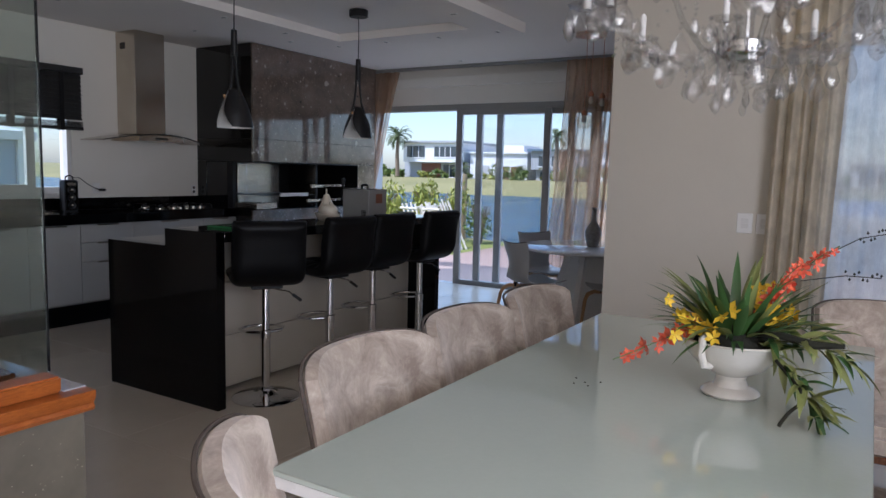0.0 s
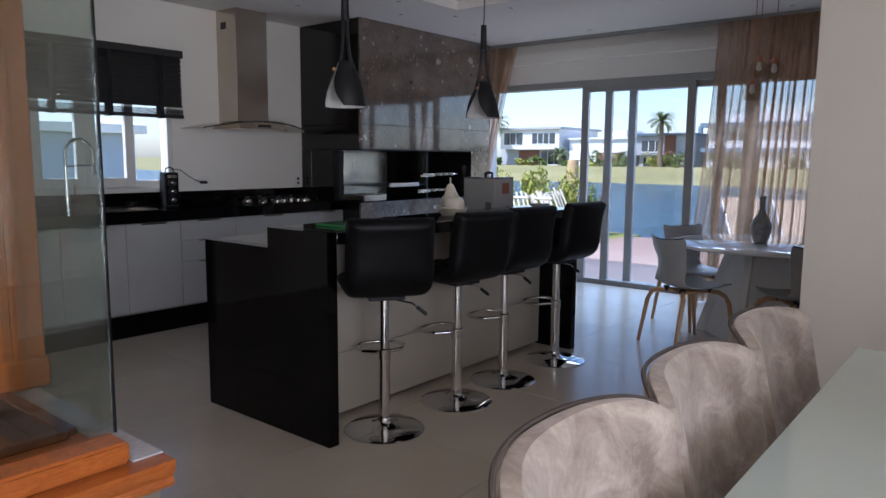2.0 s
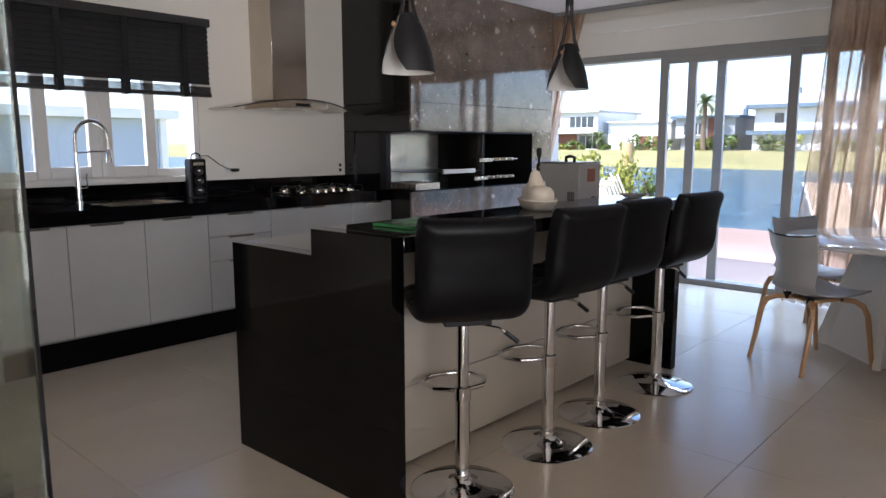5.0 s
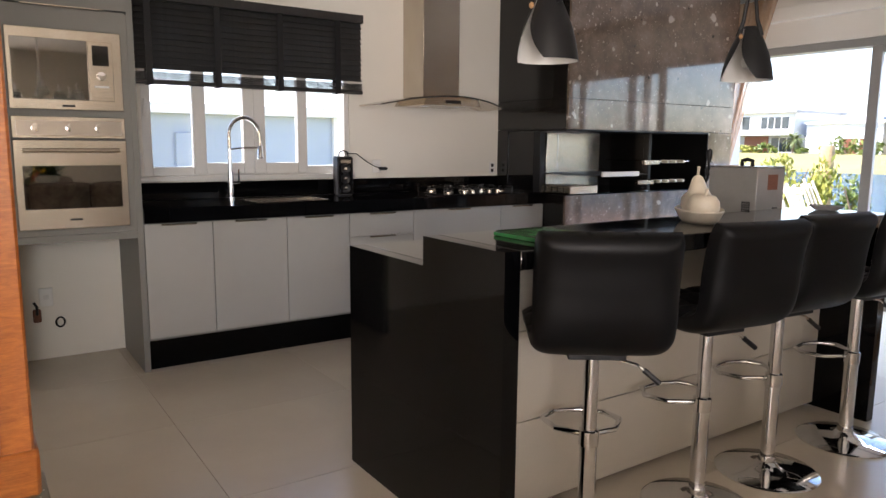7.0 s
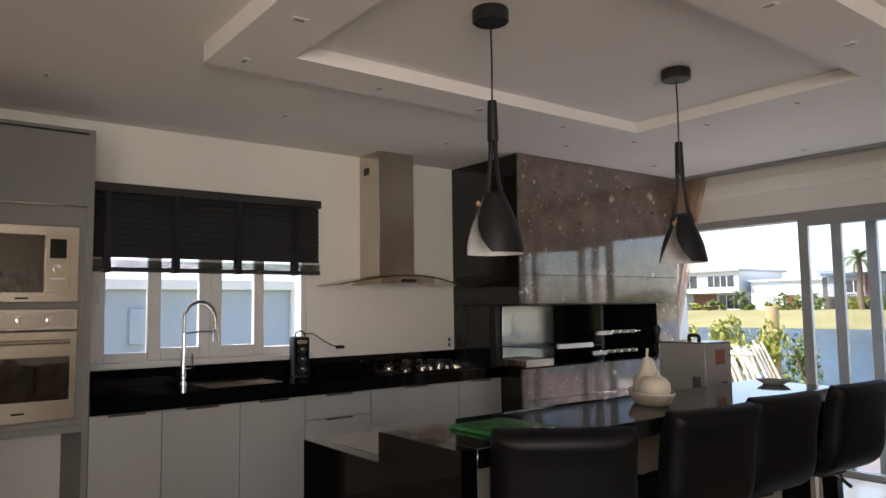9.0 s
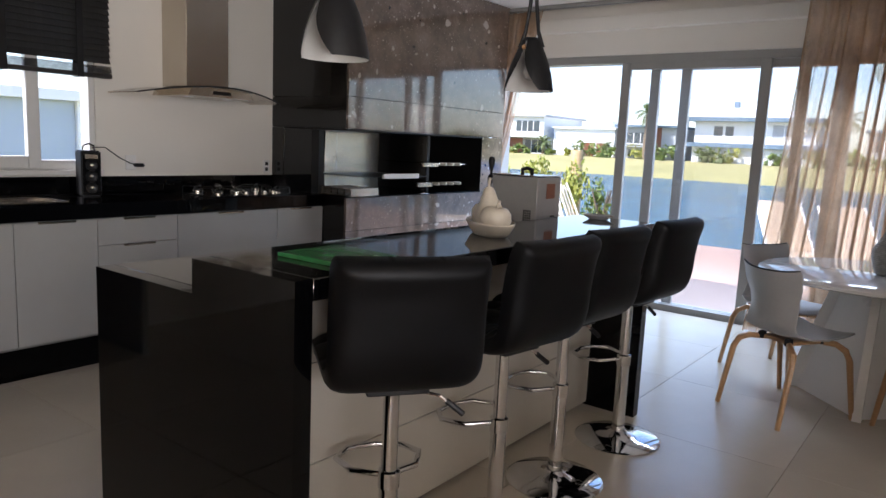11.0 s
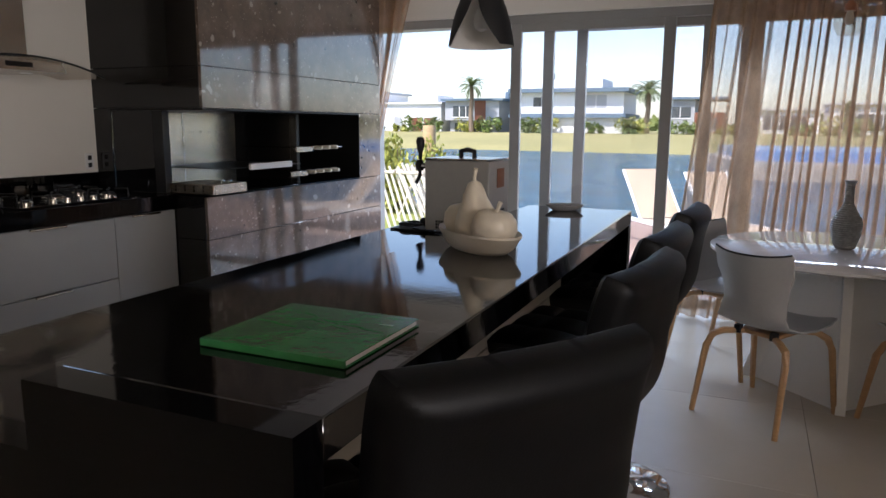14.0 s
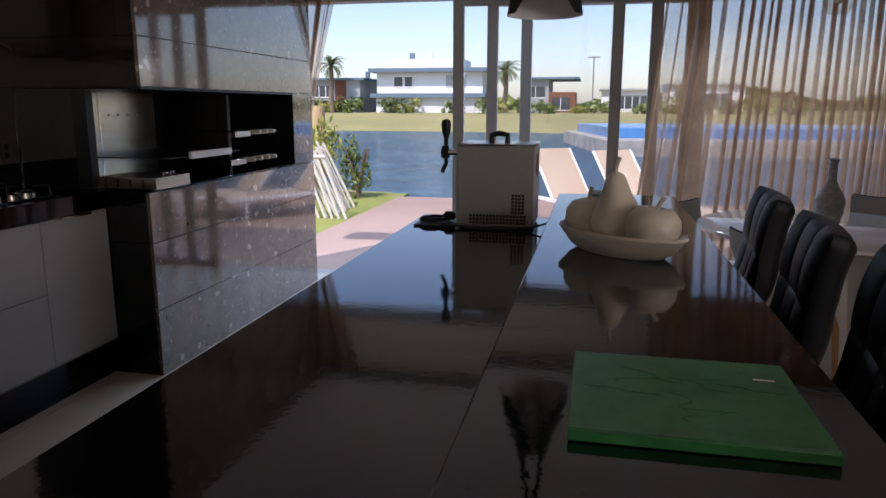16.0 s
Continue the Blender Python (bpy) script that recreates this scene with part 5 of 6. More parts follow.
def white_chair():
    t = thing("shell_chair", pose(0, 0, 0), "white moulded shell chair on bent beech legs at the round table", "chair", "chairs round the white table")
    # faces +y: the seat runs from the front edge to the top of the back
    prof = [(0.25, 0.452), (0.22, 0.462), (0.12, 0.452), (0.0, 0.442), (-0.1, 0.445), (-0.165, 0.465), (-0.195, 0.51), (-0.205, 0.58), (-0.215, 0.66), (-0.232, 0.725), (-0.255, 0.797), (-0.262, 0.812)]
    wid = [0.16, 0.205, 0.225, 0.225, 0.205, 0.18, 0.163, 0.157, 0.162, 0.185, 0.193, 0.186]

    def fn(u, v):
        k = v * (len(prof) - 1)
        j = min(int(k), len(prof) - 2)
        f = k - j
        y = prof[j][0] * (1 - f) + prof[j + 1][0] * f
        z = prof[j][1] * (1 - f) + prof[j + 1][1] * f
        w = wid[j] * (1 - f) + wid[j + 1] * f
        s = 2 * u - 1
        back = min(1, max(0, (v - 0.45) / 0.2))
        y2 = y + back * 0.055 * s * s
        z2 = z + (1 - back) * 0.022 * s * s + back * 0.018 * abs(s) ** 3 * (1 if v > 0.85 else 0)
        n = Vector((0, back, 1 - 0.9 * back)).normalized()
        return ((w * s, y2, z2), n, 1)
    part("shell", solid(B(), fn, 0.009, 17, 34), M_SHELL, t)
    ed = B()
    tube(ed, [fn(i / 16, 1.0)[0] for i in range(17)] , 0.0052, 6)
    part("rim", ed, M_BLKMATT, t, "dark cut edge along the top of the back")
    for sx in (-1, 1):
        part("leg", tube(B(), [(0.215 * sx, 0.265, 0.0), (0.20 * sx, 0.212, 0.33), (0.185 * sx, 0.19, 0.385), (0.14 * sx, 0.17, 0.41), (0.06 * sx, 0.1, 0.415)], 0.016, 8, radii=[0.013, 0.017, 0.018, 0.017, 0.014]), M_OAK, t)
        part("leg", tube(B(), [(0.215 * sx, -0.27, 0.0), (0.20 * sx, -0.208, 0.33), (0.185 * sx, -0.185, 0.385), (0.14 * sx, -0.16, 0.41), (0.06 * sx, -0.09, 0.415)], 0.016, 8, radii=[0.013, 0.017, 0.018, 0.017, 0.014]), M_OAK, t)
    part("seat_frame", cube(-0.1, 0.1, -0.11, 0.11, 0.404, 0.425, bev=0.006), M_OAK, t)
    for sx in (-1, 1):
        for sy in (-1, 1):
            part("bracket", cube(0.09 * sx - 0.014, 0.09 * sx + 0.014, 0.12 * sy - 0.016, 0.12 * sy + 0.016, 0.405, 0.444), M_BLKMATT, t)
    return t


wc = white_chair()
for i, (x, y, a) in enumerate(((-2.445, 6.435, -31), (-2.65, 7.15, -124), (-1.69, 6.49, 42), (-1.66, 7.62, 146))):
    m = pose(x, y, 0, 0, 0, a)
    if i == 0:
        wc.matrix_world = m
    else:
        copy_thing(wc, m)


def ribbed_vase():
    t = thing("vase", pose(-2.105, 7.0, 0.751), "tall slim grey ribbed bottle vase on the round table", "vase")
    prof = [(0.0, 0.0), (0.042, 0.0), (0.05, 0.01)]
    for i in range(1, 61):
        v = i / 60
        z = 0.01 + 0.33 * v
        r = 0.05 + 0.026 * math.sin(math.pi * min(1, v / 0.75)) if v < 0.35 else None
        if v < 0.35:
            r = 0.05 + 0.026 * math.sin(v / 0.35 * math.pi / 2)
        else:
            q = min(1, (v - 0.35) / 0.42)
            r = 0.022 + 0.054 * (0.5 + 0.5 * math.cos(math.pi * q))
        prof.append((r + (0.0014 if i % 2 else -0.0014), z))
    prof += [(0.026, 0.345), (0.03, 0.36), (0.026, 0.36), (0.016, 0.33), (0.0, 0.33)]
    part("body", lathe(B(), prof, 36), paint("grey_glaze", (0.22, 0.215, 0.205), (0.36, 0.35, 0.33), 0.35, big=30), t)


ribbed_vase()


def nook_lamp():
    t = thing("cluster_pendant", pose(-2.2, 6.98, 0), "cluster of three smoked glass globes over the round table", "pendant lamp")
    copper = paint("copper", (0.38, 0.16, 0.09), (0.5, 0.23, 0.13), 0.3, 0.9)
    part("ceiling_plate", lathe(B(), [(0.0, 2.66), (0.14, 2.66), (0.14, 2.688), (0.0, 2.689)], 40), copper, t)
    for x, y, z in ((0.0, -0.10, 1.83), (0.11, 0.04, 1.99), (-0.02, 0.11, 2.02)):
        c = part("cord", tube(B(), [(x, y, 2.66), (x, y, z + 0.16)], 0.003, 6), copper, t)
        part("socket", lathe(B(), [(0.0, 0.115), (0.026, 0.115), (0.028, 0.14), (0.012, 0.165), (0.0, 0.167)], 18, (x, y, z)), copper, c)
        gl = part("globe", lathe(B(), [(0.045, 0.0), (0.062, 0.03), (0.072, 0.065), (0.066, 0.1), (0.045, 0.125), (0.028, 0.13)], 30, (x, y, z)), M_LAMPGLASS, c, "smoked glass globe")
        part("bulb", lathe(B(), [(0.0, 0.045), (0.018, 0.055), (0.022, 0.075), (0.012, 0.115), (0.0, 0.116)], 14, (x, y, z)), M_BULB, c)


nook_lamp()


# ---- glass display case ----
def display_case():
    t = thing("display_case", pose(0.015, -0.012, 0.028), "glass display case with orange wood mouldings on a stone base", "display case")
    y0 = 0.35
    part("base", cube(-3.22, -2.27, y0, 2.145, -0.028, 0.49), M_GRANITEBASE, t, "glittering brown stone base")
    bm = B()
    prism(bm, [(-2.60, 0.491), (-2.262, 0.491), (-2.248, 0.497), (-2.242, 0.51), (-2.25, 0.522), (-2.244, 0.532), (-2.235, 0.545), (-2.235, 0.572), (-2.60, 0.572)], y0, 2.172, Matrix(((1, 0, 0, 0), (0, 0, 1, 0), (0, 1, 0, 0), (0, 0, 0, 1))))
    part("moulding", bm, M_CHERRY, t, "stepped orange wood moulding")
    part("top_moulding", cube(-2.40, -2.295, y0, 2.085, 0.573, 0.632, bev=0.008, seg=2), M_CHERRY, t)
    part("ledge", cube(-3.22, -2.41, 2.09, 2.172, 0.491, 0.578, bev=0.002), M_MARBLE, t, "pale marble ledge")
    part("ledge", cube(-2.41, -2.295, 2.09, 2.17, 0.573, 0.578), M_MARBLE, t)
    part("floor_tray", cube(-3.1, -2.61, y0, 2.05, 0.491, 0.52), M_CHERRYD, t, "dark varnished wooden floor tray")
    part("floor_tray_edge", cube(-2.605, -2.57, y0, 2.05, 0.573, 0.60, bev=0.004), M_CHERRYD, t)
    part("floor_tray_edge", cube(-3.1, -2.605, 2.04, 2.088, 0.521, 0.59, bev=0.004), M_CHERRYD, t)
    for k in range(4):
        part("tray_bar", cube(-3.08, -2.62, 0.55 + 0.38 * k, 0.63 + 0.38 * k, 0.521, 0.548, bev=0.004), M_CHERRYD, t)
    part("back_panel", cube(-3.22, -3.19, y0, 1.6, 0.579, 2.5), M_CHERRY, t)
    part("plinth_block", cube(-3.22, -3.06, 2.1735, 2.225, -0.028, 0.578, bev=0.003), M_GRANITEBASE, t)
    post = part("post", cube(-3.22, -3.10, 2.03, 2.205, 0.579, 2.5, bev=0.006), M_CHERRY, t, "orange varnished wooden post")
    part("groove", cube(-3.1, -3.094, 2.10, 2.145, 0.66, 2.45, bev=0.002), M_CHERRY, post)
    part("post_foot", cube(-3.22, -3.085, 2.02, 2.212, 0.579, 0.68, bev=0.008), M_CHERRY, post)
    gx, gy = -2.385, 2.085
    part("front_glass", cube(gx, gx + 0.008, y0, gy, 0.633, 2.5), M_VGLASS, t, "greenish glass front pane")
    part("side_glass", cube(-3.1, gx - 0.001, gy - 0.008, gy, 0.579, 2.5), M_VGLASS, t, "greenish glass side pane")
    part("glass_edge", cube(gx - 0.001, gx + 0.0095, gy + 0.0005, gy + 0.006, 0.633, 2.5), M_BLKGLASS, t, "dark polished glass edge")
    part("top_board", cube(-3.24, -2.33, y0, 2.17, 2.501, 2.56, bev=0.01), M_CHERRY, t)
    part("crown", cube(-3.22, -2.36, y0, 2.14, 2.561, CEIL - 0.03), M_CHERRY, t)


display_case()


# ---- dining table and chairs ----
def dining_table():
    t = thing("dining_table", pose(0, 0, 0), "long dining table with a pale green back-painted glass top", "dining table")
    part("glass_top", cube(-0.957, 0.15, 1.763, 3.90, 0.748, 0.762, bev=0.002), M_TABLEGLASS, t)
    part("under_top", cube(-0.955, 0.148, 1.765, 3.898, 0.722, 0.7475), M_WHITE, t, "white board below the glass")
    for y in (2.2, 3.4):
        part("leg_panel", cube(-0.72, -0.08, y - 0.05, y + 0.05, 0.0, 0.7215, bev=0.004), M_WHITE, t)


dining_table()


def dining_chair():
    t = thing("dining_chair", pose(0, 0, 0), "taupe velvet dining chair with a curved back and dark piping", "dining chair", "velvet chairs round the dining table")

    # faces +x
    def fn(u, v):
        s = 2 * u - 1
        z = 0.46 + 0.435 * v - 0.03 * abs(s) ** 10 * v - 0.012 * s * s * v
        w = 0.275 + 0.02 * v
        x = -0.21 - 0.085 * v + 0.105 * abs(s) ** 2.6
        n = Vector((1, -0.85 * s * abs(s), 0.15)).normalized()
        edge = max(abs(s), abs(2 * v - 1)) ** 10
        return ((x, w * s, z), n, 1 - 0.55 * edge)
    part("backrest", solid(B(), fn, 0.075, 33, 21), M_VELVET, t)

    def rim(i):
        if i <= 20:
            u, v = 0.0, i / 20
        elif i <= 60:
            u, v = (i - 20) / 40, 1.0
        else:
            u, v = 1.0, 1 - (i - 60) / 20
        p, n, k = fn(u, v)
        return Vector(p) - n * 0.03
    part("piping", tube(B(), [rim(i) for i in range(81)], 0.0055, 6), M_PIPING, t)
    bm = B()
    box(bm, -0.24, 0.25, -0.245, 0.245, 0.38, 0.49, bev=0.04, seg=4)
    part("seat", bm, M_VELVET, t)
    part("seat_frame", cube(-0.22, 0.23, -0.22, 0.22, 0.35, 0.379, bev=0.004), M_CHERRYD, t)
    for sx in (-1, 1):
        for sy in (-1, 1):
            part("leg", tube(B(), [(0.2 * sx, 0.2 * sy, 0.35), (0.225 * sx, 0.225 * sy, 0.0)], 0.02, 10, radii=[0.022, 0.013]), M_CHERRYD, t)
    return t


dc = dining_chair()
for i, (x, y, a) in enumerate(((-0.925, 2.365, 0), (-0.93, 2.965, 0), (-0.925, 3.58, 0), (-0.66, 1.745, 50), (0.22, 3.98, -90), (0.12, 2.35, 180), (0.12, 2.945, 180))):
    m = pose(x, y, 0, 0, 0, a)
    if i == 0:
        dc.matrix_world = m
    else:
        copy_thing(dc, m)


def flower_bowl():
    t = thing("flower_bowl", pose(-0.222, 2.925, 0.763), "white footed porcelain bowl of artificial leaves with yellow and red orchids", "flower arrangement")
    part("bowl", lathe(B(), [(0.0, 0.0), (0.078, 0.0), (0.084, 0.008), (0.078, 0.016), (0.05, 0.028), (0.042, 0.05), (0.046, 0.062), (0.09, 0.085), (0.128, 0.125), (0.146, 0.165), (0.152, 0.169), (0.145, 0.173), (0.13, 0.15), (0.0, 0.12)], 44), M_PORCELAIN, t)
    for a in (-115, 65):
        h = part("handle", tube(B(), [(0.105, 0, 0.10), (0.135, 0, 0.105), (0.15, 0, 0.14), (0.148, 0, 0.185), (0.132, 0, 0.19)], 0.011, 8), M_PORCELAIN, t)
        h.matrix_local = pose(0, 0, 0, 0, 0, a)
    part("moss", lathe(B(), [(0.115, 0.15), (0.10, 0.18), (0.06, 0.20), (0.0, 0.205)], 24), M_MOSS, t)
    rnd = random.Random(11)

    def blade(m, length, width, bend, name="leaf", mat=M_LEAF):
        bm = B()
        n = 9
        L, R, C = [], [], []
        for i in range(n):
            v = i / (n - 1)
            ang = bend * v * v
            x = length * (v - 0.25 * bend * bend * v ** 3)
            z = -length * bend * 0.5 * v * v
            w = width * math.sin(math.pi * (0.08 + 0.92 * v) ** 0.8) if v < 1 else 0.0006
            L.append(bm.verts.new((x, w / 2, z + 0.15 * w)))
            C.append(bm.verts.new((x, 0, z)))
            R.append(bm.verts.new((x, -w / 2, z + 0.15 * w)))
        for i in range(n - 1):
            bm.faces.new((L[i], L[i + 1], C[i + 1], C[i]))
            bm.faces.new((C[i], C[i + 1], R[i + 1], R[i]))
        o = part(name, bm, mat, t)
        o.matrix_local = m
        return o
    # upright spikes, a loose skirt and two trailing sprigs of small leaves
    for k in range(84):
        az, el = rnd.uniform(0, 360), rnd.uniform(25, 82)
        blade(pose(0.06 * math.cos(radians(az)), 0.06 * math.sin(radians(az)), 0.18, 0, -el, az), rnd.uniform(0.15, 0.28), rnd.uniform(0.018, 0.032), rnd.uniform(0.1, 0.9), mat=M_LEAF if k % 3 else M_PALELEAF)
    for k in range(40):
        az = rnd.gauss(165, 50)
        blade(pose(0.09 * math.cos(radians(az)), 0.09 * math.sin(radians(az)), 0.18, 0, -rnd.uniform(-5, 35), az), rnd.uniform(0.10, 0.22), rnd.uniform(0.010, 0.018), rnd.uniform(0.2, 0.7))
    for ends, n in ((((0.08, -0.05, 0.20), (0.20, -0.10, 0.21), (0.31, -0.12, 0.17)), 34), (((0.09, -0.07, 0.18), (0.19, -0.16, 0.12), (0.25, -0.20, 0.02)), 44), (((0.07, 0.02, 0.20), (0.17, 0.03, 0.22), (0.27, 0.05, 0.20)), 22)):
        for k in range(n):
            v = rnd.random() * 2
            a, c = Vector(ends[min(1, int(v))]), Vector(ends[min(1, int(v)) + 1])
            p = a.lerp(c, v - min(1, int(v)))
            d = c - a
            az = math.degrees(math.atan2(d.y, d.x)) + rnd.choice((-1, 1)) * rnd.uniform(10, 70)
            blade(pose(p.x, p.y, p.z, rnd.uniform(-30, 30), -rnd.uniform(-45, 35), az), rnd.uniform(0.07, 0.14), rnd.uniform(0.014, 0.028), rnd.uniform(0.2, 0.9), mat=M_PALELEAF if k % 4 else M_LEAF)

    def flower(p, r, mat, name, petals=6):
        bm = B()
        for k in range(petals):
            a = 6.283 * k / petals + rnd.uniform(-0.2, 0.2)
            d, q = Vector((math.cos(a), math.sin(a), 0.35)), Vector((-math.sin(a), math.cos(a), 0))
            v = [bm.verts.new(x) for x in (Vector((0, 0, 0)), d * r * 0.55 + q * r * 0.28, d * r, d * r * 0.55 - q * r * 0.28)]
            mid = bm.verts.new(d * r * 0.5 - Vector((0, 0, r * 0.08)))
            for i in range(4):
                bm.faces.new((v[i], v[(i + 1) % 4], mid))
        o = part(name, bm, mat, t)
        o.matrix_local = pose(*p, rnd.uniform(20, 100), rnd.uniform(-40, 40), rnd.uniform(-60, 60))
    for k in range(15):
        flower((rnd.uniform(-0.17, 0.0), rnd.uniform(-0.15, -0.03), rnd.uniform(0.17, 0.29)), rnd.uniform(0.024, 0.036), M_YELLOW, "yellow_flower")
    for k in range(10):
        flower((rnd.uniform(0.04, 0.16), rnd.uniform(-0.02, 0.12), rnd.uniform(0.22, 0.34)), rnd.uniform(0.025, 0.04), M_YELLOW, "yellow_flower")

    def spray(pts, n, mat):
        stem = part("stem", tube(B(), pts, 0.002, 5), M_LEAF, t)
        for k in range(n):
            v = k / n * 0.92
            j = v * (len(pts) - 1)
            i = min(int(j), len(pts) - 2)
            p = Vector(pts[i]).lerp(Vector(pts[i + 1]), j - i) + Vector([rnd.uniform(-0.014, 0.014) for _ in range(3)])
            flower(p, rnd.uniform(0.018, 0.032) * (1.15 - 0.5 * v), mat, "red_flower", 5)
    spray([(0.05, 0.02, 0.24), (0.10, 0.04, 0.31), (0.15, 0.07, 0.37), (0.20, 0.10, 0.42), (0.25, 0.13, 0.455)], 26, M_RED)
    spray([(-0.10, -0.08, 0.20), (-0.17, -0.13, 0.17), (-0.24, -0.17, 0.13), (-0.30, -0.20, 0.10)], 16, M_RED)
    for pts in ([(0.22, 0.11, 0.43), (0.30, 0.15, 0.48), (0.37, 0.19, 0.495)], [(0.16, 0.08, 0.35), (0.27, 0.13, 0.37), (0.36, 0.18, 0.365)]):
        s = part("twig", tube(B(), pts, 0.0016, 5), M_MOSS, t)
        for k in range(9):
            v = k / 8
            p = Vector(pts[1]).lerp(Vector(pts[2]), v) + Vector((0, 0, rnd.uniform(-0.014, 0.014)))
            part("bud", lathe(B(), [(0.0, -0.005), (0.004, 0), (0.0, 0.006)], 6, p), M_MOSS, s)
    part("branch", tube(B(), [(0.05, -0.04, 0.20), (0.14, -0.1, 0.215), (0.22, -0.12, 0.205), (0.29, -0.13, 0.215)], 0.01, 7, radii=[0.006, 0.011, 0.012, 0.007]), M_MOSS, t)
    part("branch", tube(B(), [(0.13, -0.12, 0.15), (0.17, -0.16, 0.12), (0.20, -0.20, 0.10), (0.205, -0.22, 0.07), (0.18, -0.235, 0.045), (0.165, -0.245, 0.02), (0.16, -0.25, 0.008)], 0.005, 7), M_MOSS, t)


flower_bowl()
bits = random.Random(3)
for k, (x, y) in enumerate(((-0.62, 2.77), (-0.60, 2.74), (-0.645, 2.74), (-0.58, 2.80), (-0.66, 2.80))):
    o = new("bud_crumb", finish("bud_crumb", lathe(B(), [(0.0, 0.0), (0.004, 0.002), (0.0, 0.005)], 6), M_MOSS))
    o.matrix_world = pose(x, y, 0.7625)
    tagged(o, "tiny dark bud fallen on the glass table", "bud", "fallen buds")


def chandelier():
    t = thing("chandelier", pose(-0.25, 2.92, 0), "crystal chandelier with curved glass arms and hanging faceted drops", "chandelier")
    part("rod", tube(B(), [(0, 0, 2.68), (0, 0, 2.05)], 0.008, 8), M_CHROME, t)
    part("ceiling_rose", lathe(B(), [(0.0, 2.64), (0.06, 2.65), (0.07, 2.689), (0.0, 2.689)], 24), M_CHROME, t)
    part("hub", lathe(B(), [(0.0, 1.70), (0.03, 1.705), (0.075, 1.735), (0.08, 1.77), (0.06, 1.785), (0.025, 1.80), (0.025, 1.88), (0.05, 1.92), (0.03, 1.97), (0.018, 2.05), (0.0, 2.06)], 28), M_CRYSTAL, t, "turned crystal hub")
    part("hub_cup", lathe(B(), [(0.0, 1.735), (0.045, 1.74), (0.07, 1.76), (0.072, 1.79), (0.0, 1.79)], 24), M_CHROME, t, "dark silver cup")
    drop = [(0.0, -0.056), (0.014, -0.048), (0.021, -0.034), (0.012, -0.012), (0.004, 0.0), (0.0, 0.002)]
    big = part("crystal_drop", lathe(B(), drop, 7, sy=0.55), M_CRYSTAL, t, smooth=False)
    bead = part("crystal_bead", lathe(B(), [(0.0, -0.006), (0.006, 0), (0.0, 0.006)], 6), M_CRYSTAL, t, smooth=False)
    rnd = random.Random(2)
    used = [False, False]

    def hang(p, n, size):
        for k in range(n):
            m = pose(p[0], p[1], p[2] - 0.013 * k)
            if not used[1]:
                bead.matrix_local, used[1] = m, True
            else:
                again(bead, m)
        m = pose(p[0], p[1], p[2] - 0.013 * n, 0, 0, rnd.uniform(0, 180)) @ Matrix.Diagonal((size, size, size, 1))
        if not used[0]:
            big.matrix_local, used[0] = m, True
        else:
            again(big, m)
    for k in range(10):
        a = 6.283 * k / 10
        c, s = math.cos(a), math.sin(a)
        rr = 0.40 if k % 2 else 0.46
        zt = 1.93 if k % 2 else 1.86
        prof = [(0.05, 1.80), (0.13, 1.745), (0.23, 1.75), (0.33, 1.81), (rr, zt - 0.03), (rr, zt)]
        part("arm", tube(B(), [(r * c, r * s, z) for r, z in prof], 0.008, 8), M_CRYSTAL, t)
        cup = part("drip_cup", lathe(B(), [(0.012, 0), (0.05, 0.012), (0.055, 0.02), (0.045, 0.016), (0.0, 0.006)], 18, (rr * c, rr * s, zt)), M_CRYSTAL, t)
        part("candle", lathe(B(), [(0.011, 0.006), (0.011, 0.09), (0.006, 0.1), (0.0, 0.1)], 12, (rr * c, rr * s, zt)), M_WHITE, cup)
        for j in range(8):
            b = 6.283 * j / 8
            hang((rr * c + 0.052 * math.cos(b), rr * s + 0.052 * math.sin(b), zt + 0.012), 1, rnd.uniform(1.15, 1.6))
        for r, z in prof[1:4]:
            hang((r * c, r * s, z - 0.012), rnd.choice((0, 1, 2)), rnd.uniform(1.1, 1.6))
            hang((r * c - 0.04 * s, r * s + 0.04 * c, z + 0.03), rnd.choice((0, 1, 3)), rnd.uniform(0.7, 1.1))
        for j in range(1, 9):
            q = j / 9
            a2 = a + 6.283 / 10 * q
            m = pose(0.36 * math.cos(a2), 0.36 * math.sin(a2), 1.86 - 0.10 * math.sin(math.pi * q))
            again(bead, m)
    for k in range(9):
        a = 6.283 * k / 9 + 0.2
        hang((0.07 * math.cos(a), 0.07 * math.sin(a), 1.735), 5 + k % 3, 1.0)


chandelier()

# ---- dining window cloths and switches ----
hanging("curtain", "heavy beige drape hanging beside the dining window", "curtain", lambda v: (-0.42 - 0.04 * v, -0.07 - 0.05 * v), 5.31, 0.015, 2.66, 4, 0.06, M_DRAPE, 14, 90, 24)
hanging("curtain", "thin white voile over the dining window", "curtain", lambda v: (-0.16, 2.3), 5.365, 0.015, 2.66, 20, 0.02, M_VOILE, 15, 240, 12)
for x in (-0.575, -0.463):
    t = thing("light_switch", pose(x, 5.41, 1.135), "white double light switch plate on the cream wall", "switch", "switch plates")
    part("plate", cube(-0.045, 0.045, -0.01, 0, -0.062, 0.062, bev=0.003), M_WHITE, t)
    part("rocker", cube(-0.02, 0.02, -0.014, -0.0102, -0.03, -0.002, bev=0.002), M_PVC, t)
    part("rocker", cube(-0.02, 0.02, -0.014, -0.0102, 0.002, 0.03, bev=0.002), M_PVC, t)


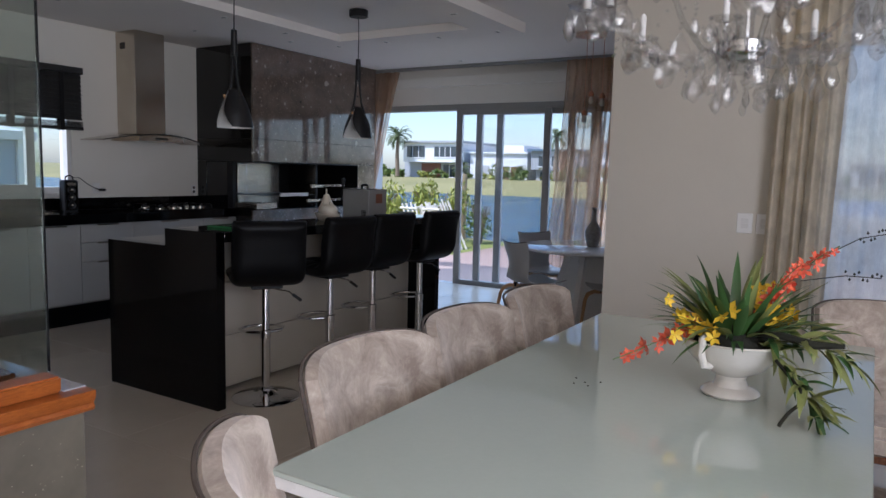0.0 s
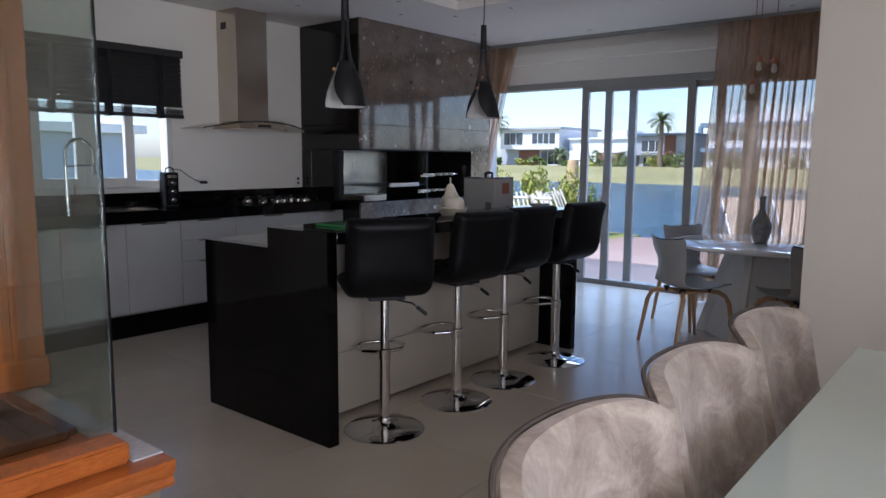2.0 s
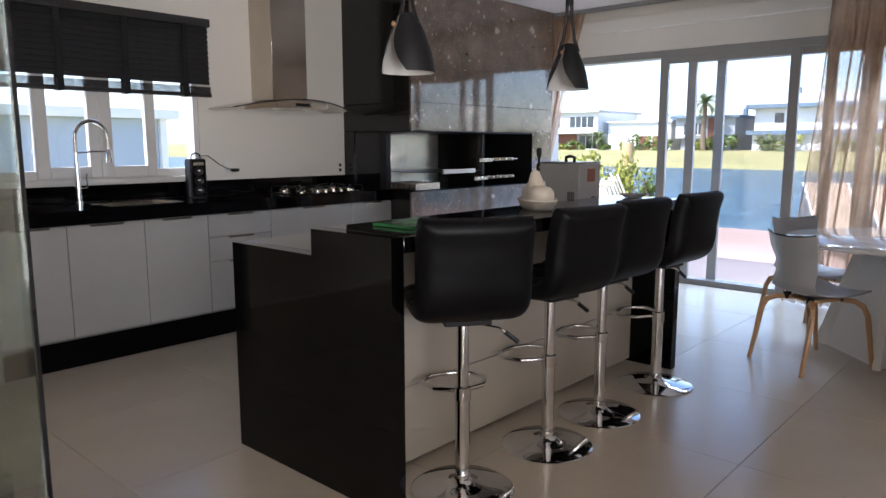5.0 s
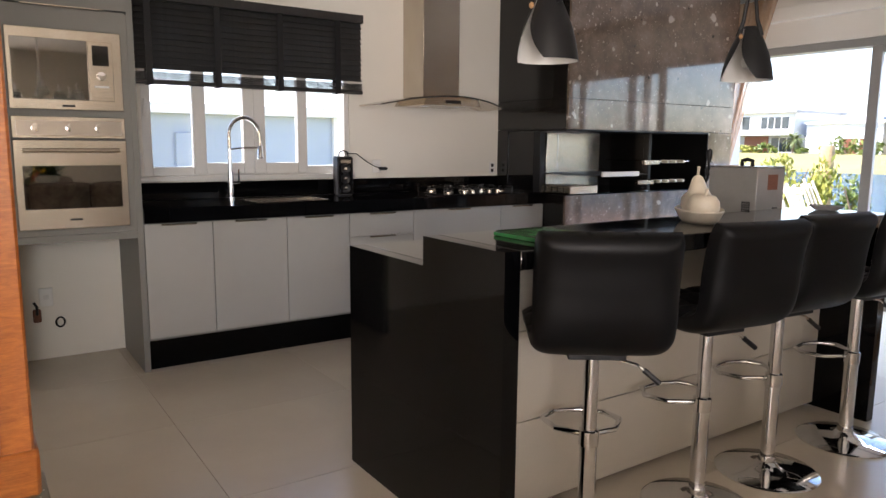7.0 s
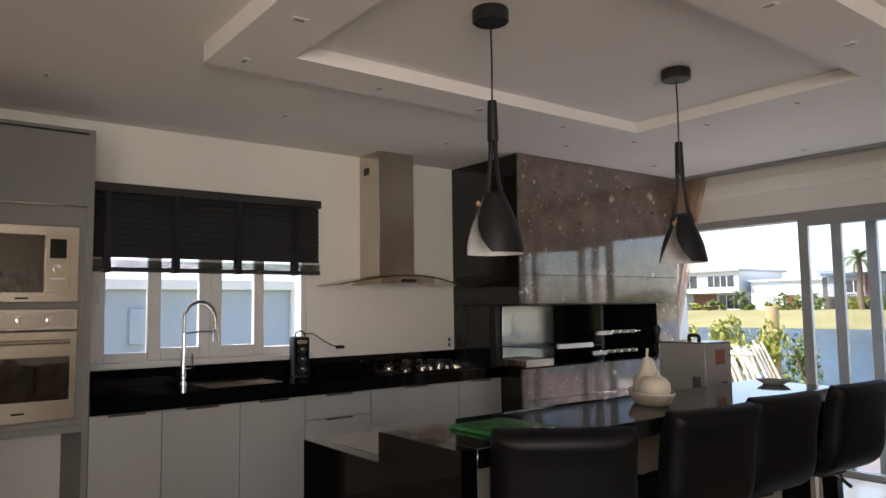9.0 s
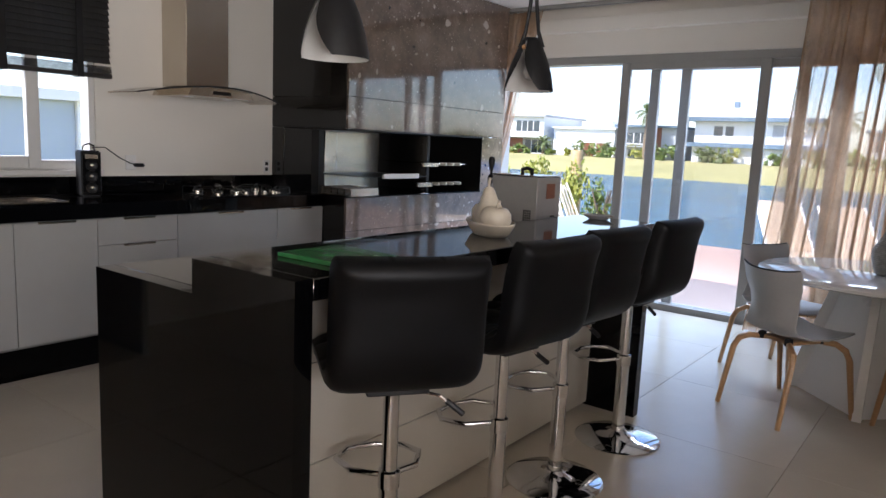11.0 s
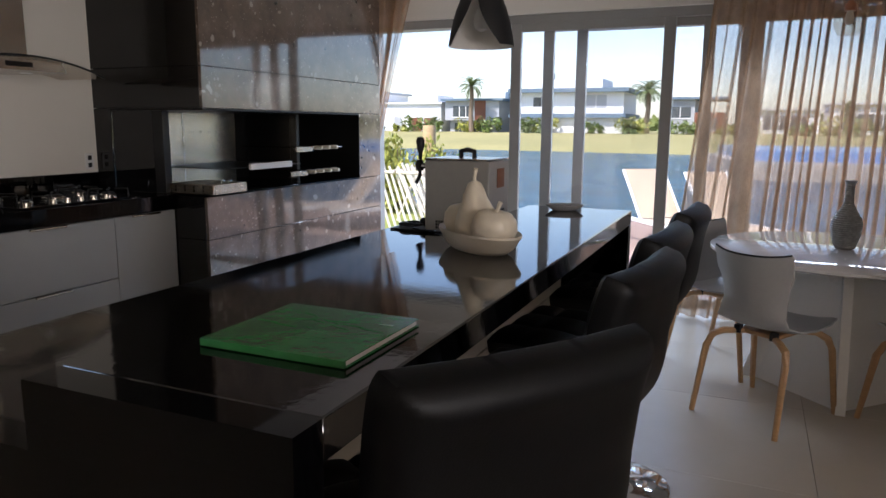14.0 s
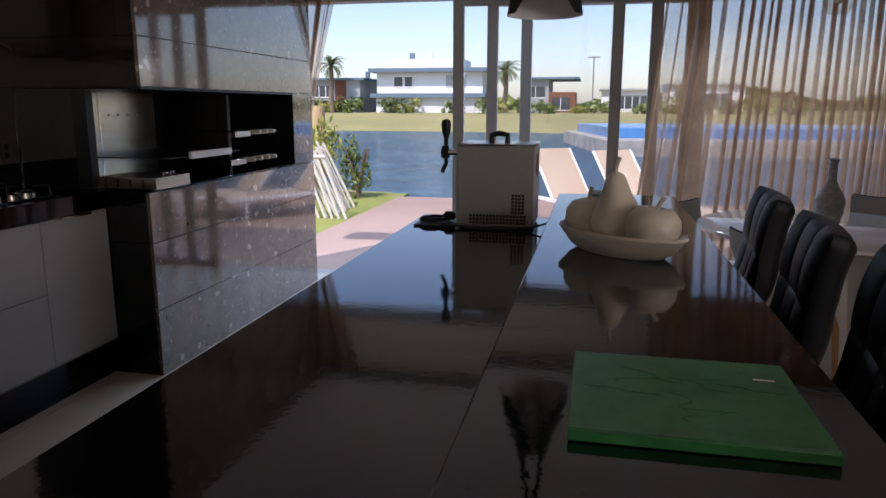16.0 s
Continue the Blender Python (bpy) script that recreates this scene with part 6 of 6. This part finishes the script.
# ---- outdoors ----
def ground_height(x, y):
    def step(a, b, v):
        k = min(1, max(0, (v - a) / (b - a)))
        return k * k * (3 - 2 * k)
    edge = 0.5 + 0.5 * math.tanh((x + 6.8) * 3)
    a, b = 15.6 - 1.4 * edge, 18.2 - 2.6 * edge
    z = -0.17 - 1.4 * step(a, b, y)
    z += 1.15 * step(55, 61, y + 3 * math.sin(x * 0.06)) + 1.1 * step(60, 80, y)
    z += 0.5 * step(300, 1500, y)
    return z


def axis_steps(*runs):
    out = []
    for a, b, n in runs:
        out += [a + (b - a) * i / n for i in range(n)]
    return out + [runs[-1][1]]


bm = B()
xs = axis_steps((-2500, -200, 8), (-200, -30, 24), (-30, 30, 60), (30, 200, 16), (200, 2500, 8))
ys = axis_steps((-2500, -40, 8), (-40, 8, 10), (8, 24, 48), (24, 90, 44), (90, 300, 12), (300, 2500, 10))
gv = [[bm.verts.new((x, y, ground_height(x, y))) for y in ys] for x in xs]
for i in range(len(xs) - 1):
    for j in range(len(ys) - 1):
        bm.faces.new((gv[i][j], gv[i + 1][j], gv[i + 1][j + 1], gv[i][j + 1]))
ground = new("ground", finish("ground", bm, M_DRYGRASS, "all"))
tagged(ground, "sunny yellow-green lawn running down to the lake", "lawn", kind="structure")
setting("lake", cube(-900, 900, 14.0, 66, -1.2, -0.72), M_WATER, "rippled blue lake between the gardens", "water")
setting("terrace", cube(-6.55, 9, 8.6, 14.35, -1.3, -0.12), M_DECK, "pinkish paved terrace beside the lake", "pavement")
setting("near_lawn", cube(-16, -6.555, 9.2, 15.0, -0.4, -0.15), M_GRASS, "short green lawn beside the terrace", "lawn")


def neighbour():
    t = thing("neighbour_house", pose(0, 0, 0), "low white rendered neighbouring building with a white eave, bluish shade in its wall colour", "house")
    part("wall", cube(-20, -14, -6, 8.12, -0.3, 1.82), M_SHADEDWALL, t)
    part("fascia", cube(-20.2, -13.8, -6.2, 8.32, 1.821, 1.98), M_STUCCO, t)
    bm = B()
    v = [bm.verts.new(p) for p in ((-13.8, 8.32, 1.985), (-13.8, -6.2, 1.985), (-20.2, -6.2, 1.985), (-20.2, 8.32, 1.985), (-17, 4.6, 2.75), (-17, -2.5, 2.75))]
    for f in ((0, 1, 5, 4), (2, 3, 4, 5), (3, 0, 4), (1, 2, 5), (3, 2, 1, 0)):
        bm.faces.new([v[i] for i in f])
    part("roof", bm, M_STUCCO, t, smooth=False)
    part("meter_box", cube(-14, -13.93, 5.1, 5.5, 0.9, 1.5, bev=0.01), M_SHADEDWALL, t)
    part("corner_post", cube(-13.99, -13.9, 8.0, 8.12, -0.3, 1.82), M_STUCCO, t)


neighbour()


def house(x0, x1, y, boxes, label, mat):
    """boxes: name, x0, x1, y0, y1, z0, z1, material."""
    t = thing("house", pose((x0 + x1) / 2 + 2.2, y, 0.78), label, "house", "houses across the lake")
    cx = (x0 + x1) / 2
    for name, a, b, c, d, z0, z1, m in boxes:
        o = part(name, cube(a - cx, b - cx, c, d, z0, z1), m or mat, t, smooth=False)
        if name == "window":
            part("frame", cube(a - cx - 0.08, b - cx + 0.08, c - 0.02, c + 0.05, z0 - 0.1, z0), M_STUCCO, o)
            n = max(1, round((b - a) / 0.9))
            for i in range(1, n):
                xx = a - cx + (b - a) * i / n
                part("mullion", cube(xx - 0.04, xx + 0.04, c - 0.03, c, z0, z1), M_STUCCO, o)
    return t


house(-57, -47, 80, [("wall", -57, -47, 0, 9, -0.4, 1.9, M_GREYHOUSE), ("wall", -56.4, -47.6, -1.2, 9, 1.9, 4.4, M_STUCCO), ("roof", -56.8, -47.2, -1.6, 9.4, 4.4, 4.65, M_GREYHOUSE), ("cladding", -54.2, -51.2, -0.1, 0, -0.1, 1.75, M_BROWN),
                     ("window", -50.8, -48, -0.06, 0.02, 0.0, 1.6, M_DARKGLASS), ("window", -55.8, -53, -1.26, -1.18, 2.5, 4.0, M_DARKGLASS), ("window", -51.5, -48.2, -1.26, -1.18, 2.6, 3.9, M_DARKGLASS)],
      "white two-storey house with a brown clad entrance across the lake", M_STUCCO)
house(-46.8, -38.8, 80, [("wall", -46.8, -38.8, 0, 8, -0.4, 3.1, M_STUCCO), ("roof", -47, -38.6, -0.3, 8.2, 3.1, 3.3, M_STUCCO), ("wall", -43, -40.2, 2, 7, 3.3, 4.2, M_STUCCO), ("garage_door", -42.7, -41.3, -0.06, 0, -0.2, 1.5, M_BROWN), ("garage_door", -41, -39.6, -0.06, 0, -0.2, 1.5, M_BROWN),
                         ("garage_door", -45, -44, -0.06, 0, -0.2, 1.6, M_GREYHOUSE)],
      "low white house with brown garage doors across the lake", M_STUCCO)
house(-38, -31, 80, [("wall", -37.6, -31.6, 0, 8, -0.4, 1.2, M_GREYHOUSE), ("wall", -38, -31.4, -0.6, 8, 1.2, 3.4, M_GREYHOUSE), ("roof", -38.4, -30.8, -1.1, 8.4, 3.4, 3.65, M_SLATE), ("window", -37, -34.6, -0.66, -0.58, 1.6, 2.8, M_DARKGLASS), ("cladding", -34.3, -33, -0.68, -0.6, 1.2, 3.4, M_BROWN),
                     ("window", -37, -33, -0.05, 0.02, -0.2, 0.9, M_DARKGLASS), ("chimney", -31.9, -31.5, 3, 3.5, 3.65, 4.5, M_SLATE)],
      "grey two-storey house with a flat dark roof across the lake", M_GREYHOUSE)
house(-29.7, -17.4, 79, [("wall", -29.4, -17.6, 0, 9, -1.0, 1.5, M_STUCCO), ("wall", -29.4, -17.6, 0.4, 9, 1.9, 4.2, M_STUCCO), ("band", -29.9, -17.2, -0.6, 9.3, 1.5, 1.95, M_SLATE), ("roof", -30.1, -17.0, -0.5, 9.4, 4.2, 4.62, M_SLATE), ("parapet", -28.4, -20.2, 2, 8, 4.62, 5.7, M_STUCCO),
                         ("window", -27.4, -26.5, 0.36, 0.42, 2.7, 3.7, M_DARKGLASS), ("window", -26.2, -25.4, 0.36, 0.42, 2.7, 3.7, M_DARKGLASS), ("balcony", -22.6, -18.2, -0.45, -0.35, 1.95, 2.5, M_STUCCO), ("window", -21.6, -19.4, 0.36, 0.42, 2.0, 3.9, M_GREYHOUSE),
                         ("shutter", -27, -24.6, -0.06, 0, -0.7, 1.2, M_PVC), ("shutter", -24.3, -21.9, -0.06, 0, -0.7, 1.2, M_PVC), ("shutter", -21.6, -18.4, -0.06, 0, -0.7, 1.2, M_PVC), ("chimney", -26.6, -26.1, 4, 4.5, 5.7, 6.5, M_SLATE), ("chimney", -24.6, -24.0, 4, 4.5, 5.7, 6.4, M_STUCCO)],
      "large white house with slate blue bands and shutters across the lake", M_STUCCO)
house(-14.5, -8, 86, [("wall", -14, -11, 0, 8, -0.4, 3.6, M_GREYHOUSE), ("wall", -11, -8, 0, 8, -0.4, 2.2, M_BROWN), ("roof", -14.3, -7.6, -0.5, 8.3, 3.6, 3.85, M_SLATE), ("window", -13.6, -11.4, -0.06, 0.02, 1.6, 2.8, M_DARKGLASS), ("window", -10.6, -8.6, -0.06, 0.02, 0.2, 1.6, M_DARKGLASS)],
      "grey and brown house half hidden by palms across the lake", M_GREYHOUSE)
house(-5.5, 12, 96, [("wall", -5, 2, 0, 8, -0.4, 2.6, M_STUCCO), ("wall", 3, 12, 0, 8, -0.4, 3.2, M_STUCCO), ("roof", -5.3, 2.3, -0.5, 8.3, 2.6, 2.8, M_GREYHOUSE), ("roof", 2.7, 12.3, -0.5, 8.3, 3.2, 3.4, M_GREYHOUSE), ("window", -4, 0.6, -0.06, 0.02, 0.3, 1.9, M_DARKGLASS), ("window", 4, 10, -0.06, 0.02, 0.3, 2.2, M_DARKGLASS)],
      "long low white houses far across the lake", M_STUCCO)


def palm(x, y, h, r, seed, base=0.72):
    rnd = random.Random(seed)
    t = thing("palm_tree", pose(x + 2.1, y, base), "tall palm tree with drooping fronds across the lake" if h > 4 else "small palm with arching fronds across the lake", "palm tree", "palms across the lake")
    pts = [(0.06 * math.sin(k * 0.9 + seed), 0, h * k / 8) for k in range(9)]
    part("trunk", tube(B(), pts, 0.2, 9, radii=[0.30 - 0.012 * k for k in range(9)] if h > 4 else [0.16] * 9), M_BARK, t)
    bm = B()
    for k in range(44):
        az, el = rnd.uniform(0, 6.283), rnd.uniform(-0.5, 1.25)
        L = r * rnd.uniform(0.8, 1.1)
        prev = None
        side = Vector((-math.sin(az), math.cos(az), 0))
        pth = []
        for i in range(9):
            v = i / 8
            e = el - 1.5 * v * v
            p = Vector((0, 0, h)) if not pth else pth[-1] + Vector((math.cos(az) * math.cos(e), math.sin(az) * math.cos(e), math.sin(e))) * L / 8
            pth.append(p)
        for i in range(1, 9):
            for sgn in (-1, 1):
                for q in (0.0, 0.5):
                    p = pth[i - 1].lerp(pth[i], q)
                    d = (pth[i] - pth[i - 1]).normalized()
                    w = 0.42 * L * (0.35 + 0.65 * math.sin(math.pi * min(1, (i + q) / 8.6))) * 0.55
                    tip = p + side * sgn * w * 0.8 + d * w * 0.6 - Vector((0, 0, w * 0.25))
                    a, b, c = bm.verts.new(p), bm.verts.new(p + d * L * 0.05), bm.verts.new(tip)
                    bm.faces.new((a, b, c))
    ob = part("crown", bm, M_FROND, t, smooth=False)
    return t


for args in ((-56.0, 77, 5.3, 2.3, 1), (-33.9, 77.5, 5.0, 1.9, 2), (-15.1, 80, 4.4, 2.1, 3), (-46.9, 78, 1.3, 1.7, 4), (-27.5, 77.5, 0.9, 1.1, 5, 0.4), (-25.7, 77.5, 0.7, 1.0, 6, 0.4), (-16.6, 78, 0.8, 1.8, 7, 0.5), (-38.6, 78, 1.2, 1.2, 8), (4.5, 92, 3.0, 1.3, 9)):
    palm(*args)


def shrub(name, x, y, z, sx, sy, sz, n, mat, seed, size, label, upright=0.0):
    rnd = random.Random(seed)
    t = thing(name, pose(x, y, z), label, "shrub")
    br = B()
    for k in range(7):
        a = rnd.uniform(0, 6.28)
        tube(br, [(0, 0, 0), (0.3 * sx * math.cos(a), 0.3 * sy * math.sin(a), 0.5 * sz), (0.7 * sx * math.cos(a), 0.7 * sy * math.sin(a), 0.9 * sz)], 0.02, 5, radii=[0.03, 0.02, 0.008])
    part("stems", br, M_BARK, t)
    bm = B()
    lumps = [(rnd.uniform(-0.8, 0.8), rnd.uniform(-0.8, 0.8), rnd.uniform(0.15, 0.95), rnd.uniform(0.2, 0.42)) for _ in range(14)]
    for k in range(n):
        lx, ly, lz, lr = rnd.choice(lumps)
        d = Vector((rnd.gauss(0, 1), rnd.gauss(0, 1), rnd.gauss(0, 1))).normalized() * lr * rnd.uniform(0.5, 1.05)
        p = Vector(((lx + d.x) * sx, (ly + d.y) * sy, max(0.0, (lz + d.z)) * sz))
        u = Vector((rnd.gauss(0, 1), rnd.gauss(0, 1), rnd.gauss(0, 1) + upright * 3)).normalized()
        w = u.cross(Vector((rnd.gauss(0, 1), rnd.gauss(0, 1), rnd.gauss(0, 1)))).normalized()
        s = size * rnd.uniform(0.6, 1.3)
        vs = [bm.verts.new(p + q) for q in (u * s, w * s * 0.35, -u * s, -w * s * 0.35)]
        bm.faces.new(vs)
    part("leaves", bm, mat, t, smooth=False)
    return t


shrub("shrub", -8.35, 14.1, -0.16, 0.8, 0.6, 1.25, 2600, M_YELLOWSHRUB, 21, 0.07, "bushy yellow-green shrub beside the terrace lawn", 0.6)
shrub("shrub", -10.2, 14.4, -0.16, 0.9, 0.6, 1.15, 2200, M_YELLOWSHRUB, 22, 0.07, "bushy yellow-green shrub at the lake edge", 0.6)
shrub("shrub", -7.25, 14.3, -0.16, 0.3, 0.3, 0.95, 500, M_SHRUB, 23, 0.06, "small dark green bush by the wooden post", 0.4)
far_shrubs = random.Random(31)
for k in range(26):
    x = -60 + 76 * k / 25 + far_shrubs.uniform(-1, 1)
    y = 78.2 + far_shrubs.uniform(-0.6, 0.6) if not -28.8 < x < -14.3 or far_shrubs.random() < 0.4 else 90
    s = far_shrubs.uniform(0.6, 1.5)
    shrub("shrub", x, y, 0.55, s * 1.3, s * 0.8, s * 1.1, 260, M_SHRUB if k % 3 else M_YELLOWSHRUB, 40 + k, 0.28, "rounded green garden shrub across the lake")


def tree_line():
    rnd = random.Random(77)
    bm = B()
    for k in range(5200):
        x = rnd.uniform(-190, 120)
        hgt = 1.6 + 0.9 * math.sin(x * 0.09) + 0.8 * math.sin(x * 0.31 + 1)
        p = Vector((x, 130 + rnd.uniform(-6, 6), 0.8 + max(0.3, hgt) * rnd.random()))
        u = Vector((rnd.gauss(0, 1), rnd.gauss(0, 1), rnd.gauss(0, 1))).normalized()
        w = u.cross(Vector((0.3, 0.8, 0.5))).normalized()
        s = rnd.uniform(0.5, 1.3)
        bm.faces.new([bm.verts.new(p + q) for q in (u * s, w * s * 0.7, -u * s, -w * s * 0.7)])
    o = new("far_trees", finish("far_trees", bm, M_SHRUB))
    tagged(o, "low line of distant trees behind the houses", "trees", kind="stuff")


tree_line()


def post(x, y, h, r):
    t = thing("wooden_post", pose(x, y, -0.6), "thick peeled log post standing at the lake edge", "post", "log posts at the lake")
    part("log", lathe(B(), [(0.0, 0), (r, 0), (r * 0.97, h * 0.5), (r * 0.93, h - 0.03), (r * 0.85, h), (0.0, h)], 20), M_LOG, t)
    part("rope", tube(B(), [(r * 1.03 * math.cos(a), r * 1.03 * math.sin(a), h * 0.6) for a in [6.283 * i / 20 for i in range(20)]], 0.02, 6, True), M_STICK, t)


post(-8.37, 15.37, 1.98, 0.135)
post(-11.3, 15.3, 1.95, 0.135)


def stick_rack():
    t = thing("stick_rack", pose(-7.35, 12.6, -0.15), "rack of pale bamboo sticks leaning on the lawn", "bamboo rack")
    rnd = random.Random(8)
    for k in range(10):
        y = -0.55 + 0.12 * k
        part("stick", tube(B(), [(0.42 + rnd.uniform(-0.03, 0.03), y, 0.0), (-0.05 + rnd.uniform(-0.03, 0.03), y + 0.02, 0.95 + rnd.uniform(-0.06, 0.06))], 0.021, 8), M_STICK, t)
    for k in range(9):
        x = -0.45 + 0.1 * k
        part("stick", tube(B(), [(x + 0.35, -0.6, 0.0), (x - 0.02, -0.5, 0.92 + rnd.uniform(-0.05, 0.05))], 0.02, 8), M_STICK, t)
    part("cross_pole", tube(B(), [(-0.06, -0.62, 0.86), (-0.06, 0.62, 0.86)], 0.024, 8), M_STICK, t)
    part("cross_pole", tube(B(), [(-0.5, -0.52, 0.84), (0.4, -0.52, 0.84)], 0.024, 8), M_STICK, t)
    part("prop", tube(B(), [(-0.45, 0.3, 0.0), (-0.05, 0.3, 0.9)], 0.022, 8), M_STICK, t)


stick_rack()


def sun_lounger(m):
    t = thing("sun_lounger", m, "white framed sun lounger with a raised tan canvas back", "sun lounger", "loungers on the terrace")
    # length along +x; the head is at x = 0
    for s in (-0.3, 0.3):
        part("side_rail", cube(0.0, 1.9, s - 0.02, s + 0.02, 0.28, 0.33, bev=0.006), M_WHITE, t)
        for x in (0.25, 1.65):
            part("leg", cube(x - 0.02, x + 0.02, s - 0.02, s + 0.02, 0.0, 0.28, bev=0.004), M_WHITE, t)
        part("back_rail", tube(B(), [(0.62, s, 0.33), (0.12, s, 0.93)], 0.018, 8), M_WHITE, t)
    part("seat_canvas", cube(0.65, 1.88, -0.28, 0.28, 0.318, 0.328), M_CANVAS, t)
    part("back_canvas", solid(B(), lambda u, v: ((0.62 - 0.5 * v, -0.28 + 0.56 * u, 0.335 + 0.6 * v), (0.77, 0, 0.64), 1), 0.012, 5, 5), M_CANVAS, t, "tan canvas back")
    return t


sun_lounger(pose(-4.0, 12.75, -0.12, 0, 0, -52))
sun_lounger(pose(-3.2, 12.55, -0.12, 0, 0, -52))


def pool_deck():
    t = thing("pool_platform", pose(0, 0, 0), "stone-walled platform with a blue tiled pool reaching into the lake", "pool")
    bm = B()
    prism(bm, [(-5.2, 46), (-2.9, 34), (16, 34), (16, 46)], -1.3, -0.05)
    part("wall", bm, M_ROUGHSTONE, t, smooth=False)
    bm = B()
    prism(bm, [(-4.4, 45.5), (-2.6, 36.5), (15, 36.5), (15, 45.5)], -0.049, 0.42)
    part("pool_tiles", bm, M_POOL, t, "blue mosaic tiled pool wall", smooth=False)


pool_deck()


def lamp_pole(x, y):
    t = thing("street_lamp", pose(x, y, 0.7), "thin grey street lamp pole beyond the lake", "street lamp")
    part("pole", tube(B(), [(0, 0, 0), (0, 0, 6.3)], 0.08, 8), M_ALU, t)
    part("head", cube(-0.7, 0.7, -0.1, 0.1, 6.25, 6.4, bev=0.03), M_ALU, t)


lamp_pole(-3.9, 90)

# ---- floor tiles ----
tile = None
PX, PY, gap = 0.86, 0.92, 0.0011
xs = [-6.35] + [-2.26 - PX * k for k in range(4, -1, -1)] + [-2.26 + PX * k for k in range(1, 6)] + [2.5]
ys = [-2.9] + [2.86 - PY * k for k in range(6, 0, -1)] + [2.86 + PY * k for k in range(6)] + [8.36]
full = finish("tile", cube(-PX / 2 + gap, PX / 2 - gap, -PY / 2 + gap, PY / 2 - gap, -0.0079, 0.0, bev=0.0008), M_TILE)
for xa, xb in zip(xs, xs[1:]):
    for ya, yb in zip(ys, ys[1:]):
        if abs(xb - xa - PX) < 0.01 and abs(yb - ya - PY) < 0.01:
            o = new("tile", full)
        else:
            o = new("tile", finish("tile", cube(-(xb - xa) / 2 + gap, (xb - xa) / 2 - gap, -(yb - ya) / 2 + gap, (yb - ya) / 2 - gap, -0.0079, 0.0, bev=0.0008), M_TILE))
        o.parent = floor
        o.matrix_local = pose((xa + xb) / 2, (ya + yb) / 2, 0)
